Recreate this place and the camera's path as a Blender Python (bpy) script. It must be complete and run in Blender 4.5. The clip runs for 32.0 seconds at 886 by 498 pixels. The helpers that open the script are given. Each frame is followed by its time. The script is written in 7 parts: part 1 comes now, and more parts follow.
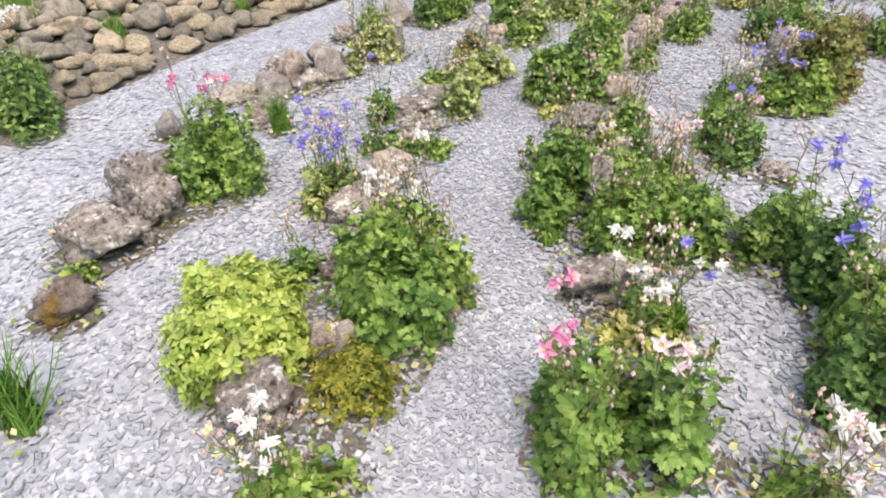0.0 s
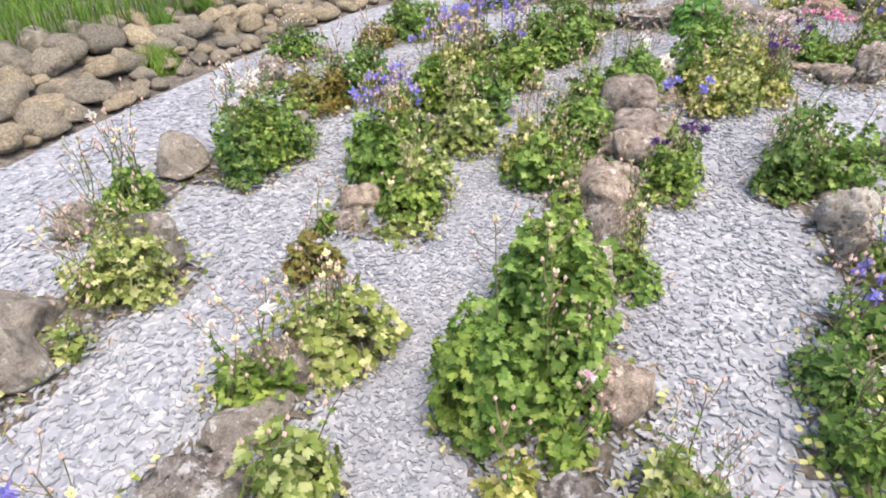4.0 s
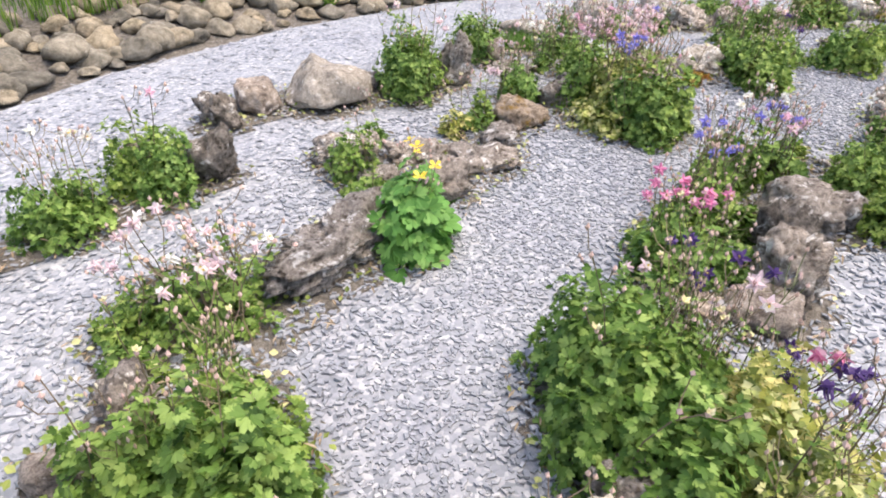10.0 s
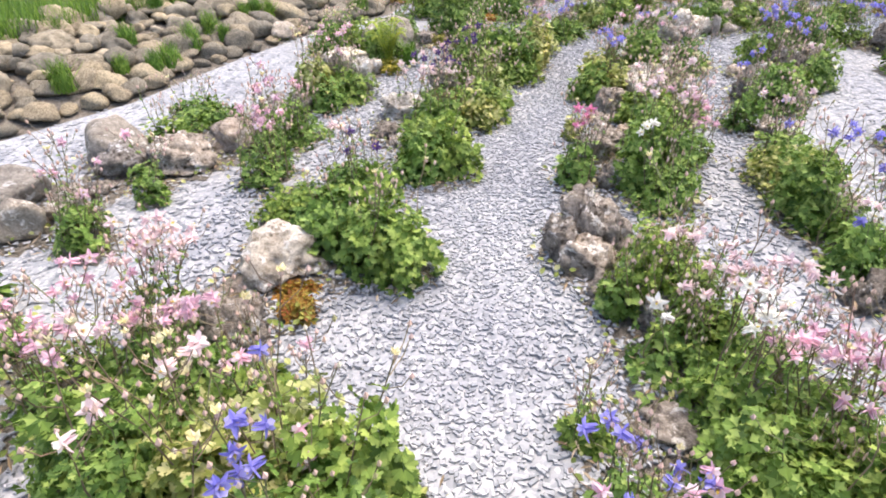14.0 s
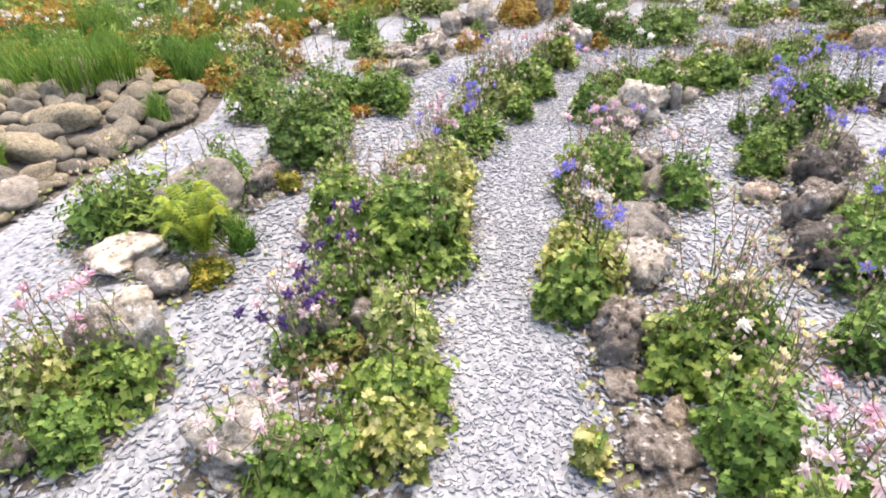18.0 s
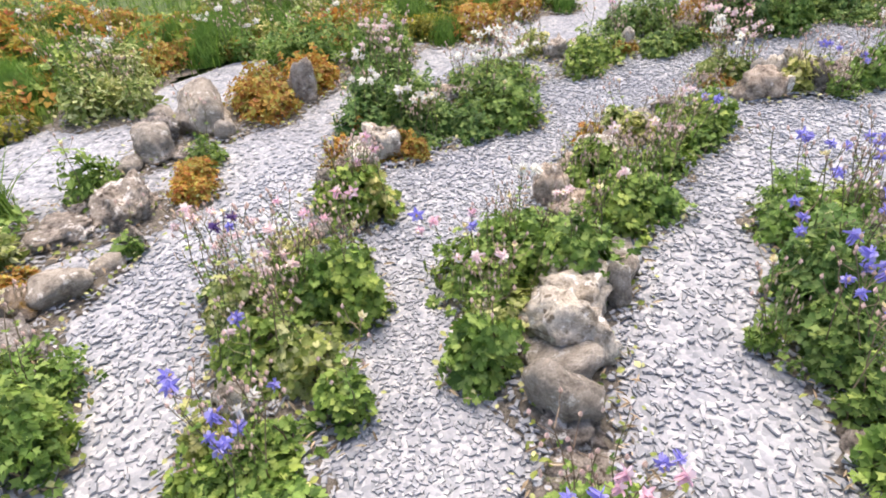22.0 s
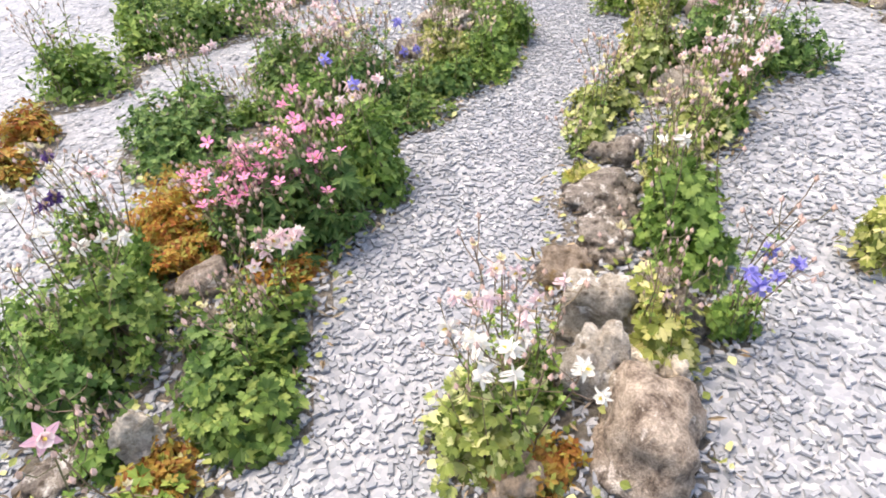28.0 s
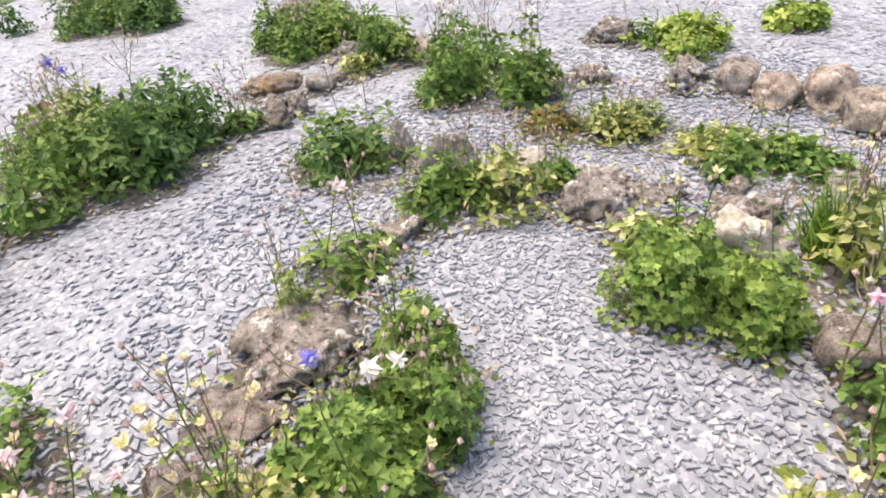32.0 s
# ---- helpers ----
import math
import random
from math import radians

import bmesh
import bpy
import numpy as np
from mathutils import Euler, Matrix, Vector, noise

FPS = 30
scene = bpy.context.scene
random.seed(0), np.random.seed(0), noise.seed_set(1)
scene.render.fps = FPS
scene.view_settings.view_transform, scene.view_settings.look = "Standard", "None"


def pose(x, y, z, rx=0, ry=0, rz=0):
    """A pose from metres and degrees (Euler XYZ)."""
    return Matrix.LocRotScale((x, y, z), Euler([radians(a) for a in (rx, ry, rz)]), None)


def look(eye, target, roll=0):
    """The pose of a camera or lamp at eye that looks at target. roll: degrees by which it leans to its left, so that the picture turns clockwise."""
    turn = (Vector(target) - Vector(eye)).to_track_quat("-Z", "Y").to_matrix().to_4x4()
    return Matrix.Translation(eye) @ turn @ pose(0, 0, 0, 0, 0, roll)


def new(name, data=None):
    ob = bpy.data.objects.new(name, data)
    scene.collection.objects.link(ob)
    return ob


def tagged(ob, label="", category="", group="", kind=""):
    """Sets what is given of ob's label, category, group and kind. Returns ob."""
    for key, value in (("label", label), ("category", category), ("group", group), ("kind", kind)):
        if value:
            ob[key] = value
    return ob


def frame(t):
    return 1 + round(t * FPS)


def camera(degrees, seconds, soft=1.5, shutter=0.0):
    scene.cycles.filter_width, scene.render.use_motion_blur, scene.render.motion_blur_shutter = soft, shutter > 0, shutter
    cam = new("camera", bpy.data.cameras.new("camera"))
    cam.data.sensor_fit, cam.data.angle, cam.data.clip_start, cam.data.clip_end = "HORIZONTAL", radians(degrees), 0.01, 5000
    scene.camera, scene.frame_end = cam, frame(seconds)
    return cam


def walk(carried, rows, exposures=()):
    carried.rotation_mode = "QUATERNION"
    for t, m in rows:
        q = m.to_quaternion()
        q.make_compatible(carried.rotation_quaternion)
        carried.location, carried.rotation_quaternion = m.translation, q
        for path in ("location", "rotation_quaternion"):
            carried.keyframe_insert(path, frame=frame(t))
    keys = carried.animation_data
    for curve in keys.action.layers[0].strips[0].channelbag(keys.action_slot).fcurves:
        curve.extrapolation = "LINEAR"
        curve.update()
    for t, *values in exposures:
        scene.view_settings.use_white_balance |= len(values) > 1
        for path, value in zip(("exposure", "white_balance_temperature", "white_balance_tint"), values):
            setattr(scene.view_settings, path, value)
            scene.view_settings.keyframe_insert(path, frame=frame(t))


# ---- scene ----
cam = camera(71.4, 32.0, soft=1.85)
PATH = [
    (0.0, (0.994, -3.262, 1.511), (0.376, -1.759, 0.346), -2.50),
    (0.5, (0.909, -2.998, 1.497), (0.383, -1.456, 0.336), -2.10),
    (1.0, (0.737, -2.695, 1.558), (0.322, -1.098, 0.428), -0.70),
    (1.5, (0.679, -2.391, 1.514), (0.354, -0.780, 0.374), 1.10),
    (2.0, (0.626, -2.038, 1.517), (0.215, -0.481, 0.331), -0.90),
    (2.5, (0.499, -1.731, 1.497), (0.085, -0.175, 0.312), -1.60),
    (3.0, (0.377, -1.464, 1.550), (0.052, 0.139, 0.399), -0.60),
    (3.5, (0.368, -1.136, 1.504), (0.071, 0.482, 0.367), -1.10),
    (5.5, (0.110, 0.080, 1.379), (0.067, 1.684, 0.186), -0.80),
    (6.0, (0.079, 0.384, 1.328), (0.153, 2.016, 0.173), -2.30),
    (6.2, (0.094, 0.439, 1.340), (0.247, 2.103, 0.240), -2.10),
    (6.5, (0.030, 0.723, 1.365), (0.340, 2.388, 0.301), 0.90),
    (7.0, (0.068, 1.027, 1.334), (0.427, 2.682, 0.270), -0.10),
    (7.5, (0.109, 1.331, 1.348), (0.492, 2.981, 0.285), -1.10),
    (8.0, (0.071, 1.674, 1.369), (0.614, 3.231, 0.238), 0.90),
    (8.5, (0.119, 1.936, 1.363), (0.760, 3.483, 0.269), 1.70),
    (9.0, (0.251, 2.260, 1.362), (0.913, 3.759, 0.216), -0.10),
    (9.5, (0.303, 2.594, 1.373), (1.146, 4.033, 0.270), -2.30),
    (10.0, (0.346, 2.915, 1.398), (1.393, 4.188, 0.265), 1.30),
    (10.5, (0.545, 3.184, 1.375), (1.629, 4.396, 0.212), -0.90),
    (11.0, (0.728, 3.430, 1.384), (1.934, 4.529, 0.227), -1.60),
    (11.5, (0.903, 3.732, 1.407), (2.302, 4.596, 0.270), -4.80),
    (12.0, (1.120, 3.908, 1.411), (2.668, 4.480, 0.283), 0.20),
    (12.5, (1.447, 4.108, 1.391), (3.043, 4.602, 0.291), -2.20),
    (13.0, (1.764, 4.305, 1.406), (3.425, 4.551, 0.319), -2.90),
    (13.5, (2.095, 4.443, 1.408), (3.770, 4.479, 0.315), 0.60),
    (14.0, (2.425, 4.446, 1.400), (4.112, 4.471, 0.327), -0.10),
    (14.5, (2.762, 4.507, 1.405), (4.451, 4.417, 0.338), -2.70),
    (15.0, (3.071, 4.550, 1.472), (4.751, 4.285, 0.419), -0.30),
    (15.5, (3.421, 4.485, 1.435), (5.108, 4.209, 0.397), -0.20),
    (17.5, (4.451, 4.333, 1.493), (6.112, 4.116, 0.401), -1.90),
    (18.0, (4.784, 4.356, 1.523), (6.429, 4.023, 0.436), -3.10),
    (18.5, (5.070, 4.259, 1.494), (6.691, 3.809, 0.412), -0.80),
    (19.0, (5.409, 4.153, 1.497), (6.992, 3.679, 0.369), -0.50),
    (19.5, (5.755, 4.128, 1.519), (7.335, 3.582, 0.421), -2.70),
    (20.0, (6.001, 4.014, 1.508), (7.529, 3.345, 0.405), -2.40),
    (20.5, (6.296, 3.843, 1.478), (7.837, 3.215, 0.368), -3.20),
    (21.0, (6.616, 3.753, 1.479), (8.154, 3.025, 0.429), -5.30),
    (21.5, (6.929, 3.677, 1.511), (8.330, 2.757, 0.420), -3.30),
    (22.0, (7.226, 3.495, 1.446), (8.591, 2.557, 0.325), -4.70),
    (22.5, (7.540, 3.340, 1.461), (8.848, 2.374, 0.295), -4.90),
    (23.0, (7.886, 3.201, 1.494), (9.084, 2.137, 0.297), -4.70),
    (23.5, (8.118, 2.993, 1.389), (9.280, 1.838, 0.241), -6.10),
    (24.0, (8.357, 2.758, 1.416), (9.473, 1.565, 0.261), -7.20),
    (24.5, (8.662, 2.573, 1.426), (9.520, 1.204, 0.248), -6.80),
    (25.0, (8.838, 2.354, 1.401), (9.587, 0.940, 0.200), -7.10),
    (25.5, (9.013, 2.073, 1.393), (9.721, 0.646, 0.183), -8.30),
    (27.5, (9.396, 0.965, 1.231), (9.517, -0.639, 0.041), -7.60),
    (28.0, (9.469, 0.672, 1.252), (9.333, -0.908, 0.033), -7.30),
    (28.5, (9.462, 0.399, 1.235), (9.198, -1.195, 0.056), -7.60),
    (29.0, (9.440, 0.076, 1.255), (9.112, -1.474, 0.035), -7.80),
    (29.5, (9.439, -0.244, 1.314), (8.917, -1.744, 0.099), -11.00),
    (30.0, (9.321, -0.495, 1.299), (8.747, -1.988, 0.099), -10.70),
    (30.2, (9.259, -0.620, 1.300), (8.727, -2.161, 0.141), -9.90),
    (30.5, (9.128, -0.790, 1.287), (8.634, -2.360, 0.149), -10.20),
    (31.0, (9.008, -1.124, 1.275), (8.459, -2.659, 0.117), -8.50),
    (31.5, (8.885, -1.413, 1.285), (8.404, -2.961, 0.113), -8.80),
    (32.0, (8.717, -1.745, 1.246), (8.455, -3.358, 0.093), -6.20),
]
# a little more exposure on the shaded side of the garden
EXPOSURES = [(0.0, 0.15, 6800, 14), (2.0, 0.23, 6730, 15), (3.0, 0.24, 6730, 15), (7.0, 0.18, 6730, 15), (9.0, 0.26, 6730, 15), (11.0, 0.33, 6750, 16), (12.0, 0.46, 6780, 16), (13.0, 0.52, 6800, 16), (14.0, 0.51, 6830, 16), (18.0, 0.53, 6980, 17),
             (22.0, 0.4, 7030, 17), (25.0, 0.33, 7150, 17), (28.0, 0.44, 7080, 15), (29.0, 0.39, 7130, 15), (30.0, 0.46, 7080, 15), (32.0, 0.29, 7050, 16)]
walk(cam, [(t, look(eye, target, roll)) for t, eye, target, roll in PATH], EXPOSURES)

# world and light
world = bpy.data.worlds.new("sky")
scene.world = world
world.use_nodes = True
wt = world.node_tree
sky = wt.nodes.new("ShaderNodeTexSky")
sky.sky_type, sky.sun_disc = 'NISHITA', False
sky.sun_elevation, sky.sun_rotation = radians(70), radians(131)
sky.air_density, sky.dust_density, sky.ozone_density = 1.0, 3.0, 1.0
wt.links.new(sky.outputs[0], wt.nodes["Background"].inputs[0])
wt.nodes["Background"].inputs[1].default_value = 0.32
sun = new("sun", bpy.data.lights.new("sun", 'SUN'))
sun.data.energy, sun.data.angle, sun.data.color = 2.85, radians(40), (1.0, 0.92, 0.76)
sun_from = Vector((math.sin(radians(131)) * math.cos(radians(70)), math.cos(radians(131)) * math.cos(radians(70)), math.sin(radians(70))))
sun.matrix_basis = look(sun_from * 30, (0, 0, 0))

# ---------------------------------------------------------------- materials


def material(name):
    m = bpy.data.materials.new(name)
    m.use_nodes = True
    nt = m.node_tree
    return m, nt, nt.nodes["Principled BSDF"], nt.nodes["Material Output"]


def node(nt, kind, **values):
    n = nt.nodes.new(kind)
    for key, value in values.items():
        n.inputs[key.replace("_", " ")].default_value = value
    return n


def ramp(nt, source, stops):
    r = nt.nodes.new("ShaderNodeValToRGB")
    el = r.color_ramp.elements
    while len(el) < len(stops):
        el.new(0.5)
    for e, (at, colour) in zip(el, stops):
        e.position, e.color = at, (*colour, 1)
    nt.links.new(source, r.inputs[0])
    return r.outputs[0]


def mixed(nt, fac, a, b, blend='MIX'):
    n = nt.nodes.new("ShaderNodeMix")
    n.data_type, n.blend_type = 'RGBA', blend
    for socket, value in ((n.inputs[0], fac), (n.inputs[6], a), (n.inputs[7], b)):
        if hasattr(value, "is_linked"):
            nt.links.new(value, socket)
        elif isinstance(value, tuple):
            socket.default_value = (*value, 1)
        else:
            socket.default_value = value
    return n.outputs[2]


def bumped(nt, bsdf, height, strength, distance):
    b = node(nt, "ShaderNodeBump", Strength=strength, Distance=distance)
    nt.links.new(height, b.inputs["Height"])
    nt.links.new(b.outputs[0], bsdf.inputs["Normal"])


def coords(nt, shift):
    """Object coordinates, moved by a random amount for each object where shift is true."""
    tc = nt.nodes.new("ShaderNodeTexCoord")
    if not shift:
        return tc.outputs["Object"]
    oi = nt.nodes.new("ShaderNodeObjectInfo")
    mul = nt.nodes.new("ShaderNodeVectorMath")
    mul.operation = 'MULTIPLY_ADD'
    nt.links.new(oi.outputs["Random"], mul.inputs[0])
    mul.inputs[1].default_value = (37, 53, 71)
    nt.links.new(tc.outputs["Object"], mul.inputs[2])
    return mul.outputs[0]


def noise_tex(nt, vec, scale, detail=6, rough=0.6):
    n = node(nt, "ShaderNodeTexNoise", Scale=scale, Detail=detail, Roughness=rough)
    nt.links.new(vec, n.inputs["Vector"])
    return n.outputs["Fac"]


def leaf_material(name, dark, mid, light, through_light=0.30, rough=0.58):
    m, nt, bsdf, out = material(name)
    geo = nt.nodes.new("ShaderNodeNewGeometry")
    oi = nt.nodes.new("ShaderNodeObjectInfo")
    colour = ramp(nt, geo.outputs["Random Per Island"], [(0.0, dark), (0.5, mid), (1.0, light)])
    vec = coords(nt, True)
    blotch = ramp(nt, noise_tex(nt, vec, 9, 3), [(0.3, (0.72, 0.74, 0.7)), (0.7, (1.2, 1.15, 1.05))])
    colour = mixed(nt, 1.0, colour, blotch, 'MULTIPLY')
    vary = ramp(nt, oi.outputs["Random"], [(0.0, (0.84, 0.92, 0.90)), (0.5, (1.0, 1.0, 1.0)), (1.0, (1.22, 1.09, 0.95))])
    colour = mixed(nt, 1.0, colour, vary, 'MULTIPLY')
    nt.links.new(colour, bsdf.inputs["Base Color"])
    bsdf.inputs["Roughness"].default_value = rough
    bsdf.inputs["Specular IOR Level"].default_value = 0.25
    tr = nt.nodes.new("ShaderNodeBsdfTranslucent")
    nt.links.new(colour, tr.inputs[0])
    mix = nt.nodes.new("ShaderNodeMixShader")
    mix.inputs[0].default_value = through_light
    nt.links.new(bsdf.outputs[0], mix.inputs[1])
    nt.links.new(tr.outputs[0], mix.inputs[2])
    nt.links.new(mix.outputs[0], out.inputs["Surface"])
    return m


LEAF = {
    "C": leaf_material("columbine_leaf", (0.048, 0.105, 0.018), (0.145, 0.255, 0.05), (0.32, 0.44, 0.125)),
    "D": leaf_material("dark_columbine_leaf", (0.036, 0.085, 0.019), (0.11, 0.21, 0.052), (0.25, 0.355, 0.115)),
    "Y": leaf_material("yellow_green_leaf", (0.10, 0.145, 0.03), (0.29, 0.345, 0.09), (0.67, 0.66, 0.35)),
    "B": leaf_material("bronze_leaf", (0.12, 0.085, 0.025), (0.24, 0.195, 0.055), (0.21, 0.29, 0.08)),
    "L": leaf_material("lime_leaf", (0.16, 0.25, 0.035), (0.31, 0.42, 0.085), (0.50, 0.58, 0.19)),
    "O": leaf_material("rust_spurge_leaf", (0.27, 0.085, 0.03), (0.40, 0.235, 0.045), (0.37, 0.39, 0.09)),
    "T": leaf_material("moss_tuft_leaf", (0.09, 0.12, 0.02), (0.22, 0.23, 0.03), (0.42, 0.36, 0.06)),
    "G": leaf_material("grass_blade", (0.05, 0.12, 0.015), (0.11, 0.235, 0.03), (0.21, 0.34, 0.06)),
    "F": leaf_material("fern_leaf", (0.14, 0.22, 0.02), (0.29, 0.38, 0.04), (0.42, 0.48, 0.08)),
    "P": leaf_material("cranesbill_leaf", (0.04, 0.095, 0.022), (0.10, 0.18, 0.05), (0.19, 0.27, 0.085)),
    "W": leaf_material("poppy_leaf", (0.08, 0.20, 0.04), (0.15, 0.34, 0.075), (0.27, 0.46, 0.13)),
    "N": leaf_material("dry_stalk", (0.20, 0.145, 0.09), (0.38, 0.29, 0.20), (0.58, 0.47, 0.36), 0.2),
}
PETAL = {
    "w": ((0.86, 0.84, 0.78), (0.92, 0.90, 0.82)),
    "k": ((0.87, 0.68, 0.69), (0.92, 0.85, 0.79)),
    "p": ((0.84, 0.53, 0.63), (0.90, 0.76, 0.79)),
    "r": ((0.76, 0.26, 0.44), (0.86, 0.54, 0.62)),
    "b": ((0.27, 0.25, 0.68), (0.42, 0.40, 0.80)),
    "d": ((0.10, 0.05, 0.20), (0.16, 0.09, 0.28)),
    "y": ((0.80, 0.72, 0.42), (0.88, 0.84, 0.60)),
    "g": ((0.86, 0.30, 0.52), (0.88, 0.36, 0.58)),
    "s": ((0.90, 0.66, 0.06), (0.92, 0.72, 0.10)),
}
WORDS = {"w": "white", "k": "pale pink", "p": "pink", "r": "rose pink", "b": "violet blue", "d": "dark purple", "y": "cream seed heads"}


def petal_material(name, colour):
    m, nt, bsdf, out = material(name)
    oi = nt.nodes.new("ShaderNodeObjectInfo")
    vary = ramp(nt, oi.outputs["Random"], [(0.0, (0.78, 0.78, 0.8)), (1.0, (1.08, 1.08, 1.05))])
    c = mixed(nt, 1.0, colour, vary, 'MULTIPLY')
    nt.links.new(c, bsdf.inputs["Base Color"])
    bsdf.inputs["Roughness"].default_value = 0.6
    tr = nt.nodes.new("ShaderNodeBsdfTranslucent")
    nt.links.new(c, tr.inputs[0])
    mix = nt.nodes.new("ShaderNodeMixShader")
    mix.inputs[0].default_value = 0.35
    nt.links.new(bsdf.outputs[0], mix.inputs[1])
    nt.links.new(tr.outputs[0], mix.inputs[2])
    nt.links.new(mix.outputs[0], out.inputs["Surface"])
    return m


PETAL_MATS = {k: (petal_material("sepal_" + k, a), petal_material("petal_" + k, b)) for k, (a, b) in PETAL.items()}
m_stamen = petal_material("stamen", (0.75, 0.62, 0.12))


def stem_material():
    m, nt, bsdf, out = material("stem")
    oi = nt.nodes.new("ShaderNodeObjectInfo")
    c = ramp(nt, oi.outputs["Random"], [(0.0, (0.10, 0.12, 0.04)), (0.5, (0.14, 0.09, 0.06)), (1.0, (0.22, 0.17, 0.09))])
    nt.links.new(c, bsdf.inputs["Base Color"])
    bsdf.inputs["Roughness"].default_value = 0.6
    return m


m_stem = stem_material()


def bud_material():
    m, nt, bsdf, out = material("bud")
    geo = nt.nodes.new("ShaderNodeNewGeometry")
    c = ramp(nt, geo.outputs["Random Per Island"], [(0.0, (0.28, 0.30, 0.10)), (0.4, (0.48, 0.33, 0.25)), (0.75, (0.62, 0.42, 0.36)), (1.0, (0.70, 0.62, 0.46))])
    nt.links.new(c, bsdf.inputs["Base Color"])
    bsdf.inputs["Roughness"].default_value = 0.7
    return m


m_bud = bud_material()


def rock_material(name, deep, mid, light, spot, spot_level, pit_scale, bump=0.6, moss=None, tint=False, pit_shade=False):
    """deep paints shade into the hollows of the bump, spot is the lichen; moss a patchy cover on upper faces, if given.
    """
    m, nt, bsdf, out = material(name)
    vec = coords(nt, True)
    big = noise_tex(nt, vec, 5, 8, 0.65)
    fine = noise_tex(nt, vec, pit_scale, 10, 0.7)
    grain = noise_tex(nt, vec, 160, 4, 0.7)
    # hollows shaded by colour: low values of the bump noise turn dark
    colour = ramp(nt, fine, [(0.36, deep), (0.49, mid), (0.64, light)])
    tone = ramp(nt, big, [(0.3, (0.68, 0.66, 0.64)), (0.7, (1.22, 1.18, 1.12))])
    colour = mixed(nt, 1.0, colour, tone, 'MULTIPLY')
    lichen = ramp(nt, noise_tex(nt, vec, 16, 8, 0.72), [(spot_level, (0, 0, 0)), (spot_level + 0.05, (1, 1, 1))])
    colour = mixed(nt, lichen, colour, spot)
    if moss:
        patch = ramp(nt, noise_tex(nt, vec, 7, 7, 0.7), [(0.50, (0, 0, 0)), (0.60, (1, 1, 1))])
        tuft = ramp(nt, noise_tex(nt, vec, 70, 4, 0.7), [(0.3, tuple(v * 0.5 for v in moss)), (0.7, moss)])
        colour = mixed(nt, patch, colour, tuft)
    if pit_shade:
        # dark dots painted as the shade inside small pits; colour only, no relief
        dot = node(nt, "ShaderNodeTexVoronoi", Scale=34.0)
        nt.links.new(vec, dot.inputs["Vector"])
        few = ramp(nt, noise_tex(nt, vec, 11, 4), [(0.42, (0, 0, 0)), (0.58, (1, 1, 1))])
        pit_dark = ramp(nt, dot.outputs["Distance"], [(0.22, (0.32, 0.29, 0.26)), (0.42, (1, 1, 1))])
        colour = mixed(nt, few, colour, mixed(nt, 1.0, colour, pit_dark, 'MULTIPLY'))
    speck = ramp(nt, grain, [(0.35, (0.75, 0.75, 0.75)), (0.65, (1.18, 1.18, 1.18))])
    colour = mixed(nt, 1.0, colour, speck, 'MULTIPLY')
    if tint:
        geo = nt.nodes.new("ShaderNodeNewGeometry")
        oi = nt.nodes.new("ShaderNodeObjectInfo")
        add = nt.nodes.new("ShaderNodeMath")
        add.operation = 'ADD'
        nt.links.new(geo.outputs["Random Per Island"], add.inputs[0])
        nt.links.new(oi.outputs["Random"], add.inputs[1])
        part = nt.nodes.new("ShaderNodeMath")
        part.operation = 'FRACT'
        nt.links.new(add.outputs[0], part.inputs[0])
        colour = mixed(nt, 1.0, colour, ramp(nt, part.outputs[0], [(0.0, (0.55, 0.56, 0.58)), (0.4, (0.9, 0.9, 0.9)), (0.75, (1.1, 1.02, 0.9)), (1.0, (1.35, 1.28, 1.12))]), 'MULTIPLY')
    else:
        oi = nt.nodes.new("ShaderNodeObjectInfo")
        colour = mixed(nt, 1.0, colour, ramp(nt, oi.outputs["Random"], [(0.0, (0.80, 0.81, 0.83)), (0.5, (1.0, 0.98, 0.96)), (1.0, (1.24, 1.20, 1.15))]), 'MULTIPLY')
    nt.links.new(colour, bsdf.inputs["Base Color"])
    bsdf.inputs["Roughness"].default_value = 0.9
    bsdf.inputs["Specular IOR Level"].default_value = 0.2
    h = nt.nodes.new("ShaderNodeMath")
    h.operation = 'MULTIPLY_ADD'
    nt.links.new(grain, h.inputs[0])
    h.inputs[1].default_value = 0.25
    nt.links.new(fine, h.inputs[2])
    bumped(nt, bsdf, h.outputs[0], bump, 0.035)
    return m


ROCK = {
    "l": rock_material("pitted_limestone", (0.135, 0.12, 0.105), (0.335, 0.305, 0.275), (0.50, 0.465, 0.425), (0.76, 0.74, 0.70), 0.555, 26, 1.0, pit_shade=True),
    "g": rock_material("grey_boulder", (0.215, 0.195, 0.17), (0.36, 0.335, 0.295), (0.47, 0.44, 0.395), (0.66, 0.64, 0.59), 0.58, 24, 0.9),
    "p": rock_material("pale_limestone", (0.27, 0.24, 0.195), (0.56, 0.525, 0.46), (0.72, 0.69, 0.62), (0.86, 0.845, 0.80), 0.55, 18, 0.9, pit_shade=True),
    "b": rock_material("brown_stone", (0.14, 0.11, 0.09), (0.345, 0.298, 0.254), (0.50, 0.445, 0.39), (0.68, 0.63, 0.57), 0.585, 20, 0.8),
    "d": rock_material("dark_limestone", (0.075, 0.068, 0.06), (0.19, 0.174, 0.155), (0.33, 0.305, 0.28), (0.60, 0.585, 0.55), 0.585, 24, 1.0, pit_shade=True),
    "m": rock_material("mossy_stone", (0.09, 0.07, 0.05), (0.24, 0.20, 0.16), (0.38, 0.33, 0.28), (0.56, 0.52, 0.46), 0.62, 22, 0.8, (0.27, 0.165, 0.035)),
}
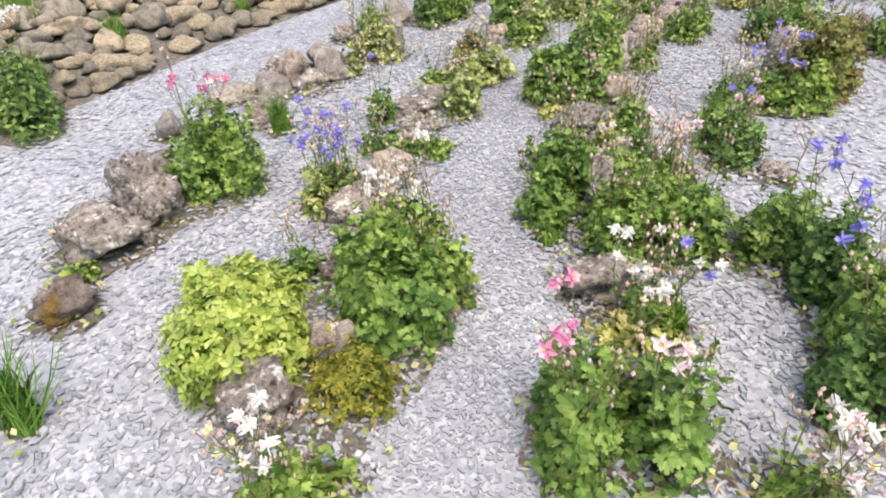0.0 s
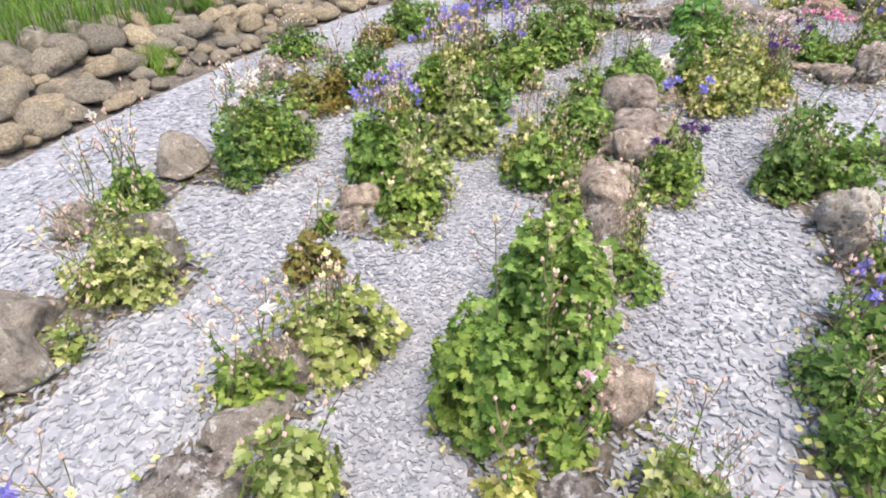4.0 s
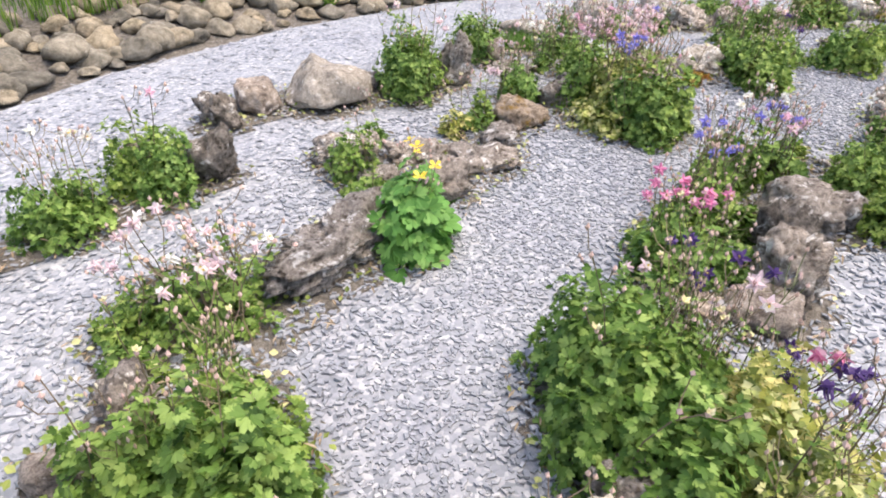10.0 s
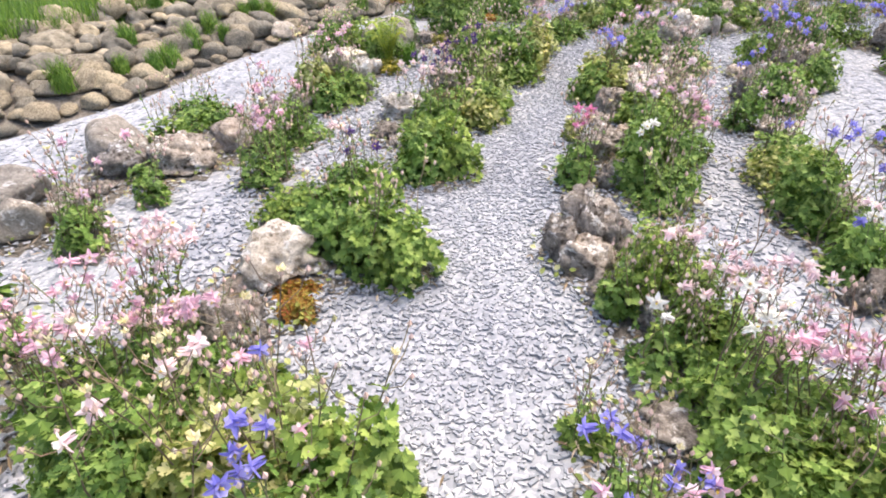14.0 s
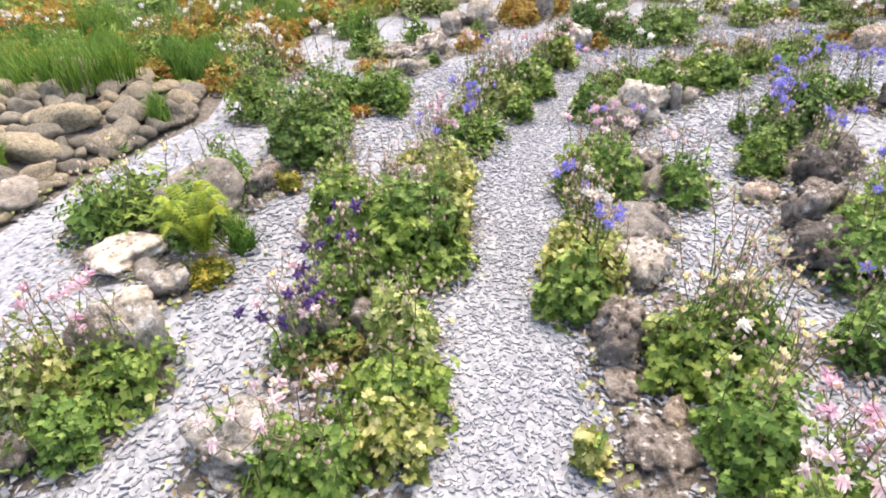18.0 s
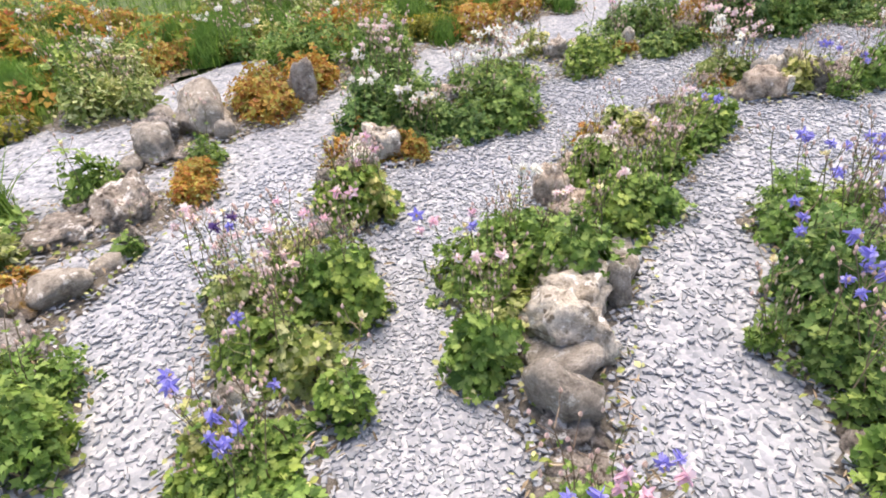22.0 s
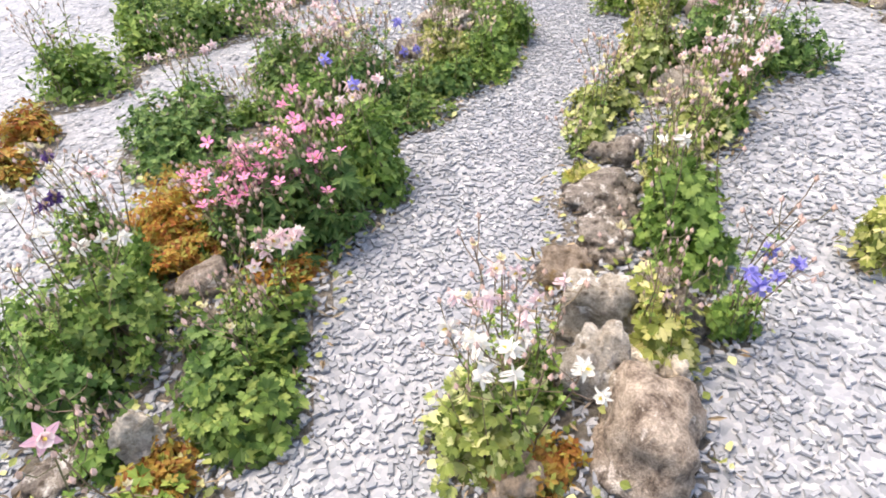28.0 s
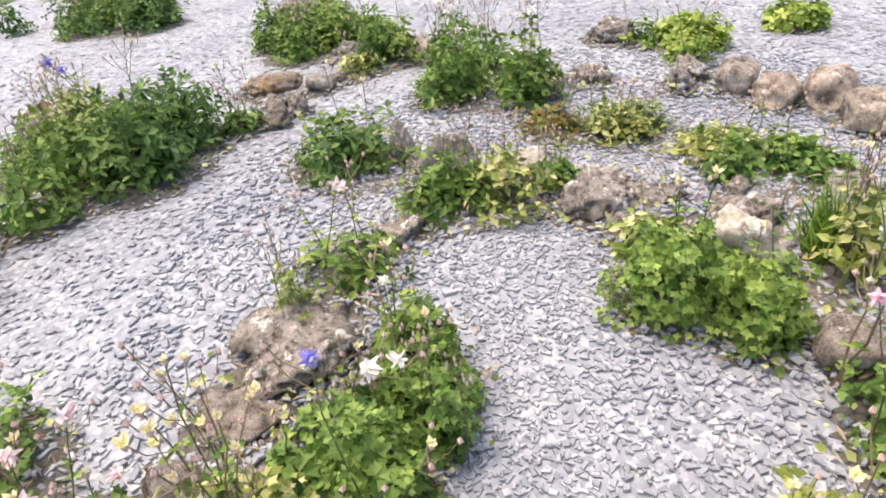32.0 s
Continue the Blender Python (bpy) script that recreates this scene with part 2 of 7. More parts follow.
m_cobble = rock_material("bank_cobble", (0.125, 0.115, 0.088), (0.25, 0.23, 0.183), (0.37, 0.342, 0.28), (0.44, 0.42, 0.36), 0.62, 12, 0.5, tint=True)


CHIP_TONES = [(0.0, (0.205, 0.225, 0.247)), (0.3, (0.273, 0.292, 0.317)), (0.75, (0.34, 0.355, 0.379)), (1.0, (0.45, 0.46, 0.47))]


def chip_material():
    m, nt, bsdf, out = material("slate_chip")
    geo = nt.nodes.new("ShaderNodeNewGeometry")
    c = ramp(nt, geo.outputs["Random Per Island"], CHIP_TONES)
    vec = coords(nt, False)
    patch = ramp(nt, noise_tex(nt, vec, 1.6, 5), [(0.3, (0.86, 0.85, 0.86)), (0.7, (1.1, 1.08, 1.04))])
    c = mixed(nt, 1.0, c, patch, 'MULTIPLY')
    grain = noise_tex(nt, vec, 120, 4, 0.7)
    c = mixed(nt, 1.0, c, ramp(nt, grain, [(0.3, (0.8, 0.8, 0.8)), (0.7, (1.15, 1.15, 1.15))]), 'MULTIPLY')
    nt.links.new(c, bsdf.inputs["Base Color"])
    bsdf.inputs["Roughness"].default_value = 0.7
    bsdf.inputs["Specular IOR Level"].default_value = 0.22
    bumped(nt, bsdf, grain, 0.3, 0.004)
    return m


def earth_material(name, a, b, c, scale, rough=0.95):
    m, nt, bsdf, out = material(name)
    vec = coords(nt, False)
    colour = ramp(nt, noise_tex(nt, vec, scale, 10, 0.7), [(0.3, a), (0.5, b), (0.72, c)])
    wide = ramp(nt, noise_tex(nt, vec, 1.3, 4), [(0.3, (0.8, 0.8, 0.8)), (0.7, (1.15, 1.15, 1.12))])
    nt.links.new(mixed(nt, 1.0, colour, wide, 'MULTIPLY'), bsdf.inputs["Base Color"])
    bsdf.inputs["Roughness"].default_value = rough
    bumped(nt, bsdf, noise_tex(nt, vec, scale * 2, 8, 0.7), 0.8, 0.02)
    return m


m_chip = chip_material()


def shard_material():
    """Small crushed slate packed between the loose chippings."""
    m, nt, bsdf, out = material("crushed_slate")
    vec = coords(nt, False)
    warp = node(nt, "ShaderNodeTexNoise", Scale=22.0, Detail=3.0)
    nt.links.new(vec, warp.inputs["Vector"])
    shift = nt.nodes.new("ShaderNodeVectorMath")
    shift.operation = 'MULTIPLY_ADD'
    nt.links.new(warp.outputs["Color"], shift.inputs[0])
    shift.inputs[1].default_value = (0.03, 0.03, 0.0)
    nt.links.new(vec, shift.inputs[2])
    cells = node(nt, "ShaderNodeTexVoronoi", Scale=58.0)
    nt.links.new(shift.outputs[0], cells.inputs["Vector"])
    tone = nt.nodes.new("ShaderNodeSeparateColor")
    nt.links.new(cells.outputs["Color"], tone.inputs[0])
    c = ramp(nt, tone.outputs[0], CHIP_TONES)
    wide = ramp(nt, noise_tex(nt, vec, 1.6, 5), [(0.3, (0.84, 0.83, 0.84)), (0.7, (1.08, 1.06, 1.02))])
    nt.links.new(mixed(nt, 1.0, c, wide, 'MULTIPLY'), bsdf.inputs["Base Color"])
    bsdf.inputs["Roughness"].default_value = 0.75
    bsdf.inputs["Specular IOR Level"].default_value = 0.2
    inv = nt.nodes.new("ShaderNodeMath")
    inv.operation = 'MULTIPLY_ADD'
    nt.links.new(cells.outputs["Distance"], inv.inputs[0])
    inv.inputs[1].default_value = -1.0
    nt.links.new(tone.outputs[1], inv.inputs[2])
    bumped(nt, bsdf, inv.outputs[0], 0.25, 0.008)
    return m


m_dust = shard_material()
m_soil = earth_material("bed_soil", (0.06, 0.052, 0.042), (0.15, 0.132, 0.108), (0.29, 0.265, 0.23), 38)
m_turf = earth_material("turf", (0.03, 0.055, 0.012), (0.06, 0.10, 0.02), (0.13, 0.14, 0.04), 6)

# ---------------------------------------------------------------- mesh tools


def link_mesh(name, verts, loops, totals, mats, parent=None, smooth=False, slots=None):
    """One mesh object from arrays: corner indices in a row, and the corners of each face."""
    me = bpy.data.meshes.new(name or "part")
    me.vertices.add(len(verts))
    me.vertices.foreach_set("co", np.ascontiguousarray(verts, dtype=np.float32).ravel())
    me.loops.add(len(loops))
    me.loops.foreach_set("vertex_index", np.ascontiguousarray(loops, dtype=np.int32))
    me.polygons.add(len(totals))
    starts = np.concatenate(([0], np.cumsum(totals)[:-1])).astype(np.int32)
    me.polygons.foreach_set("loop_start", starts)
    me.polygons.foreach_set("use_smooth", np.full(len(totals), bool(smooth)))
    for m in mats if isinstance(mats, (list, tuple)) else [mats]:
        me.materials.append(m)
    if slots is not None:
        me.polygons.foreach_set("material_index", np.ascontiguousarray(slots, dtype=np.int32))
    me.update(calc_edges=True)
    if name is None:
        return me
    ob = new(name, me)
    if parent:
        ob.parent = parent
    return ob


def spread(template, faces, turns, places):
    """Copies of a template (vertices, faces) by 3x3 turns and places, as arrays for link_mesh."""
    t = np.asarray(template, dtype=float)
    n, k = len(places), len(t)
    verts = (np.einsum("nij,kj->nki", turns, t) + places[:, None, :]).reshape(-1, 3)
    base = np.concatenate([np.asarray(f) for f in faces])
    loops = (base[None, :] + (np.arange(n) * k)[:, None]).ravel()
    totals = np.tile([len(f) for f in faces], n)
    return verts, loops, totals


def joined(*sets):
    verts, loops, totals, off = [], [], [], 0
    for v, l, t in sets:
        verts.append(v)
        loops.append(l + off)
        totals.append(t)
        off += len(v)
    return np.concatenate(verts), np.concatenate(loops), np.concatenate(totals)


def unit(a):
    return a / np.maximum(np.linalg.norm(a, axis=-1, keepdims=True), 1e-9)


def frames_of(normals, ahead, sizes):
    """3x3 turns whose z is the normal and whose y runs ahead, scaled by the sizes."""
    z = unit(normals)
    y = unit(ahead - (ahead * z).sum(-1, keepdims=True) * z)
    x = np.cross(y, z)
    return np.stack([x, y, z], axis=-1) * np.asarray(sizes)[:, None, None]


def value_noise(p, seed):
    """Smooth lattice noise in -1..1 at the points p."""
    i = np.floor(p).astype(np.int64)
    f = p - i
    f = f * f * (3 - 2 * f)
    total = np.zeros(len(p))
    for dx in (0, 1):
        for dy in (0, 1):
            for dz in (0, 1):
                h = ((i[:, 0] + dx) * 374761393 + (i[:, 1] + dy) * 668265263 + (i[:, 2] + dz) * 1274126177 + seed * 974634793) & 0xFFFFFFFF
                h = ((h ^ (h >> 13)) * 1103515245) & 0xFFFFFFFF
                h = (h ^ (h >> 16)) & 0xFFFF
                w = np.where(dx, f[:, 0], 1 - f[:, 0]) * np.where(dy, f[:, 1], 1 - f[:, 1]) * np.where(dz, f[:, 2], 1 - f[:, 2])
                total += w * (h / 32767.5 - 1)
    return total


def ico(level):
    bm = bmesh.new()
    bmesh.ops.create_icosphere(bm, subdivisions=level, radius=1)
    v = np.array([q.co[:] for q in bm.verts])
    f = [[q.index for q in face.verts] for face in bm.faces]
    bm.free()
    return v, np.array(f)


ICO = {k: ico(k) for k in (2, 3, 4, 5)}

# ---------------------------------------------------------------- ground
FOOT = []          # footprints of all that grows or stands in the beds: x, y, rx, ry, yaw


def bank_line(s):
    """Inner edge of the cobble bank along the ring, s from 0 to 1."""
    pts = BANK_EDGE
    k = min(int(s * (len(pts) - 1)), len(pts) - 2)
    f = s * (len(pts) - 1) - k
    a, b = Vector(pts[k]), Vector(pts[k + 1])
    way = (b - a).normalized()
    return a.lerp(b, f), Vector((-way.y, way.x))


def bank_width(s):
    """Width of the cobbles across the bank, narrower where the grass comes down to it."""
    return float(np.interp(s, [0, 0.12, 0.2, 0.28, 0.44, 0.55, 0.7, 0.9, 1.0], [1.35, 1.25, 1.0, 0.75, 0.6, 0.9, 1.2, 1.1, 0.6]))


BANK_EDGE = [(-2.75, -3.0), (-2.7, -1.1), (-2.55, 0.86), (-2.3, 2.1), (-1.9, 3.5), (-1.42, 4.85), (-0.75, 5.75), (0.05, 6.9), (1.1, 7.4), (2.6, 7.75), (4.2, 7.75), (5.4, 7.35),
             (6.45, 6.6), (7.5, 6.2), (8.4, 5.75), (9.2, 5.1), (9.75, 5.0)]

TRACK = [(1.0, -3.3), (0.7, -2.7), (0.6, -2.0), (0.4, -1.5), (0.1, 0.1), (0.1, 0.4), (0.1, 1.0), (0.1, 1.7), (0.3, 2.3), (0.3, 2.9), (0.7, 3.4), (1.1, 3.9), (1.8, 4.3), (2.4, 4.4), (3.1, 4.5), (4.5, 4.3), (5.1, 4.3), (5.8, 4.1), (6.3, 3.8), (6.9, 3.7), (7.5, 3.3), (8.1, 3.0), (8.7, 2.6), (9.0, 2.1), (9.5, 0.7), (9.4, 0.1), (9.3, -0.5), (9.1, -0.8), (8.9, -1.4), (8.7, -1.7)]
LINE = np.array(TRACK)


def far_from(p, line):
    """Distance of points to a polyline."""
    best = np.full(len(p), 1e9)
    for a, b in zip(line[:-1], line[1:]):
        ab = b - a
        t = np.clip(((p - a) @ ab) / (ab @ ab), 0, 1)
        best = np.minimum(best, np.hypot(*(p - a - t[:, None] * ab).T))
    return best


# ---------------------------------------------------------------- rocks


def rock_shape(rx, ry, h, seed, level, facets, lump, pits, edge_=9, block=2.0, strata=0.0, low_cut=0.62):
    """Vertices of a stone with its base sunk under the ground."""
    r = np.random.default_rng(seed)
    d, faces = ICO[level]
    n = unit(r.normal(size=(facets, 3)))
    dist = r.uniform(low_cut, 0.95, facets)
    cut = np.clip(d @ n.T, 0, None) / dist
    rad = (1 + (cut ** edge_).sum(1)) ** (-1 / edge_)
    rad *= (np.abs(d) ** block).sum(1) ** (-1 / block)
    p = d * rad[:, None]
    off = r.uniform(-50, 50, 3)
    disp = lump * value_noise(p * 1.6 + off, seed) + lump * 0.5 * value_noise(p * 3.4 + off, seed + 1)
    if pits:
        ridge = 1 - np.abs(value_noise(p * 4.5 + off, seed + 2))
        disp -= pits * 1.5 * np.clip(value_noise(p * 3.2 + off, seed + 7) - 0.12, 0, 0.5)
        disp += pits * (ridge ** 2 - 0.4) + pits * 0.6 * value_noise(p * 9 + off, seed + 3) + pits * 0.35 * value_noise(p * 18 + off, seed + 4)
    else:
        disp += 0.012 * value_noise(p * 9 + off, seed + 3)
    if strata:
        w = p[:, 2] * 5.5 + 0.9 * value_noise(p * 1.3 + off, seed + 9)
        disp += strata * (np.abs((w % 1) - 0.45) ** 0.5 - 0.5) * (1 - np.abs(d[:, 2])) * 1.6
    p = p + d * disp[:, None]
    p *= 1.0 / np.abs(p[:, :2]).max()
    top = p[:, 2].max()
    low = -0.45
    p[:, 2] = np.where(p[:, 2] < 0, p[:, 2] * 0.5, p[:, 2] / top)
    z = (p[:, 2] - low) / (1 - low) * h * 1.0 - 0.0
    return np.column_stack([p[:, 0] * rx, p[:, 1] * ry, z - 0.012]), faces


ROCK_LABEL = {
    "l": "pitted grey limestone rock with pale lichen in the bed",
    "g": "smooth grey-brown boulder set along the planting bed",
    "p": "pale cream limestone rock standing in the planting bed",
    "b": "weathered brown stone edging the slate path",
    "d": "dark hollowed limestone rock beside the slate path",
    "m": "brown stone with a patch of ochre moss on it",
}
SHAPE = {"l": (10, 0.24, 0.21), "g": (13, 0.12, 0.035), "p": (11, 0.20, 0.17), "b": (11, 0.17, 0.08), "d": (9, 0.24, 0.21), "m": (11, 0.22, 0.15)}
serial = [0]


def rock(x, y, rx, ry, h, yaw, kind):
    serial[0] += 1
    facets, lump, pits = SHAPE[kind]
    level = 5 if max(rx, ry) > 0.26 and kind != "g" else 4
    if kind == "g" and max(rx, ry) < 0.12:
        level = 3
    rx, ry, h = rx * 1.08, ry * 1.0, h * 1.05
    verts, faces = rock_shape(rx, ry, h, 100 + serial[0], level, facets, lump, pits, 30 if kind == "g" else 20, 2.2 if kind == "g" else 3.0, {"l": 0.13, "d": 0.13, "m": 0.10, "p": 0.07}.get(kind, 0.03), 0.5 if kind == "g" else 0.58)
    ob = link_mesh("rock", verts, faces.ravel(), np.full(len(faces), 3), ROCK[kind], smooth=True)
    ob.matrix_basis = pose(x, y, 0, 0, 0, yaw)
    FOOT.append((x, y, rx, ry, yaw, 0))
    size = "large " if max(rx, ry) > 0.2 else "small " if max(rx, ry) < 0.09 else ""
    return tagged(ob, size + ROCK_LABEL[kind], "rock", "stones of the garden beds")


# ---------------------------------------------------------------- leaves and flowers


def leaflet(length, width, lobes):
    """A lobed leaflet along +y, folded a little at its midrib; lobes 3, 2 (its three points alone) or 1."""
    w = width / 2
    if lobes == 3:
        pts = [(0, 0, 0), (-0.98 * w, 0.44, 0.12), (-0.74 * w, 0.84, 0.05), (-0.36 * w, 0.66, -0.02), (-0.24 * w, 1.0, -0.07),
               (0.26 * w, 1.02, -0.05), (0.36 * w, 0.68, -0.02), (0.76 * w, 0.82, 0.05), (0.98 * w, 0.42, 0.12)]
        faces = [[0, 3, 2, 1], [0, 6, 5, 4, 3], [0, 8, 7, 6]]
    elif lobes == 2:
        pts = [(0, 0, 0), (-0.95 * w, 0.62, 0.10), (-0.3 * w, 0.68, 0.0), (0, 1.02, -0.06), (0.3 * w, 0.68, 0.0), (0.95 * w, 0.60, 0.10)]
        faces = [[0, 2, 1], [0, 4, 3, 2], [0, 5, 4]]
    else:
        pts = [(0, 0, 0), (-w, 0.45, 0.06), (-0.6 * w, 0.8, 0.02), (0, 1.0, -0.06), (0.6 * w, 0.8, 0.02), (w, 0.45, 0.06)]
        faces = [[0, 5, 4, 3], [0, 3, 2, 1]]
    return np.array(pts) * (length, length, length), faces


def compound(parts):
    verts, faces, off = [], [], 0
    for (v, f), turn, at in parts:
        c, s = math.cos(turn), math.sin(turn)
        verts.append(v @ np.array([[c, -s, 0], [s, c, 0], [0, 0, 1]]).T + at)
        faces += [[i + off for i in q] for q in f]
        off += len(v)
    return np.concatenate(verts), faces


TRIPLE = compound([(leaflet(1, 1.15, 3), 0.0, (0, 0.22, 0)), (leaflet(0.9, 1.1, 3), 1.15, (-0.12, 0.05, 0)), (leaflet(0.9, 1.1, 3), -1.15, (0.12, 0.05, 0))])
PLAIN = compound([(leaflet(1, 1.15, 2), 0.0, (0, 0.22, 0)), (leaflet(0.9, 1.1, 2), 1.15, (-0.12, 0.05, 0)), (leaflet(0.9, 1.1, 2), -1.15, (0.12, 0.05, 0))])
KITE = (np.array([(0, 0, 0), (-0.27, 0.55, 0.06), (0, 1.0, -0.04), (0.27, 0.55, 0.06)]), [[0, 3, 2, 1]])
CLOVER = compound([(KITE, k * 2.094, (0, 0, 0)) for k in range(3)])
WHORL = compound([(KITE, k * 1.2566 + 0.3 * (k % 2), (0, 0, 0.06 * k)) for k in range(5)])
PALM = compound([(leaflet(1, 0.42, 1), a, (0, 0, 0)) for a in (-1.5, -0.75, 0, 0.75, 1.5)])
BLADE = (np.array([(-0.5, 0, 0), (0.5, 0, 0), (0.4, 0.5, 0.05), (-0.4, 0.5, 0.05), (0, 1, -0.12)]), [[0, 1, 2, 3], [3, 2, 4]])


def dome_points(rx, ry, h, count, r, inner=0.35):
    """Places, outward ways and normals of leaves over an uneven mound."""
    u = r.uniform(0.02, 1, count)
    el = np.arcsin(np.clip(u, 0, 1)) * 1.0
    az = r.uniform(0, 2 * math.pi, count)
    d = np.column_stack([np.cos(el) * np.cos(az), np.cos(el) * np.sin(az), np.sin(el)])
    off = r.uniform(-50, 50, 3)
    lump = 1 + 0.34 * value_noise(d * 2.0 + off, 5) + 0.22 * value_noise(d * 4.6 + off, 6) + 0.10 * value_noise(d * 11 + off, 8)
    rad = np.where(r.random(count) < inner, r.uniform(0.45, 0.85, count), r.uniform(0.82, 1.07, count)) * lump
    p = d * rad[:, None] * (rx, ry, h)
    p[:, 2] = np.maximum(p[:, 2], 0.012)
    n = unit(d / (rx, ry, h))
    return p, d, n


def leaf_mass(kind, at, rx, ry, h, r):
    """The leaves of one plant round its base, as arrays; at tells how far it stands from the walk."""
    area = math.pi * (rx * ry + (rx + ry) * h)
    away = far_from(np.array([at]), LINE)[0]
    far = away > 1.75
    if kind in "CDYB":
        size, dens, temp, inner, tilt = 0.0275, 940, TRIPLE if away < 0.6 else PLAIN, 0.33, 0.85
    elif kind == "L":
        size, dens, temp, inner, tilt = 0.031, 1500, WHORL, 0.3, 0.6
    elif kind in "OT":
        size, dens, temp, inner, tilt = 0.0215, 1150, WHORL, 0.3, 0.9
    elif kind == "P":
        size, dens, temp, inner, tilt = 0.042, 620, PALM, 0.35, 0.5
    else:
        size, dens, temp, inner, tilt = 0.05, 700, TRIPLE, 0.3, 0.5
    if far:
        size, dens = size * 1.55, dens * 0.32
        temp = CLOVER if kind in "CDYB" else temp
    count = int(min(max(60, area * dens), 2000 if kind not in "OT" else 1300))
    p, d, n = dome_points(rx, ry, h, count, r, inner)
    nn = unit(n * 0.75 + np.array([0, 0, 0.55]) + r.normal(size=(count, 3)) * tilt * 0.6)
    out = unit(np.column_stack([d[:, 0], d[:, 1], np.full(count, -0.25)]) + r.normal(size=(count, 3)) * 0.6)
    # leaves of one shoot share its tilt, so that the mound breaks up into tufts
    shoot = np.column_stack([value_noise(p * 17 + 40 * k, 11 + k) for k in range(3)])
    nn = unit(nn + shoot * 0.75)
    deep = np.linalg.norm(p / (rx, ry, h), axis=1) < 0.8
    s = size * r.uniform(0.65, 1.3, count) * np.where(deep, 1.45, 1.0)
    return spread(*temp, frames_of(nn, out, s), p)


def foliage(parent, kind, rx, ry, h, r, at):
    """The leaf mass of one plant: one mesh."""
    link_mesh("foliage", *leaf_mass(kind, parent.location[:2], rx, ry, h, r), LEAF[kind], parent).matrix_basis = at


def crowns(parent, name, kind, rx, ry, h, r, count, at):
    """The leaf mass of a plant as several crowns that grow into each other, each a part."""
    turn = r.uniform(0, 6.28)
    for k in range(count):
        a = turn + k * 2 * math.pi / count + r.uniform(-0.3, 0.3)
        off = r.uniform(0.36, 0.46)
        v, l, t = leaf_mass(kind, parent.location[:2], rx * r.uniform(0.56, 0.68), ry * r.uniform(0.56, 0.68), h * r.uniform(0.78, 1.08), r)
        link_mesh(name, v + (math.cos(a) * off * rx, math.sin(a) * off * ry, 0), l, t, LEAF[kind], parent).matrix_basis = at


def tube(points, r0, r1, sides=4):
    pts = np.array(points)
    n = len(pts)
    ang = np.arange(sides) * 2 * math.pi / sides
    verts = []
    for i, q in enumerate(pts):
        rad = r0 + (r1 - r0) * i / (n - 1)
        verts += [(q[0] + rad * math.cos(a), q[1] + rad * math.sin(a), q[2]) for a in ang]
    faces = [[i * sides + k, i * sides + (k + 1) % sides, (i + 1) * sides + (k + 1) % sides, (i + 1) * sides + k] for i in range(n - 1) for k in range(sides)]
    return np.array(verts), np.concatenate(faces), np.full(len(faces), 4)


def make_stem(height, seed, raw=False):
    """A wiry branching flower stalk with a bud or two and a bract leaf; returns its mesh and the tips."""
    r = np.random.default_rng(seed)
    lean = r.uniform(-0.22, 0.22, 2)
    pt = lambda f: np.array([lean[0] * f * f * height + 0.01 * math.sin(7 * f + seed), lean[1] * f * f * height + 0.01 * math.cos(6 * f + seed), f * height])
    sets = [tube([pt(f) for f in np.linspace(0, 0.97, 5)], 0.0030, 0.0017, 3)]
    tips = [pt(0.97)]
    for f0 in (0.74, 0.83, 0.90):
        a = r.uniform(0, 6.28)
        b = pt(f0)
        e = b + np.array([math.cos(a) * 0.065, math.sin(a) * 0.065, 0.10 * height + 0.03])
        mid = (b + e) / 2 + np.array([math.cos(a), math.sin(a), -0.6]) * 0.012
        sets.append(tube([b, mid, e], 0.0018, 0.0013, 3))
        tips.append(e)
    leaves = np.array([pt(f) for f in (0.45, 0.62, 0.76)])
    ways = r.normal(size=(3, 3))
    ways[:, 2] = 0.2
    sets.append(spread(*TRIPLE, frames_of(np.tile([0.2, 0.1, 1.0], (3, 1)) + r.normal(size=(3, 3)) * 0.3, ways, [0.018, 0.015, 0.012]), leaves))
    buds = np.array(tips) + (0, 0, -0.006)
    sets.append(spread(ICO_BUD[0], ICO_BUD[1], np.tile(np.eye(3) * 0.0068, (len(buds), 1, 1)) * np.array([1, 1, 1.7])[None, :, None], buds))
    v, l, t = joined(*sets)
    n_stem, n_leaf = sum(len(q[2]) for q in sets[:-2]), len(sets[-2][2])
    slots = [0] * n_stem + [1] * n_leaf + [2] * (len(t) - n_stem - n_leaf)
    if raw:
        return v, l, t, slots
    return link_mesh(None, v, l, t, [m_stem, LEAF["C"], m_bud], slots=slots), [Vector(q) for q in tips]


ICO_BUD = (np.array([(1, 0, 0), (0, 1, 0), (-1, 0, 0), (0, -1, 0), (0, 0, 1.0), (0, 0, -1.0)], float), [[0, 1, 4], [1, 2, 4], [2, 3, 4], [3, 0, 4], [1, 0, 5], [2, 1, 5], [3, 2, 5], [0, 3, 5]])


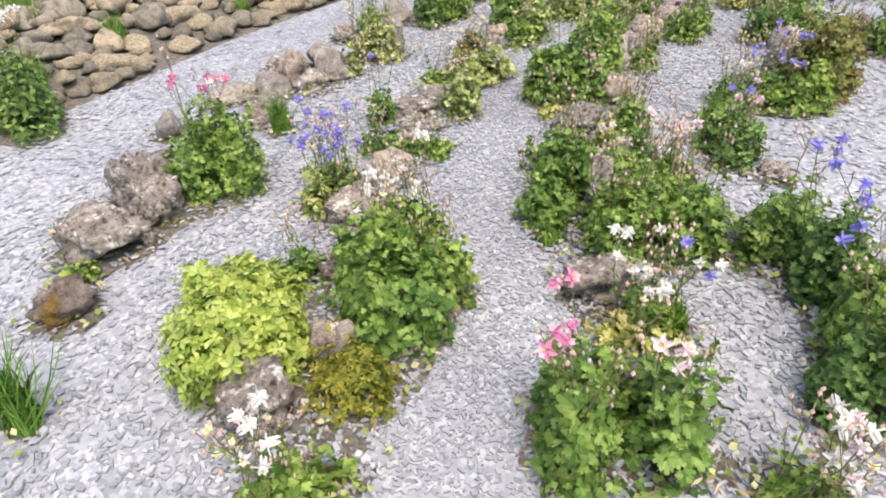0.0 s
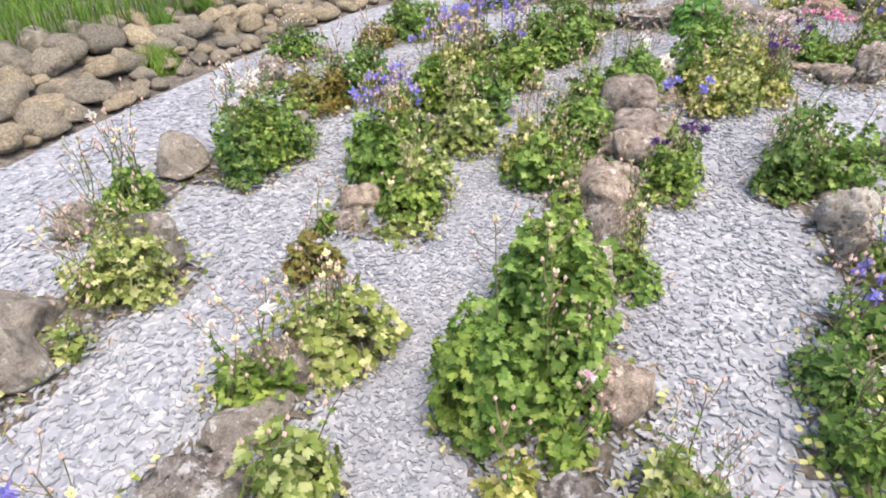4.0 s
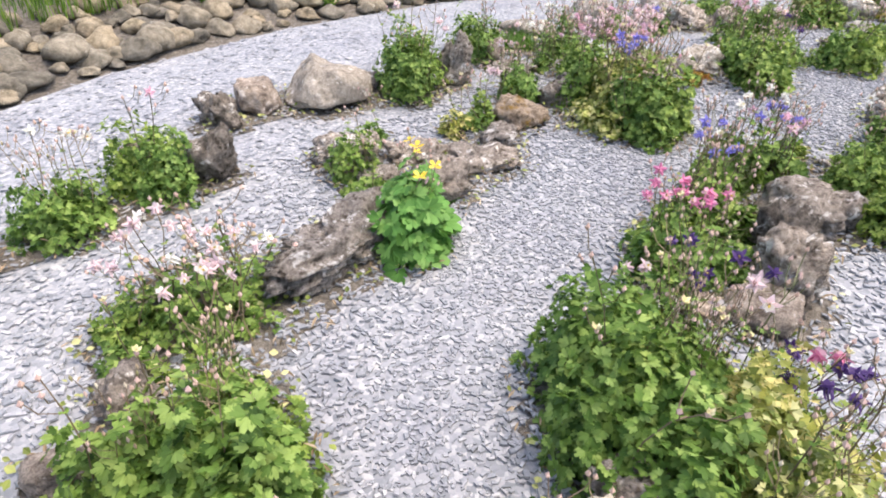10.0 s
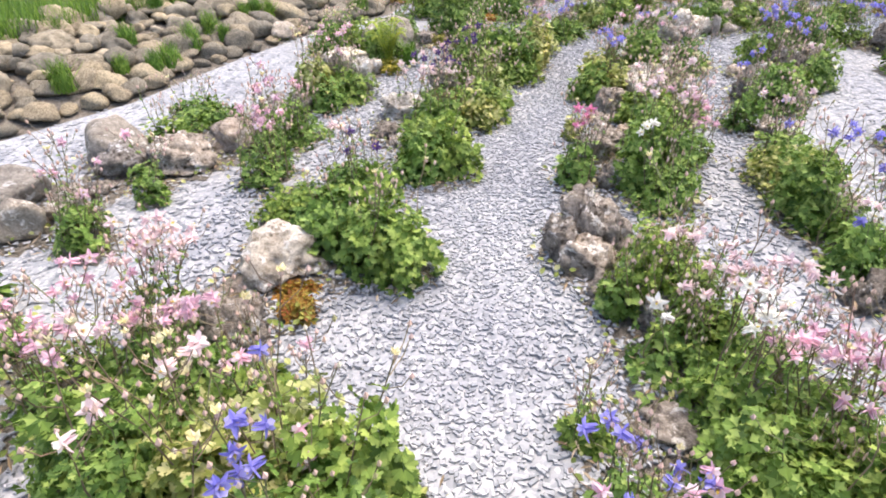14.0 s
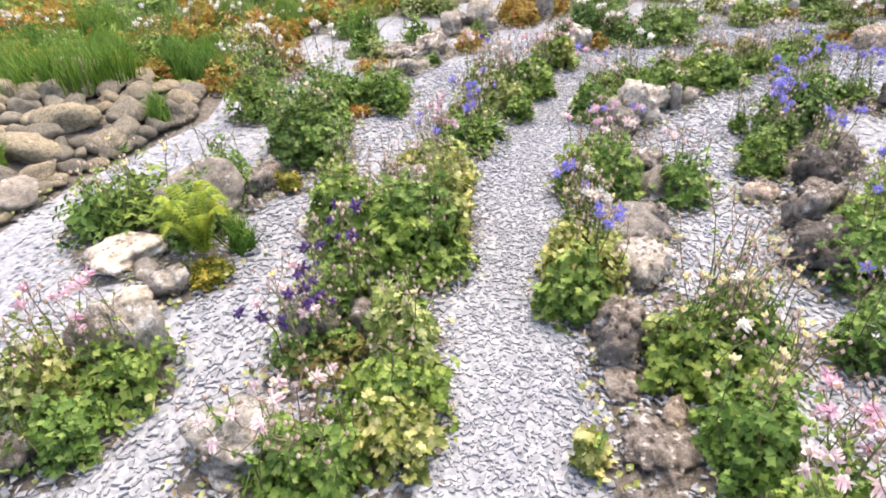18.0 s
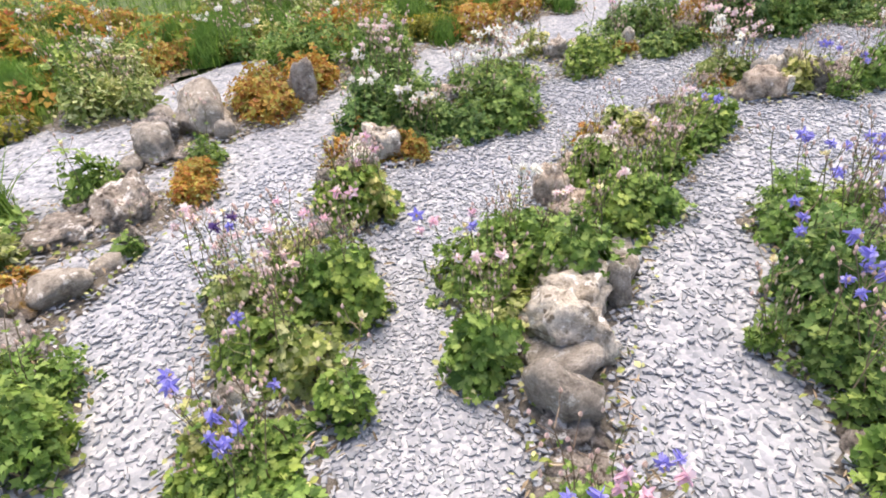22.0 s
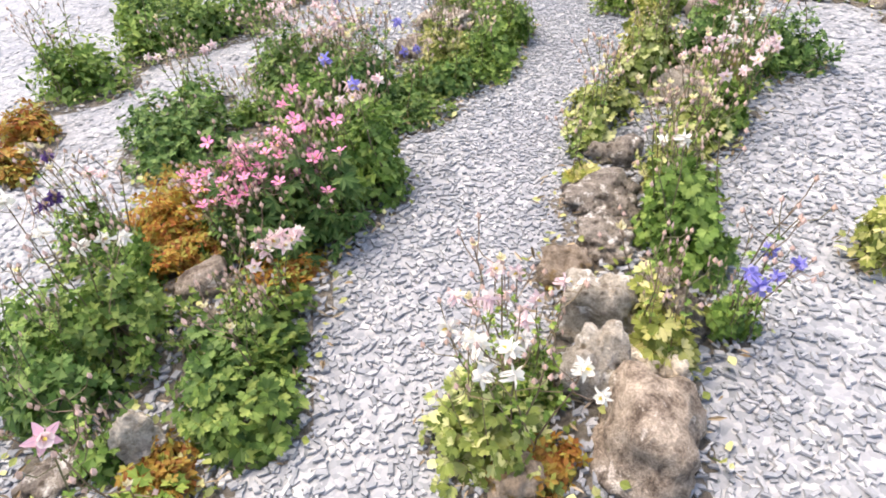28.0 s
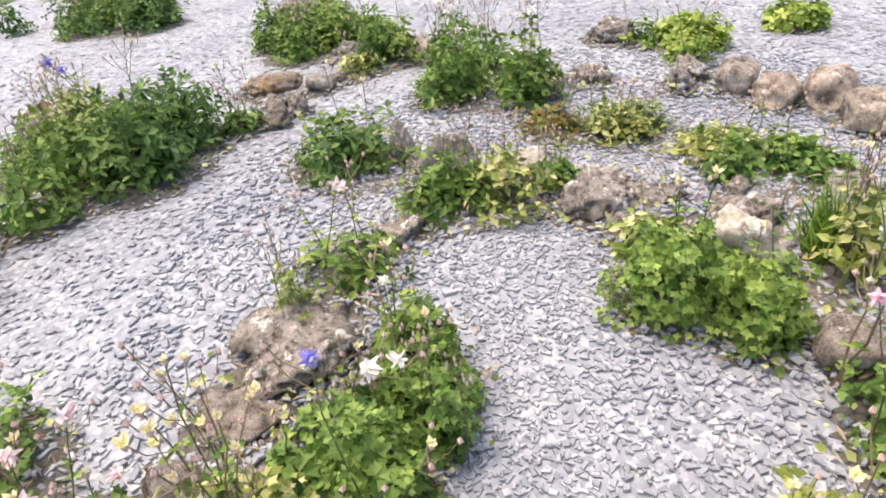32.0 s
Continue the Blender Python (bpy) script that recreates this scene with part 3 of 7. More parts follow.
def columbine_flower(colour, seed):
    """Five spread sepals, five cupped petals with spurs behind, and a tuft of stamens; opens along +z."""
    r = np.random.default_rng(seed)
    sep = np.array([(0, 0.002, 0), (-0.0075, 0.011, 0.003), (-0.004, 0.022, 0.001), (0, 0.028, -0.002), (0.004, 0.022, 0.001), (0.0075, 0.011, 0.003)])
    pet = np.array([(-0.004, 0.003, 0.0), (0.004, 0.003, 0.0), (0.0075, 0.010, 0.012), (0.0, 0.013, 0.018), (-0.0075, 0.010, 0.012)])
    spur = np.array([(-0.004, 0.004, 0), (0.004, 0.004, 0), (0, 0.010, 0.001), (0, 0.009, -0.020), (0.001, 0.004, -0.026)])
    parts, slots = [], []
    for k in range(5):
        a = k * 2 * math.pi / 5 + r.uniform(-0.12, 0.12)
        for shape, faces, turn, slot in ((sep, [[0, 5, 4, 3], [0, 3, 2, 1]], a, 0), (pet, [[0, 1, 2, 3, 4]], a + 0.63, 1), (spur, [[0, 1, 3], [1, 2, 3], [2, 0, 3], [1, 3, 4]], a + 0.63, 0)):
            parts.append(((shape * r.uniform(0.9, 1.1), faces), turn, (0, 0, 0)))
            slots += [slot] * len(faces)
    v, f = compound(parts)
    st = [[len(v) + i for i in q] for q in ICO_BUD[1]]
    v = np.concatenate([v, ICO_BUD[0] * (0.0035, 0.0035, 0.009) + (0, 0, 0.011)])
    slots += [2] * len(st)
    f += st
    me = link_mesh(None, v, np.concatenate(f), [len(q) for q in f], [*PETAL_MATS[colour], m_stamen], slots=slots)
    me.name = "flower"
    return me


def seed_head(seed):
    """A dry upright seed head of five pods with papery wings."""
    r = np.random.default_rng(seed)
    pod = np.array([(-0.004, 0.001, 0), (0.004, 0.001, 0), (0.008, 0.012, 0.008), (-0.008, 0.012, 0.008), (0, 0.018, 0.019), (0, 0.004, 0.014)])
    parts = [((pod * r.uniform(0.8, 1.2), [[0, 1, 2, 3], [3, 2, 4], [0, 3, 4, 5], [1, 5, 4, 2]]), k * 1.2566, (0, 0, 0)) for k in range(5)]
    v, f = compound(parts)
    me = link_mesh(None, v, np.concatenate(f), [len(q) for q in f], [PETAL_MATS["y"][0], PETAL_MATS["y"][1]], slots=[i % 2 for i in range(len(f))])
    me.name = "seed_head"
    return me


def cup_flower(colour, petals, size, seed):
    """An open shallow flower with rounded petals (cranesbill, poppy)."""
    r = np.random.default_rng(seed)
    w = 2.6 / petals
    pet = np.array([(0, 0, 0), (-0.45 * w, 0.45, 0.16), (-0.5 * w, 0.8, 0.30), (-0.2 * w, 1.0, 0.34), (0.2 * w, 1.0, 0.34), (0.5 * w, 0.8, 0.30), (0.45 * w, 0.45, 0.16)]) * size
    v, f = compound([((pet * r.uniform(0.9, 1.1), [[0, 6, 5, 4, 3, 2, 1]]), k * 2 * math.pi / petals, (0, 0, 0.0004 * k)) for k in range(petals)])
    slots = [k % 2 for k in range(petals)] + [2] * 8
    f += [[len(v) + i for i in q] for q in ICO_BUD[1]]
    v = np.concatenate([v, ICO_BUD[0] * (0.12 * size, 0.12 * size, 0.2 * size) + (0, 0, 0.15 * size)])
    me = link_mesh(None, v, np.concatenate(f), [len(q) for q in f], [*PETAL_MATS[colour], m_stamen], slots=slots)
    me.name = "flower"
    return me


STEMS = [(height, *make_stem(height, 40 + i)) for i, height in enumerate((0.26, 0.26, 0.34, 0.34, 0.34, 0.42, 0.42, 0.42, 0.50, 0.50, 0.58, 0.58, 0.66, 0.74))]
for h_, me_, tips_ in STEMS:
    me_.name = "flower_stem"


def stem_tuft(height, count, seed):
    """A loose group of budding stalks over a unit disc."""
    r = np.random.default_rng(seed)
    sets, slots = [], []
    for k in range(count):
        v, l, t, sl = make_stem(height * r.uniform(0.7, 1.15), seed * 31 + k, True)
        a, q = r.uniform(0, 6.28), 0.75 * math.sqrt(r.uniform(0, 1))
        sets.append((v + (math.cos(a) * q * 0.2, math.sin(a) * q * 0.2, 0), l, t))
        slots += sl
    me = link_mesh(None, *joined(*sets), [m_stem, LEAF["C"], m_bud], slots=slots)
    me.name = "stem_tuft"
    return me


TUFTS = [(height, stem_tuft(height, 7, 300 + i)) for i, height in enumerate((0.22, 0.22, 0.30, 0.30, 0.38, 0.38, 0.48, 0.58))]
FLOWERS = {c: [columbine_flower(c, 60 + i) for i in range(3)] for c in "wkprbd"}
FLOWERS["y"] = [seed_head(80 + i) for i in range(3)]
FLOWERS["g"] = [cup_flower("g", 5, 0.024, 90 + i) for i in range(2)]
FLOWERS["s"] = [cup_flower("s", 4, 0.028, 94 + i) for i in range(2)]


def stalk(parent, at, height, r, colours):
    """A flower stem under the plant, with one flower for each colour named."""
    near = [s for s in STEMS if abs(s[0] - height) < 0.06] or [min(STEMS, key=lambda s: abs(s[0] - height))]
    _, me, tips = near[int(r.integers(len(near)))]
    ob = new("flower_stem", me)
    ob.parent = parent
    ob.matrix_basis = pose(*at, r.uniform(-9, 9), r.uniform(-9, 9), r.uniform(0, 360))
    for tip, c in zip(tips, colours):
        variants = FLOWERS[c]
        fl = new("seed_head" if c == "y" else "flower", variants[int(r.integers(len(variants)))])
        fl.parent = ob
        tilt = (r.uniform(-15, 25) if c == "y" else r.uniform(0, 40) if c in "gs" else r.uniform(45, 125))
        fl.matrix_basis = Matrix.Translation(tip) @ Euler((0, 0, r.uniform(0, 6.28))).to_matrix().to_4x4() @ pose(0, 0, 0, tilt, 0, 0) @ Matrix.Scale(r.uniform(0.5, 0.85) if c == "y" else r.uniform(0.8, 1.2), 4)


KIND = {
    "C": ("columbine", "leafy green columbine mound", "columbine"), "D": ("columbine", "dark green columbine mound", "columbine"),
    "Y": ("columbine", "yellow-green columbine clump", "columbine"), "B": ("columbine", "bronze-leaved columbine clump", "columbine"),
    "S": ("columbine", "sparse wiry-stemmed columbine", "columbine"), "L": ("spurge", "bright lime-green spurge cushion beside the slate", "spurge"),
    "O": ("stonecrop", "rust-orange and ochre low stonecrop mat", "stonecrop"), "T": ("moss_tuft", "ochre-green mossy tuft in the bed", "moss"),
    "P": ("cranesbill", "green cranesbill bush with many bright pink flowers", "cranesbill"), "W": ("poppy", "fresh green poppy clump with yellow flowers", "poppy"),
}


def grow(base, at, rx, ry, h, kind, heads, r):
    """Leaves, stalks and flowers of one crown of a plant, round its own middle."""
    rx, ry = rx * 1.05, ry * 1.05
    if kind == "S":
        foliage(base, "C", rx * 0.8, ry * 0.8, h * 0.6, r, at)
    elif kind in "OTL":
        crowns(base, "foliage", kind, rx, ry, h * (0.8 if kind in "OT" else 1.0), r, 4 if max(rx, ry) > 0.16 else 3, at)
    elif kind in "CDYB" and max(rx, ry) > 0.19:
        crowns(base, "crown", kind, rx, ry, h, r, 4 if max(rx, ry) > 0.3 else 3, at)
    else:
        foliage(base, kind, rx, ry, h, r, at)
    pool = [c for c, n in heads for _ in range(n)]
    r.shuffle(pool)
    if kind == "P":
        pool = ["g"] * 40
    if kind == "W":
        pool = ["s"] * 3
    place = lambda f: at @ Vector((r.uniform(-f, f) * rx, r.uniform(-f, f) * ry, 0))
    while pool:
        n = 1 if kind in "PW" else int(r.integers(1, 4))
        part, pool = pool[:n], pool[n:]
        tall = h * (0.6 if kind == "S" else 1.0)
        if kind in "PW":
            stalk(base, place(0.75), tall + r.uniform(-0.02, 0.10), r, part)
        else:
            stalk(base, place(0.6), tall * 1.05 + r.uniform(0.10, 0.25), r, part)
    if kind in "CDYBS":
        wide = 1.0 if kind == "S" else 0.8
        if kind == "S" or r.random() < 0.4:
            want = h * (0.8 if kind == "S" else 1.05) + 0.11
            _, me = min(TUFTS, key=lambda q: abs(q[0] - want) + r.uniform(0, 0.03))
            ob = new("stem_tuft", me)
            ob.parent = base
            tagged(ob, "thin budding stalks above the leaves", kind="stuff")
            ob.matrix_basis = at @ pose(0, 0, 0, 0, 0, r.uniform(0, 360)) @ Matrix.Diagonal((max(0.5, rx / 0.2 * wide), max(0.5, ry / 0.2 * wide), 1, 1))
        for _ in range(int(r.integers(1, 3)) + (2 if kind == "S" else 0)):
            stalk(base, place(0.6), h * 1.1 + r.uniform(0.06, 0.2), r, ["y"] if r.random() < 0.35 else [])


def plant(x, y, rx, ry, h, yaw, kind, flowers="", more=()):
    """A plant of the beds, flowers given as colour letter and number, such as k12,b3; more holds the other crowns of a wide clump."""
    serial[0] += 1
    r = np.random.default_rng(1000 + serial[0])
    name, label, category = KIND[kind]
    base = new(name)
    base.empty_display_size = 0.1
    base.location = (x, y, 0.008)
    crowns_ = [(x, y, rx, ry, h, yaw, flowers, kind), *more]
    sorted_heads = [[(f[0], int(f[1:])) for f in q[6].split(",") if f] for q in crowns_]
    words = list(dict.fromkeys(WORDS[c] for heads in sorted_heads for c, _ in heads))[:2]
    if more and len(words) < 2:
        label = "wide " + label
    if words:
        label += " with " + " and ".join(words) + ("" if words[-1] == WORDS["y"] else " flowers")
    elif kind in "CDYBS":
        label += " at the path edge"
    tagged(base, label, category, "plants of the garden beds")
    for (cx, cy, crx, cry, ch, cyaw, _, sort), heads in zip(crowns_, sorted_heads):
        FOOT.append((cx, cy, crx, cry, cyaw, 1))
        grow(base, pose(cx - x, cy - y, 0, 0, 0, cyaw), crx, cry, ch, sort, heads, r)
    return base


def grass_tuft(x, y, rx, ry, h, yaw):
    serial[0] += 1
    r = np.random.default_rng(1000 + serial[0])
    count = int(min(1500, max(200, rx * ry * 9000)))
    a, q = r.uniform(0, 6.28, count), np.sqrt(r.uniform(0, 1, count))
    p = np.column_stack([np.cos(a) * q * rx * 0.7, np.sin(a) * q * ry * 0.7, np.zeros(count)])
    ahead = np.column_stack([np.cos(a) * (0.25 + q * 0.6), np.sin(a) * (0.25 + q * 0.6), np.ones(count)]) + r.normal(size=(count, 3)) * 0.22
    turns = frames_of(np.column_stack([np.cos(a), np.sin(a), np.full(count, 0.3)]), ahead, np.ones(count))
    turns = turns * np.stack([np.full(count, 0.006), h * r.uniform(0.6, 1.25, count), h * r.uniform(0.6, 1.25, count)], axis=-1)[:, None, :]
    ob = link_mesh("grass_tuft", *spread(*BLADE, turns, p), LEAF["G"])
    ob.matrix_basis = pose(x, y, 0.006, 0, 0, yaw)
    FOOT.append((x, y, rx * 0.7, ry * 0.7, yaw, 1))
    return tagged(ob, "tuft of long green grass at the bed edge", "grass", "plants of the garden beds")


def fern(x, y, rx, ry, h, yaw):
    base = new("fern")
    base.matrix_basis = pose(x, y, 0.006, 0, 0, yaw)
    tagged(base, "yellow-green fern with arching fronds beside rocks", "fern", "plants of the garden beds")
    r = np.random.default_rng(5)
    length = max(rx, ry) * 1.25
    for k in range(13):
        s = np.linspace(0.08, 1, 26)
        y_ = s * length * 0.85
        z_ = h * 1.35 * np.sin(s * 2.1) * (1.0 if k % 2 else 0.8)
        p = np.column_stack([np.zeros(26), y_, z_])
        w = length * 0.22 * np.sin(np.clip(s * 0.92 + 0.08, 0, 1) * math.pi) ** 0.8 + 0.006
        pin = np.array([(0, -0.09, 0), (0.5, -0.10, 0.05), (1, 0.10, -0.12), (0.5, 0.10, 0.05), (0, 0.05, 0)])
        sets = []
        for side in (1, -1):
            turns = np.array([np.array([[side, 0, 0], [0, 1, 0], [0, 0, 1]]) * [w_, 0.07, w_] for w_ in w])
            sets.append(spread(pin, [[0, 1, 2, 3, 4]], turns, p))
        sets.append(tube([tuple(q) for q in p[::3]], 0.0022, 0.001, 3))
        ob = link_mesh("frond", *joined(*sets), LEAF["F"], base)
        ob.matrix_basis = pose(0, 0, 0, r.uniform(-6, 10), 0, k * 27.7 + r.uniform(-8, 8))
    FOOT.append((x, y, rx * 0.5, ry * 0.5, yaw, 1))


# ---------------------------------------------------------------- the beds
plant(1.13, -2.01, 0.128, 0.171, 0.271, -6, "C", "k3", [(0.90, -2.06, 0.133, 0.217, 0.296, 4, "r6", "C")])
plant(0.18, -2.10, 0.139, 0.196, 0.168, 35, "T")
rock(-0.03, -2.29, 0.121, 0.155, 0.184, 46, "l")
plant(1.66, -1.68, 0.117, 0.190, 0.330, -23, "D")
plant(1.01, -1.61, 0.144, 0.130, 0.057, -1, "Y", "w5", [(1.06, -1.50, 0.112, 0.112, 0.194, -2, "w9,b2", "S")])
grass_tuft(-0.73, -2.58, 0.090, 0.146, 0.304, 68)
rock(0.86, -1.37, 0.148, 0.163, 0.167, 4, "l")
plant(0.17, -1.77, 0.180, 0.293, 0.347, 29, "C", "", [(0.25, -1.58, 0.130, 0.158, 0.280, 24, "", "C"), (0.02, -1.63, 0.117, 0.190, 0.272, 34, "w3", "C")])
plant(-0.27, -2.06, 0.222, 0.328, 0.250, 47, "L")
rock(0.09, -2.04, 0.085, 0.067, 0.201, 37, "b")
grass_tuft(1.12, -1.51, 0.091, 0.091, 0.124, -4)
plant(0.94, -0.87, 0.259, 0.259, 0.208, 1, "C", "", [(1.13, -1.00, 0.122, 0.198, 0.338, -13, "", "C"), (0.90, -1.11, 0.131, 0.214, 0.353, -6, "", "C")])
rock(-1.03, -2.14, 0.118, 0.143, 0.141, 61, "m")
rock(-1.21, -1.77, 0.194, 0.194, 0.188, 56, "l")
plant(0.56, -0.77, 0.117, 0.191, 0.315, 10, "C", "", [(0.53, -0.51, 0.167, 0.167, 0.204, 5, "", "C"), (0.57, -0.34, 0.135, 0.099, 0.054, -10, "", "C")])
rock(0.77, -0.84, 0.090, 0.071, 0.233, 5, "l")
rock(-1.31, -1.37, 0.192, 0.245, 0.248, 51, "l")
plant(1.72, 0.69, 0.121, 0.163, 0.268, -10, "C", "", [(1.54, 0.63, 0.142, 0.142, 0.135, -29, "", "C"), (1.51, 0.83, 0.206, 0.206, 0.232, -26, "b14", "S")])
plant(-2.67, -0.90, 0.191, 0.298, 0.445, 57, "D", "w14")
rock(-0.16, -1.62, 0.073, 0.073, 0.083, 40, "d")
plant(-0.26, -1.65, 0.044, 0.044, 0.124, 44, "C")
grass_tuft(0.60, -1.10, 0.117, 0.117, 0.063, 5)
rock(-0.26, -1.16, 0.191, 0.191, 0.122, 33, "l")
plant(1.46, -0.90, 0.131, 0.213, 0.287, -22, "D", "", [(1.61, -1.11, 0.111, 0.181, 0.322, -29, "b6", "D")])
plant(-0.47, -1.20, 0.059, 0.079, 0.192, 39, "Y")
plant(0.55, -0.98, 0.105, 0.105, 0.214, 6, "C")
rock(-1.02, -1.69, 0.030, 0.038, 0.092, 60, "l")
rock(0.72, -0.57, 0.091, 0.116, 0.153, 0, "l")
plant(-0.35, -1.82, 0.185, 0.158, 0.070, 51, "L")
plant(-1.08, -1.13, 0.209, 0.280, 0.376, 49, "C", "r6,w3")
rock(-1.17, -1.44, 0.127, 0.162, 0.189, 57, "l")
rock(-0.27, -1.12, 0.086, 0.067, 0.177, 33, "l")
rock(1.50, -0.27, 0.086, 0.086, 0.091, -17, "l")
rock(-1.73, -0.74, 0.097, 0.124, 0.160, 52, "g")
rock(-1.36, -0.35, 0.094, 0.094, 0.123, 42, "b")
plant(1.79, 0.98, 0.187, 0.298, 0.439, -16, "B", "d8")
rock(-1.09, 0.90, 0.146, 0.114, 0.265, 27, "g")
plant(2.36, 1.96, 0.200, 0.298, 0.366, -19, "C")
grass_tuft(0.86, -0.27, 0.050, 0.050, 0.170, -22)
rock(0.74, -0.16, 0.071, 0.071, 0.082, -15, "g")
plant(-0.60, -0.23, 0.071, 0.095, 0.204, 38, "C", "b1,w1")
plant(-0.20, 0.03, 0.104, 0.126, 0.243, 21, "Y")
plant(1.33, -0.17, 0.086, 0.121, 0.225, -36, "D", "p3,b2")
plant(0.79, 0.07, 0.088, 0.088, 0.171, -15, "C")
plant(0.34, 0.12, 0.063, 0.063, 0.100, 1, "Y")
plant(0.68, -0.16, 0.037, 0.037, 0.162, -13, "Y")
plant(0.23, 0.43, 0.128, 0.209, 0.347, 4, "C", "", [(0.44, 0.48, 0.161, 0.161, 0.300, -2, "", "C")])
grass_tuft(-1.12, -0.51, 0.090, 0.090, 0.221, 58)
plant(1.27, 0.00, 0.146, 0.146, 0.294, -31, "C")
rock(0.78, -0.32, 0.057, 0.057, 0.075, -20, "b")
plant(-0.48, -0.58, 0.065, 0.065, 0.111, 44, "C")
plant(-0.27, 0.62, 0.173, 0.173, 0.184, 17, "Y", "y3")
rock(-1.14, -0.46, 0.049, 0.039, 0.196, 57, "g")
rock(-1.45, -0.18, 0.070, 0.070, 0.080, 55, "g")
plant(1.30, 0.64, 0.126, 0.126, 0.156, -24, "D")
plant(0.43, 0.81, 0.193, 0.298, 0.365, -1, "C")
plant(-1.14, 0.47, 0.053, 0.053, 0.120, 38, "Y")
plant(0.73, 1.09, 0.105, 0.105, 0.117, -8, "C")
plant(-1.13, 0.81, 0.166, 0.166, 0.303, 34, "Y", "y3", [(-1.26, 0.74, 0.076, 0.076, 0.147, 34, "", "Y")])
rock(-1.24, 0.34, 0.134, 0.105, 0.246, 42, "g")
rock(0.55, 0.99, 0.104, 0.082, 0.279, -4, "p")
rock(-1.50, 0.22, 0.126, 0.098, 0.221, 48, "b")
plant(1.65, 1.27, 0.084, 0.084, 0.133, -25, "C")
plant(1.85, 1.41, 0.093, 0.093, 0.214, -27, "Y")
rock(1.59, 1.33, 0.086, 0.068, 0.194, -23, "l")
plant(0.32, 2.02, 0.123, 0.123, 0.232, 1, "Y", "y4")
rock(1.64, 1.56, 0.127, 0.099, 0.238, -23, "p")
plant(-0.44, 2.43, 0.093, 0.152, 0.145, 12, "O")
plant(1.73, 1.99, 0.167, 0.167, 0.310, -21, "C")
rock(2.16, 2.33, 0.124, 0.158, 0.151, -25, "d")
plant(-0.19, 1.51, 0.132, 0.132, 0.189, 14, "C")
rock(0.47, 1.53, 0.067, 0.067, 0.033, -19, "l")
plant(0.75, 1.41, 0.049, 0.054, 0.181, -33, "Y")
rock(-0.44, 1.54, 0.099, 0.099, 0.105, 24, "b")
rock(0.66, 1.72, 0.147, 0.188, 0.183, -23, "b")
plant(0.37, 1.86, 0.148, 0.148, 0.228, -11, "C", "", [(0.52, 2.04, 0.206, 0.151, 0.081, -24, "", "C")])
plant(-0.17, 1.67, 0.116, 0.163, 0.262, 11, "Y")
plant(0.95, 1.81, 0.129, 0.129, 0.183, -31, "C", "d8", [(1.01, 1.95, 0.094, 0.154, 0.253, -31, "b5", "C")])
rock(-0.42, 1.94, 0.087, 0.087, 0.086, 18, "d")
plant(-1.09, 1.72, 0.091, 0.149, 0.291, 41, "D", "w8")
plant(0.50, 1.66, 0.067, 0.067, 0.071, -18, "Y")
plant(0.44, 1.30, 0.116, 0.116, 0.076, -21, "C")
plant(-0.18, 1.33, 0.105, 0.100, 0.044, 15, "Y")
plant(-0.40, 2.12, 0.080, 0.084, 0.122, 16, "O")
rock(0.62, 1.23, 0.054, 0.051, 0.030, -33, "b")
plant(0.72, 1.20, 0.048, 0.048, 0.102, -38, "Y")
rock(-0.43, 1.35, 0.094, 0.094, 0.078, 28, "b")
plant(0.57, 2.34, 0.187, 0.187, 0.201, -14, "C", "", [(0.45, 2.37, 0.071, 0.082, 0.207, -16, "", "C")])
plant(-0.52, 1.30, 0.038, 0.038, 0.082, 33, "C")
rock(-0.29, 2.27, 0.061, 0.061, 0.067, 11, "l")
rock(0.88, 2.33, 0.186, 0.186, 0.187, -22, "b")
plant(1.52, 1.86, 0.076, 0.123, 0.236, -44, "D", "", [(1.43, 1.90, 0.049, 0.079, 0.225, -58, "", "D")])
rock(-0.23, 2.30, 0.048, 0.037, 0.152, 9, "g")
plant(-1.05, 2.63, 0.167, 0.167, 0.244, 27, "B")
plant(1.56, 2.05, 0.083, 0.135, 0.278, -42, "D")
plant(0.66, 2.91, 0.131, 0.131, 0.187, -13, "C", "", [(0.64, 2.79, 0.095, 0.095, 0.202, -18, "", "C")])
plant(-0.31, 3.03, 0.121, 0.121, 0.252, 8, "C", "b10")
plant(-0.18, 3.13, 0.125, 0.125, 0.232, 5, "Y", "y12", [(-0.27, 3.37, 0.183, 0.298, 0.308, 8, "b20", "S"), (-0.17, 3.50, 0.142, 0.142, 0.155, 19, "", "C"), (-0.11, 3.67, 0.112, 0.112, 0.234, 14, "b16", "C")])
rock(-1.51, 2.94, 0.111, 0.111, 0.063, 32, "b")
rock(-1.44, 3.01, 0.107, 0.083, 0.214, 30, "l")
plant(-1.50, 3.65, 0.246, 0.246, 0.172, 26, "C")
plant(-0.04, 2.21, 0.155, 0.155, 0.229, 5, "Y")
plant(-0.35, 2.23, 0.116, 0.116, 0.161, 19, "C", "b12")
rock(0.88, 2.17, 0.160, 0.160, 0.171, -36, "b")
rock(0.67, 2.31, 0.166, 0.166, 0.143, -25, "b")
plant(0.05, 2.64, 0.125, 0.138, 0.271, 1, "C")
plant(-0.15, 2.71, 0.105, 0.171, 0.282, 7, "Y", "y18")
plant(-0.32, 2.76, 0.118, 0.193, 0.261, 13, "C", "", [(-0.46, 2.72, 0.123, 0.123, 0.113, 17, "", "C")])
rock(0.88, 2.72, 0.186, 0.237, 0.248, -26, "b")
plant(-0.89, 2.67, 0.077, 0.126, 0.228, 30, "B")
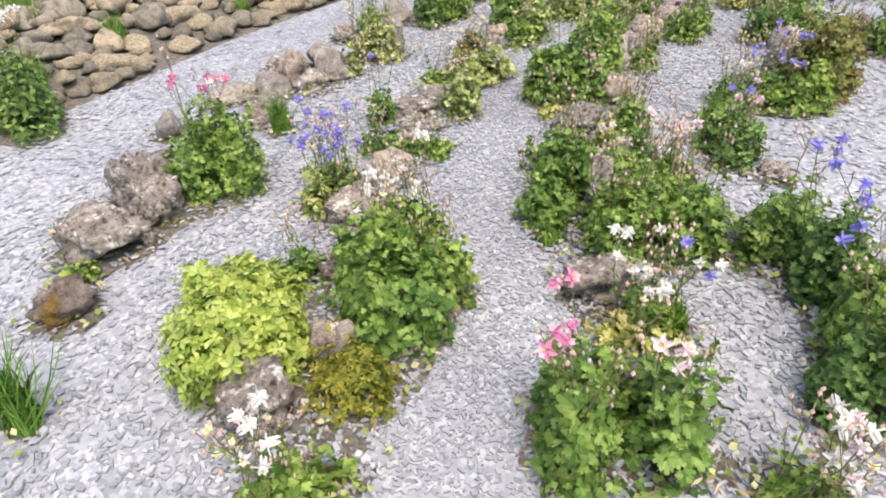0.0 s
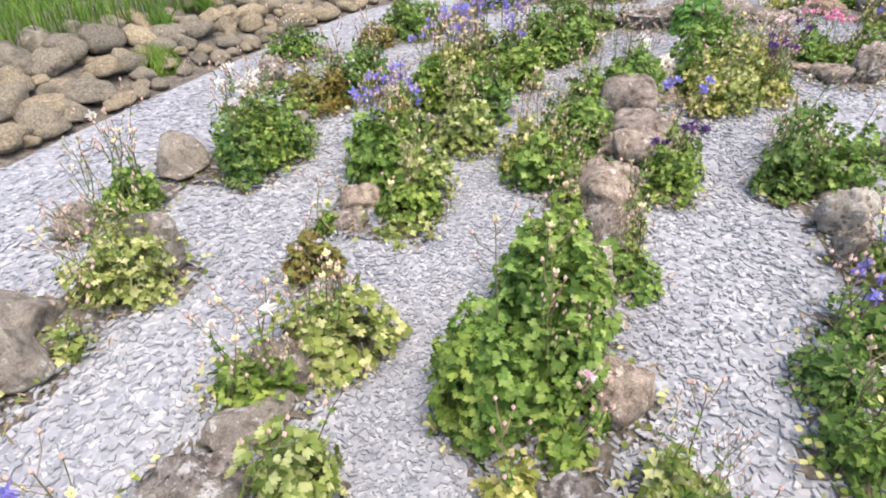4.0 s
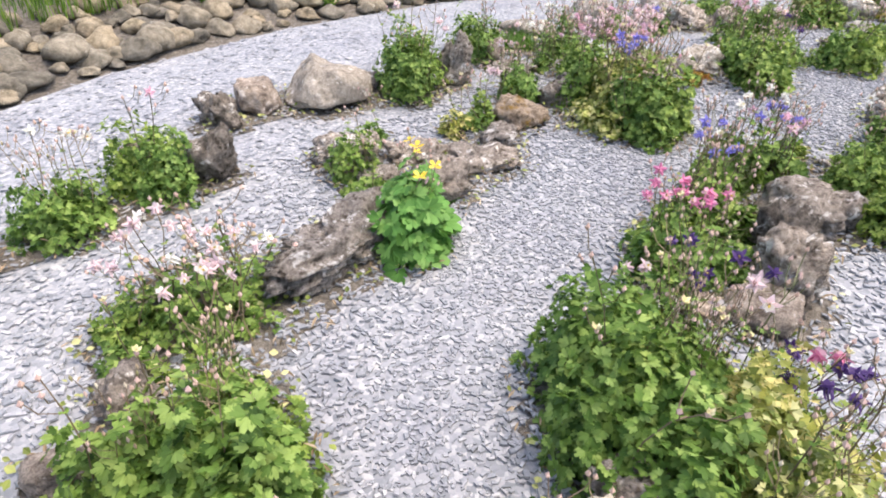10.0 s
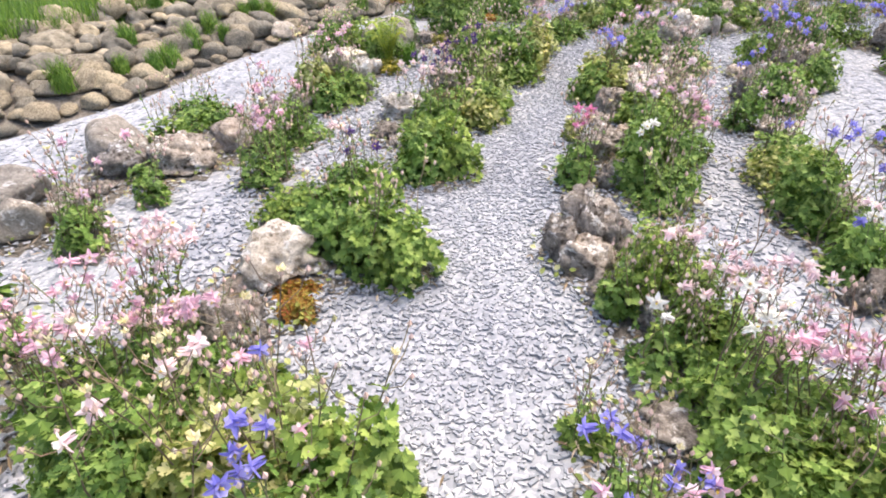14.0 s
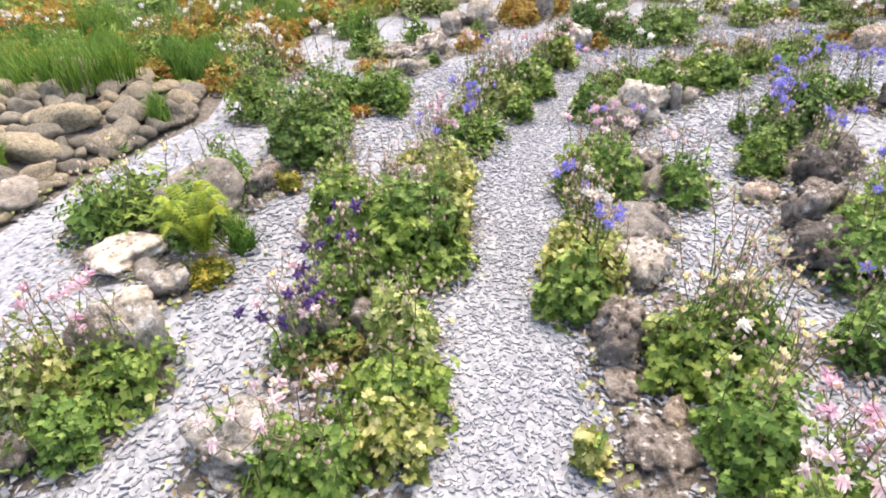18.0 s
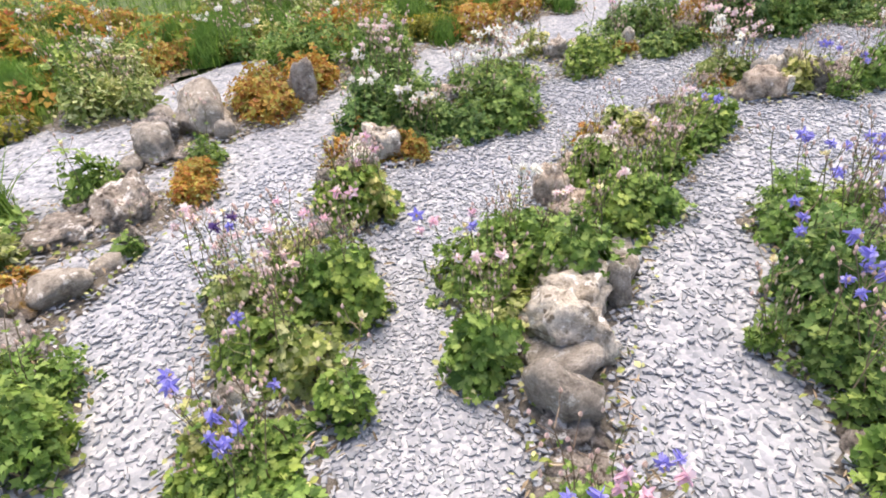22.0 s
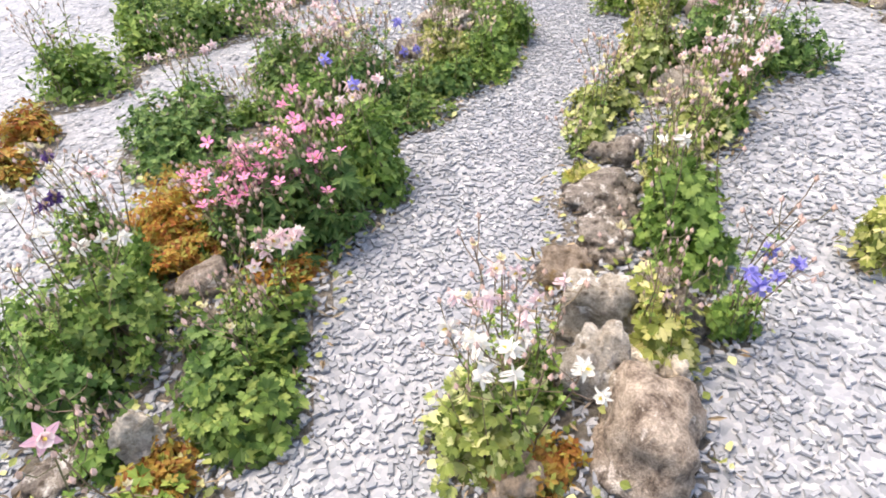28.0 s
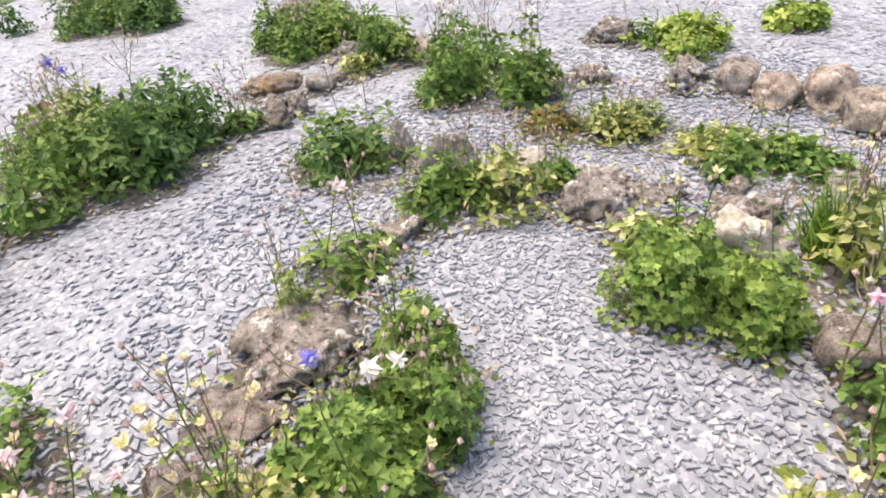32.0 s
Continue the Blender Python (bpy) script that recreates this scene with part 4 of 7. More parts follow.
plant(0.23, 3.14, 0.124, 0.131, 0.271, -4, "C")
plant(-0.78, 3.07, 0.121, 0.188, 0.266, 23, "D", "", [(-0.88, 2.84, 0.098, 0.160, 0.302, 28, "", "D")])
plant(1.68, 2.29, 0.097, 0.159, 0.301, -52, "D")
plant(0.88, 2.93, 0.171, 0.171, 0.320, -23, "C", "y3")
plant(1.39, 3.37, 0.204, 0.298, 0.368, -29, "C", "", [(1.54, 3.67, 0.168, 0.168, 0.316, -58, "", "C"), (1.62, 3.43, 0.143, 0.151, 0.294, -68, "", "C"), (1.75, 3.40, 0.100, 0.163, 0.275, -35, "k4", "S"), (1.82, 3.24, 0.102, 0.119, 0.218, -78, "d6,r2", "S")])
rock(1.42, 3.61, 0.123, 0.123, 0.060, -28, "l")
plant(-0.95, 3.96, 0.133, 0.133, 0.169, 19, "B")
plant(-0.72, 4.27, 0.247, 0.247, 0.294, 14, "C", "b6")
rock(1.76, 5.39, 0.188, 0.188, 0.157, -21, "l")
plant(0.98, 3.20, 0.148, 0.148, 0.178, -38, "C", "w4", [(0.97, 3.35, 0.068, 0.095, 0.200, -33, "", "C")])
plant(0.40, 3.61, 0.104, 0.104, 0.229, -6, "C", "", [(0.51, 3.83, 0.168, 0.273, 0.339, -10, "", "C"), (0.60, 4.03, 0.158, 0.158, 0.118, -13, "", "C"), (0.54, 4.08, 0.123, 0.135, 0.265, -9, "", "C"), (0.64, 4.18, 0.130, 0.151, 0.242, -13, "", "S"), (0.35, 4.05, 0.147, 0.154, 0.297, -3, "", "C")])
plant(1.43, 2.96, 0.199, 0.199, 0.274, -59, "Y", "", [(1.56, 3.14, 0.174, 0.202, 0.327, -56, "", "Y"), (1.31, 2.82, 0.100, 0.100, 0.231, -62, "", "Y")])
plant(0.15, 3.61, 0.149, 0.149, 0.230, 4, "C", "b14", [(0.16, 3.41, 0.173, 0.173, 0.156, 5, "b4", "C")])
rock(1.13, 3.26, 0.103, 0.081, 0.210, -41, "p")
rock(1.24, 3.31, 0.107, 0.084, 0.216, -43, "l")
rock(1.08, 3.01, 0.163, 0.163, 0.086, -48, "b")
rock(-0.06, 3.73, 0.065, 0.051, 0.171, 12, "b")
grass_tuft(-0.16, 3.44, 0.068, 0.068, 0.115, 19)
rock(2.02, 3.74, 0.094, 0.094, 0.076, -50, "l")
rock(-0.41, 4.82, 0.106, 0.106, 0.116, 14, "g")
plant(-0.16, 5.25, 0.250, 0.250, 0.371, 8, "D", "b5")
rock(0.15, 5.45, 0.105, 0.128, 0.133, 2, "l")
plant(3.26, 4.69, 0.237, 0.237, 0.356, -51, "C", "b8")
rock(1.43, 6.20, 0.148, 0.189, 0.196, -17, "d")
rock(0.41, 4.40, 0.089, 0.114, 0.152, -2, "l")
plant(0.52, 4.70, 0.105, 0.105, 0.086, -6, "C", "", [(0.74, 4.66, 0.323, 0.323, 0.215, -13, "k20,w4", "S"), (0.46, 4.55, 0.090, 0.064, 0.099, 58, "", "C")])
rock(1.69, 3.43, 0.062, 0.049, 0.226, -69, "l")
rock(2.22, 3.48, 0.128, 0.128, 0.120, -73, "b")
rock(1.44, 3.35, 0.143, 0.122, 0.072, -69, "l")
plant(1.58, 4.59, 0.121, 0.198, 0.296, -36, "W")
plant(2.18, 3.83, 0.139, 0.139, 0.232, -63, "C", "r4", [(2.35, 3.83, 0.244, 0.221, 0.108, -94, "r8", "C"), (2.63, 3.98, 0.143, 0.232, 0.328, -65, "b8,w4", "S"), (2.70, 3.85, 0.159, 0.159, 0.100, -92, "", "C")])
rock(0.20, 4.26, 0.068, 0.083, 0.100, 6, "b")
plant(1.75, 3.03, 0.092, 0.092, 0.159, -85, "Y", "d3")
plant(0.49, 5.51, 0.184, 0.184, 0.227, -3, "C", "w3")
plant(0.90, 5.63, 0.217, 0.217, 0.276, -11, "C", "p1")
rock(2.66, 3.63, 0.128, 0.101, 0.255, -73, "d")
rock(1.14, 5.58, 0.127, 0.099, 0.293, -17, "d")
rock(0.87, 5.71, 0.115, 0.090, 0.232, -11, "l")
rock(2.08, 6.19, 0.268, 0.310, 0.260, -28, "g")
rock(1.67, 6.27, 0.134, 0.170, 0.196, -21, "b")
rock(0.67, 7.77, 0.094, 0.120, 0.157, -4, "g")
rock(2.24, 4.95, 0.222, 0.171, 0.107, -47, "l")
rock(2.46, 3.51, 0.157, 0.123, 0.271, -106, "l")
plant(1.97, 5.49, 0.067, 0.067, 0.095, -28, "C")
plant(2.39, 5.32, 0.076, 0.076, 0.136, -42, "Y")
plant(1.83, 4.84, 0.110, 0.110, 0.064, -37, "W")
rock(3.12, 3.60, 0.102, 0.130, 0.164, -99, "l")
plant(3.23, 3.42, 0.109, 0.177, 0.298, -103, "C", "k8", [(3.42, 3.61, 0.201, 0.201, 0.223, -113, "", "C"), (3.37, 3.36, 0.117, 0.190, 0.278, -120, "", "C"), (3.49, 3.46, 0.122, 0.122, 0.140, -133, "p6", "C"), (3.65, 3.40, 0.151, 0.174, 0.270, -131, "p22", "S")])
rock(2.37, 3.46, 0.112, 0.112, 0.125, -110, "d")
rock(1.75, 5.12, 0.128, 0.128, 0.092, -27, "l")
plant(2.63, 5.38, 0.057, 0.057, 0.174, -46, "C")
plant(1.69, 5.22, 0.119, 0.119, 0.214, -24, "C")
plant(2.59, 6.00, 0.199, 0.298, 0.364, -35, "C", "k3,w2")
rock(2.39, 6.16, 0.073, 0.093, 0.136, -29, "l")
plant(3.65, 2.99, 0.042, 0.068, 0.215, -110, "C")
rock(2.88, 5.92, 0.116, 0.091, 0.350, -41, "l")
plant(3.43, 6.37, 0.205, 0.205, 0.272, -43, "C")
plant(4.90, 2.85, 0.132, 0.215, 0.342, -106, "C", "b5", [(4.63, 2.76, 0.133, 0.216, 0.269, -118, "b5,w3", "S"), (4.46, 2.87, 0.087, 0.142, 0.236, -140, "k3", "C")])
rock(5.56, 6.25, 0.176, 0.224, 0.219, -62, "g")
plant(3.14, 4.88, 0.185, 0.185, 0.166, -67, "Y", "", [(3.33, 4.91, 0.228, 0.228, 0.388, -69, "y12", "Y"), (3.48, 4.85, 0.105, 0.105, 0.231, -69, "p4", "Y")])
plant(2.93, 5.36, 0.088, 0.130, 0.223, -48, "C", "", [(3.05, 5.53, 0.129, 0.210, 0.265, -50, "k3", "S")])
plant(2.93, 4.05, 0.117, 0.191, 0.325, -102, "C", "w5")
rock(3.64, 3.81, 0.156, 0.127, 0.073, -105, "l")
rock(2.97, 3.70, 0.211, 0.211, 0.209, -117, "l")
plant(3.39, 5.27, 0.170, 0.277, 0.322, -59, "C", "k8")
rock(3.40, 5.88, 0.175, 0.150, 0.082, -46, "l")
plant(3.34, 6.15, 0.063, 0.103, 0.228, -41, "C")
grass_tuft(3.79, 6.29, 0.242, 0.242, 0.121, -46)
rock(3.40, 6.12, 0.083, 0.065, 0.190, -42, "b")
plant(4.16, 6.13, 0.092, 0.092, 0.221, -53, "C")
plant(5.80, 5.38, 0.179, 0.179, 0.178, -75, "C", "p6", [(5.67, 5.47, 0.136, 0.221, 0.251, -72, "p6", "S")])
plant(3.61, 4.05, 0.056, 0.056, 0.093, -108, "C")
plant(3.89, 3.71, 0.175, 0.175, 0.076, -117, "C", "w2", [(4.04, 3.64, 0.201, 0.201, 0.257, -116, "k18", "S"), (3.95, 3.45, 0.184, 0.135, 0.170, -141, "k16", "S"), (4.28, 3.70, 0.155, 0.155, 0.299, -112, "", "C"), (4.17, 3.61, 0.087, 0.141, 0.270, -130, "", "C")])
rock(4.05, 5.19, 0.125, 0.160, 0.188, -65, "l")
plant(3.67, 3.66, 0.092, 0.112, 0.233, -122, "C", "w7")
plant(3.94, 5.42, 0.077, 0.077, 0.054, -57, "C", "", [(4.04, 5.40, 0.105, 0.105, 0.193, -60, "k26", "C"), (3.81, 5.32, 0.187, 0.187, 0.253, -58, "p14", "S"), (3.80, 5.19, 0.138, 0.098, 0.135, 179, "k2", "C")])
plant(4.17, 4.99, 0.058, 0.071, 0.105, -73, "O", "", [(4.28, 5.03, 0.091, 0.082, 0.032, -68, "", "O")])
plant(3.53, 5.20, 0.175, 0.175, 0.169, -56, "Y", "y12")
rock(4.27, 2.84, 0.085, 0.108, 0.147, -131, "d")
rock(4.62, 3.84, 0.106, 0.083, 0.216, -105, "l")
plant(5.02, 3.44, 0.140, 0.140, 0.187, -111, "C", "w3", [(5.26, 3.43, 0.197, 0.264, 0.356, -117, "k16", "C")])
rock(4.73, 6.32, 0.124, 0.158, 0.187, -51, "g")
plant(5.03, 5.88, 0.069, 0.069, 0.126, -61, "C")
rock(4.91, 6.20, 0.102, 0.130, 0.164, -55, "l")
rock(5.57, 3.65, 0.119, 0.152, 0.172, -104, "l")
rock(5.35, 6.14, 0.173, 0.173, 0.176, -60, "l")
rock(5.71, 5.67, 0.137, 0.175, 0.172, -70, "b")
plant(6.23, 6.09, 0.159, 0.159, 0.099, -67, "C", "", [(6.04, 5.93, 0.216, 0.216, 0.111, -65, "", "C")])
plant(6.37, 2.34, 0.170, 0.170, 0.278, -118, "C", "b4")
plant(4.46, 4.68, 0.173, 0.173, 0.274, -85, "C", "", [(4.62, 4.84, 0.212, 0.212, 0.287, -79, "", "C")])
plant(4.18, 3.85, 0.057, 0.057, 0.182, -122, "C")
rock(4.30, 3.87, 0.057, 0.073, 0.108, -119, "l")
rock(4.48, 3.90, 0.134, 0.134, 0.143, -115, "l")
plant(4.45, 3.62, 0.129, 0.129, 0.191, -124, "Y")
plant(4.88, 5.10, 0.216, 0.216, 0.122, -73, "C")
rock(4.75, 3.73, 0.080, 0.102, 0.142, -116, "l")
plant(4.54, 5.12, 0.077, 0.126, 0.152, -69, "O")
rock(4.56, 4.00, 0.087, 0.068, 0.195, -110, "l")
rock(4.26, 2.93, 0.071, 0.091, 0.134, -144, "d")
plant(5.22, 4.91, 0.174, 0.174, 0.073, -81, "C", "", [(5.14, 4.89, 0.193, 0.193, 0.253, -81, "d3,k2", "S")])
rock(4.75, 3.86, 0.132, 0.103, 0.243, -112, "l")
plant(5.39, 4.53, 0.227, 0.227, 0.314, -90, "C")
rock(4.32, 5.26, 0.086, 0.070, 0.043, -60, "b")
plant(5.36, 5.33, 0.060, 0.060, 0.110, -71, "C", "", [(5.25, 5.40, 0.121, 0.162, 0.239, -69, "p12", "S")])
rock(5.13, 5.89, 0.034, 0.044, 0.097, -57, "d")
rock(5.46, 5.89, 0.177, 0.226, 0.188, -61, "l")
rock(5.20, 3.66, 0.066, 0.052, 0.172, -113, "l")
rock(5.85, 4.81, 0.109, 0.109, 0.109, -85, "d")
rock(5.85, 5.77, 0.130, 0.130, 0.086, -66, "b")
plant(5.23, 2.18, 0.069, 0.113, 0.254, -138, "D")
rock(6.22, 5.59, 0.123, 0.123, 0.146, -72, "l")
rock(5.85, 2.56, 0.127, 0.127, 0.119, -126, "l")
plant(5.77, 1.82, 0.154, 0.250, 0.325, -135, "D", "w3")
rock(6.70, 5.34, 0.161, 0.125, 0.074, -78, "l")
plant(7.22, 0.98, 0.157, 0.232, 0.314, -131, "C")
plant(6.02, 4.28, 0.108, 0.108, 0.200, -94, "Y")
plant(6.04, 4.44, 0.072, 0.111, 0.111, -86, "T")
plant(5.84, 3.74, 0.036, 0.036, 0.110, -120, "Y")
rock(6.07, 3.52, 0.087, 0.087, 0.082, -123, "l")
plant(6.07, 3.27, 0.158, 0.158, 0.200, -130, "C", "y8,w2", [(6.11, 3.14, 0.126, 0.126, 0.224, -145, "y20", "S"), (6.20, 3.03, 0.205, 0.216, 0.324, -133, "y26", "S")])
plant(6.48, 4.44, 0.154, 0.154, 0.084, -87, "B")
plant(6.18, 4.27, 0.157, 0.157, 0.220, -93, "C")
plant(6.31, 5.27, 0.120, 0.120, 0.183, -59, "C")
plant(6.16, 4.77, 0.044, 0.044, 0.125, -73, "C")
plant(6.52, 5.16, 0.162, 0.162, 0.241, -65, "C", "p10")
rock(6.29, 5.41, 0.067, 0.086, 0.130, -55, "l")
plant(6.39, 4.20, 0.106, 0.173, 0.294, -95, "Y")
plant(5.85, 3.18, 0.048, 0.078, 0.224, -138, "Y", "y6")
rock(6.18, 3.49, 0.094, 0.073, 0.202, -122, "l")
plant(6.00, 2.69, 0.093, 0.118, 0.232, -144, "C", "b4")
plant(7.08, 4.11, 0.288, 0.288, 0.352, -96, "C", "", [(6.93, 3.98, 0.155, 0.155, 0.160, -96, "", "C"), (7.33, 4.12, 0.298, 0.298, 0.146, -91, "", "C"), (7.39, 4.31, 0.151, 0.151, 0.299, -78, "", "C")])
plant(5.75, 3.29, 0.120, 0.195, 0.259, -138, "C", "y6", [(5.54, 3.17, 0.097, 0.144, 0.217, -148, "p14", "S")])
rock(6.59, 4.49, 0.113, 0.088, 0.205, -86, "l")
plant(6.50, 5.37, 0.142, 0.181, 0.295, -59, "Y", "y4")
plant(6.75, 3.25, 0.075, 0.075, 0.155, -119, "Y", "", [(6.86, 3.29, 0.088, 0.137, 0.204, -130, "w7", "S"), (7.02, 3.29, 0.064, 0.105, 0.231, -125, "b4", "S"), (6.85, 3.34, 0.063, 0.063, 0.109, -128, "", "C")])
rock(6.66, 5.08, 0.093, 0.073, 0.267, -69, "p")
rock(6.59, 5.21, 0.071, 0.055, 0.315, -65, "b")
plant(7.22, 3.83, 0.120, 0.196, 0.336, -102, "Y")
rock(6.46, 2.16, 0.097, 0.097, 0.106, -143, "l")
plant(6.77, 1.87, 0.099, 0.162, 0.304, -141, "C")
plant(7.78, 5.35, 0.298, 0.298, 0.249, -72, "C", "y4")
rock(7.09, 1.97, 0.126, 0.099, 0.237, -136, "d")
rock(8.20, 6.00, 0.116, 0.149, 0.149, -64, "g")
plant(8.12, 1.14, 0.184, 0.184, 0.203, -134, "C", "b6", [(8.02, 0.92, 0.124, 0.184, 0.240, -163, "b8", "S")])
plant(6.53, 3.50, 0.131, 0.131, 0.240, -120, "C", "b5")
rock(6.80, 4.41, 0.117, 0.117, 0.061, -79, "p")
rock(6.98, 4.23, 0.181, 0.140, 0.089, -87, "g")
rock(6.67, 3.16, 0.133, 0.147, 0.156, -128, "p")
plant(6.67, 4.17, 0.104, 0.104, 0.130, -89, "C", "", [(6.55, 4.17, 0.120, 0.120, 0.085, -89, "", "C")])
plant(6.61, 3.35, 0.071, 0.116, 0.207, -124, "Y", "", [(6.70, 3.47, 0.082, 0.134, 0.268, -118, "", "Y")])
plant(7.14, 4.91, 0.093, 0.093, 0.123, -66, "T")
rock(7.10, 5.06, 0.079, 0.100, 0.141, -62, "p")
rock(6.47, 2.40, 0.155, 0.198, 0.218, -149, "d")
rock(6.34, 3.38, 0.114, 0.146, 0.169, -130, "l")
rock(6.60, 4.29, 0.081, 0.103, 0.143, -83, "l")
plant(6.21, 3.31, 0.058, 0.058, 0.121, -136, "Y")
grass_tuft(7.36, 4.78, 0.098, 0.098, 0.190, -72)
plant(7.16, 2.67, 0.123, 0.123, 0.234, -130, "C")
fern(7.33, 4.94, 0.116, 0.155, 0.248, -68)
plant(7.82, 4.29, 0.099, 0.099, 0.192, -87, "Y")
rock(6.94, 2.05, 0.119, 0.119, 0.134, -144, "l")
plant(7.55, 5.01, 0.159, 0.159, 0.295, -68, "C", "y3")
plant(6.59, 2.25, 0.045, 0.073, 0.220, -148, "C")
rock(8.12, 3.75, 0.125, 0.125, 0.097, -98, "l")
rock(7.81, 4.98, 0.226, 0.177, 0.281, -71, "g")
plant(7.97, 4.86, 0.100, 0.163, 0.271, -75, "C")
plant(10.01, 5.05, 0.174, 0.284, 0.249, -79, "O")
rock(6.96, 2.99, 0.162, 0.162, 0.121, -137, "g")
plant(7.34, 3.02, 0.198, 0.198, 0.274, -126, "C", "k3", [(7.55, 2.97, 0.152, 0.152, 0.156, -130, "p5", "C")])
plant(7.54, 3.76, 0.077, 0.077, 0.146, -99, "C")
rock(7.29, 3.88, 0.068, 0.053, 0.174, -96, "p")
rock(6.60, 2.38, 0.105, 0.133, 0.167, -160, "d")
rock(7.24, 2.73, 0.122, 0.155, 0.150, -136, "g")
rock(7.49, 3.97, 0.127, 0.099, 0.238, -92, "l")
rock(6.96, 2.91, 0.053, 0.041, 0.157, -139, "l")
rock(7.75, 4.75, 0.034, 0.044, 0.097, -67, "l")
rock(7.99, 3.92, 0.103, 0.103, 0.051, -93, "l")
rock(6.78, 3.13, 0.117, 0.082, 0.055, -139, "p")
plant(7.93, 4.56, 0.073, 0.088, 0.115, -74, "T")
rock(7.06, 2.29, 0.088, 0.088, 0.102, -148, "b")
plant(7.72, 3.73, 0.147, 0.147, 0.204, -99, "Y", "b1", [(7.97, 3.76, 0.196, 0.117, 0.079, -90, "b2", "Y"), (7.99, 3.71, 0.109, 0.109, 0.189, -92, "p9", "S")])
rock(7.95, 4.73, 0.091, 0.116, 0.137, -70, "l")
plant(8.22, 4.36, 0.154, 0.154, 0.269, -81, "C", "y3")
rock(6.78, 2.30, 0.103, 0.081, 0.212, -155, "l")
plant(8.41, 4.44, 0.232, 0.268, 0.405, -80, "D", "y4")
rock(8.28, 4.60, 0.101, 0.101, 0.055, -76, "p")
rock(7.28, 1.70, 0.169, 0.215, 0.191, -151, "d")
plant(9.16, 4.72, 0.219, 0.219, 0.354, -77, "C")
rock(7.82, 0.69, 0.190, 0.243, 0.253, -151, "d")
plant(10.38, 2.86, 0.102, 0.166, 0.144, -105, "O", "", [(10.21, 2.93, 0.126, 0.126, 0.159, -97, "", "O")])
plant(7.33, 2.57, 0.142, 0.142, 0.087, -149, "C", "k3")
plant(8.06, 3.47, 0.098, 0.098, 0.053, -101, "C", "b4", [(8.25, 3.43, 0.193, 0.193, 0.147, -101, "b2", "C"), (8.46, 3.36, 0.218, 0.118, 0.090, -96, "b2", "C"), (8.48, 3.37, 0.145, 0.096, 0.170, -96, "b2,w2", "S"), (8.62, 3.41, 0.061, 0.061, 0.134, -94, "b2", "Y")])
rock(7.81, 2.75, 0.118, 0.112, 0.056, -130, "l")
rock(7.12, 2.23, 0.073, 0.073, 0.084, -161, "l")
plant(7.29, 2.13, 0.109, 0.109, 0.226, -158, "C", "b4")
rock(8.16, 2.44, 0.140, 0.140, 0.158, -130, "g")
plant(8.71, 4.29, 0.150, 0.244, 0.382, -76, "C", "w8")
plant(8.93, 4.05, 0.079, 0.079, 0.060, -83, "O")
plant(8.85, 2.78, 0.108, 0.113, 0.253, -114, "C", "", [(8.97, 2.81, 0.132, 0.132, 0.255, -110, "p2", "C"), (9.02, 2.94, 0.105, 0.105, 0.117, -103, "", "C"), (9.10, 2.95, 0.121, 0.162, 0.235, -106, "k5", "S"), (9.06, 3.12, 0.107, 0.107, 0.216, -101, "d2", "Y"), (9.17, 3.11, 0.100, 0.100, 0.103, -94, "b1", "Y")])
rock(8.21, 2.34, 0.144, 0.113, 0.257, -132, "p")
rock(9.49, 2.47, 0.063, 0.080, 0.125, -114, "p")
plant(9.92, 3.81, 0.152, 0.152, 0.094, -89, "O")
plant(10.29, 4.50, 0.127, 0.207, 0.202, -79, "O")
plant(10.45, 3.83, 0.173, 0.173, 0.171, -89, "C")
grass_tuft(10.66, 3.79, 0.211, 0.211, 0.409, -89)
plant(12.59, 3.99, 0.306, 0.306, 0.293, -88, "O")
plant(12.99, 4.57, 0.233, 0.298, 0.406, -83, "Y")
rock(12.42, 3.85, 0.101, 0.079, 0.209, -89, "g")
plant(8.46, 3.04, 0.069, 0.069, 0.195, -110, "C")
plant(8.34, 2.62, 0.107, 0.113, 0.247, -128, "C")
plant(7.41, 2.11, 0.035, 0.035, 0.157, -173, "C")
plant(8.69, 3.06, 0.106, 0.106, 0.187, -107, "Y", "", [(8.83, 3.16, 0.178, 0.178, 0.278, -107, "b1,k3", "S")])
rock(7.98, 2.58, 0.122, 0.095, 0.098, -141, "l")
rock(8.05, 2.55, 0.123, 0.096, 0.234, -139, "g")
plant(7.50, 1.94, 0.063, 0.063, 0.176, -170, "D", "b6")
plant(8.96, 3.84, 0.114, 0.186, 0.301, -79, "C", "", [(9.22, 3.85, 0.195, 0.195, 0.199, -88, "", "C")])
rock(8.38, 2.16, 0.171, 0.180, 0.180, -139, "p")
plant(7.63, 1.80, 0.136, 0.136, 0.232, -167, "D", "b8")
rock(8.94, 3.14, 0.101, 0.101, 0.101, -102, "b")
rock(8.65, 3.32, 0.072, 0.056, 0.178, -97, "p")
rock(7.88, 2.64, 0.101, 0.087, 0.053, -142, "l")
rock(8.37, 1.89, 0.061, 0.078, 0.123, -144, "g")
plant(7.80, 1.53, 0.160, 0.260, 0.318, -164, "D", "b4", [(7.93, 1.56, 0.047, 0.076, 0.222, -179, "b3", "D")])
rock(9.75, 3.78, 0.090, 0.110, 0.120, -84, "m")
plant(10.14, 3.76, 0.047, 0.077, 0.219, -85, "Y")
plant(10.62, 3.32, 0.157, 0.157, 0.254, -93, "C")
plant(11.88, 3.03, 0.274, 0.274, 0.310, -96, "Y", "y8")
rock(11.94, 3.54, 0.102, 0.130, 0.137, -89, "g")
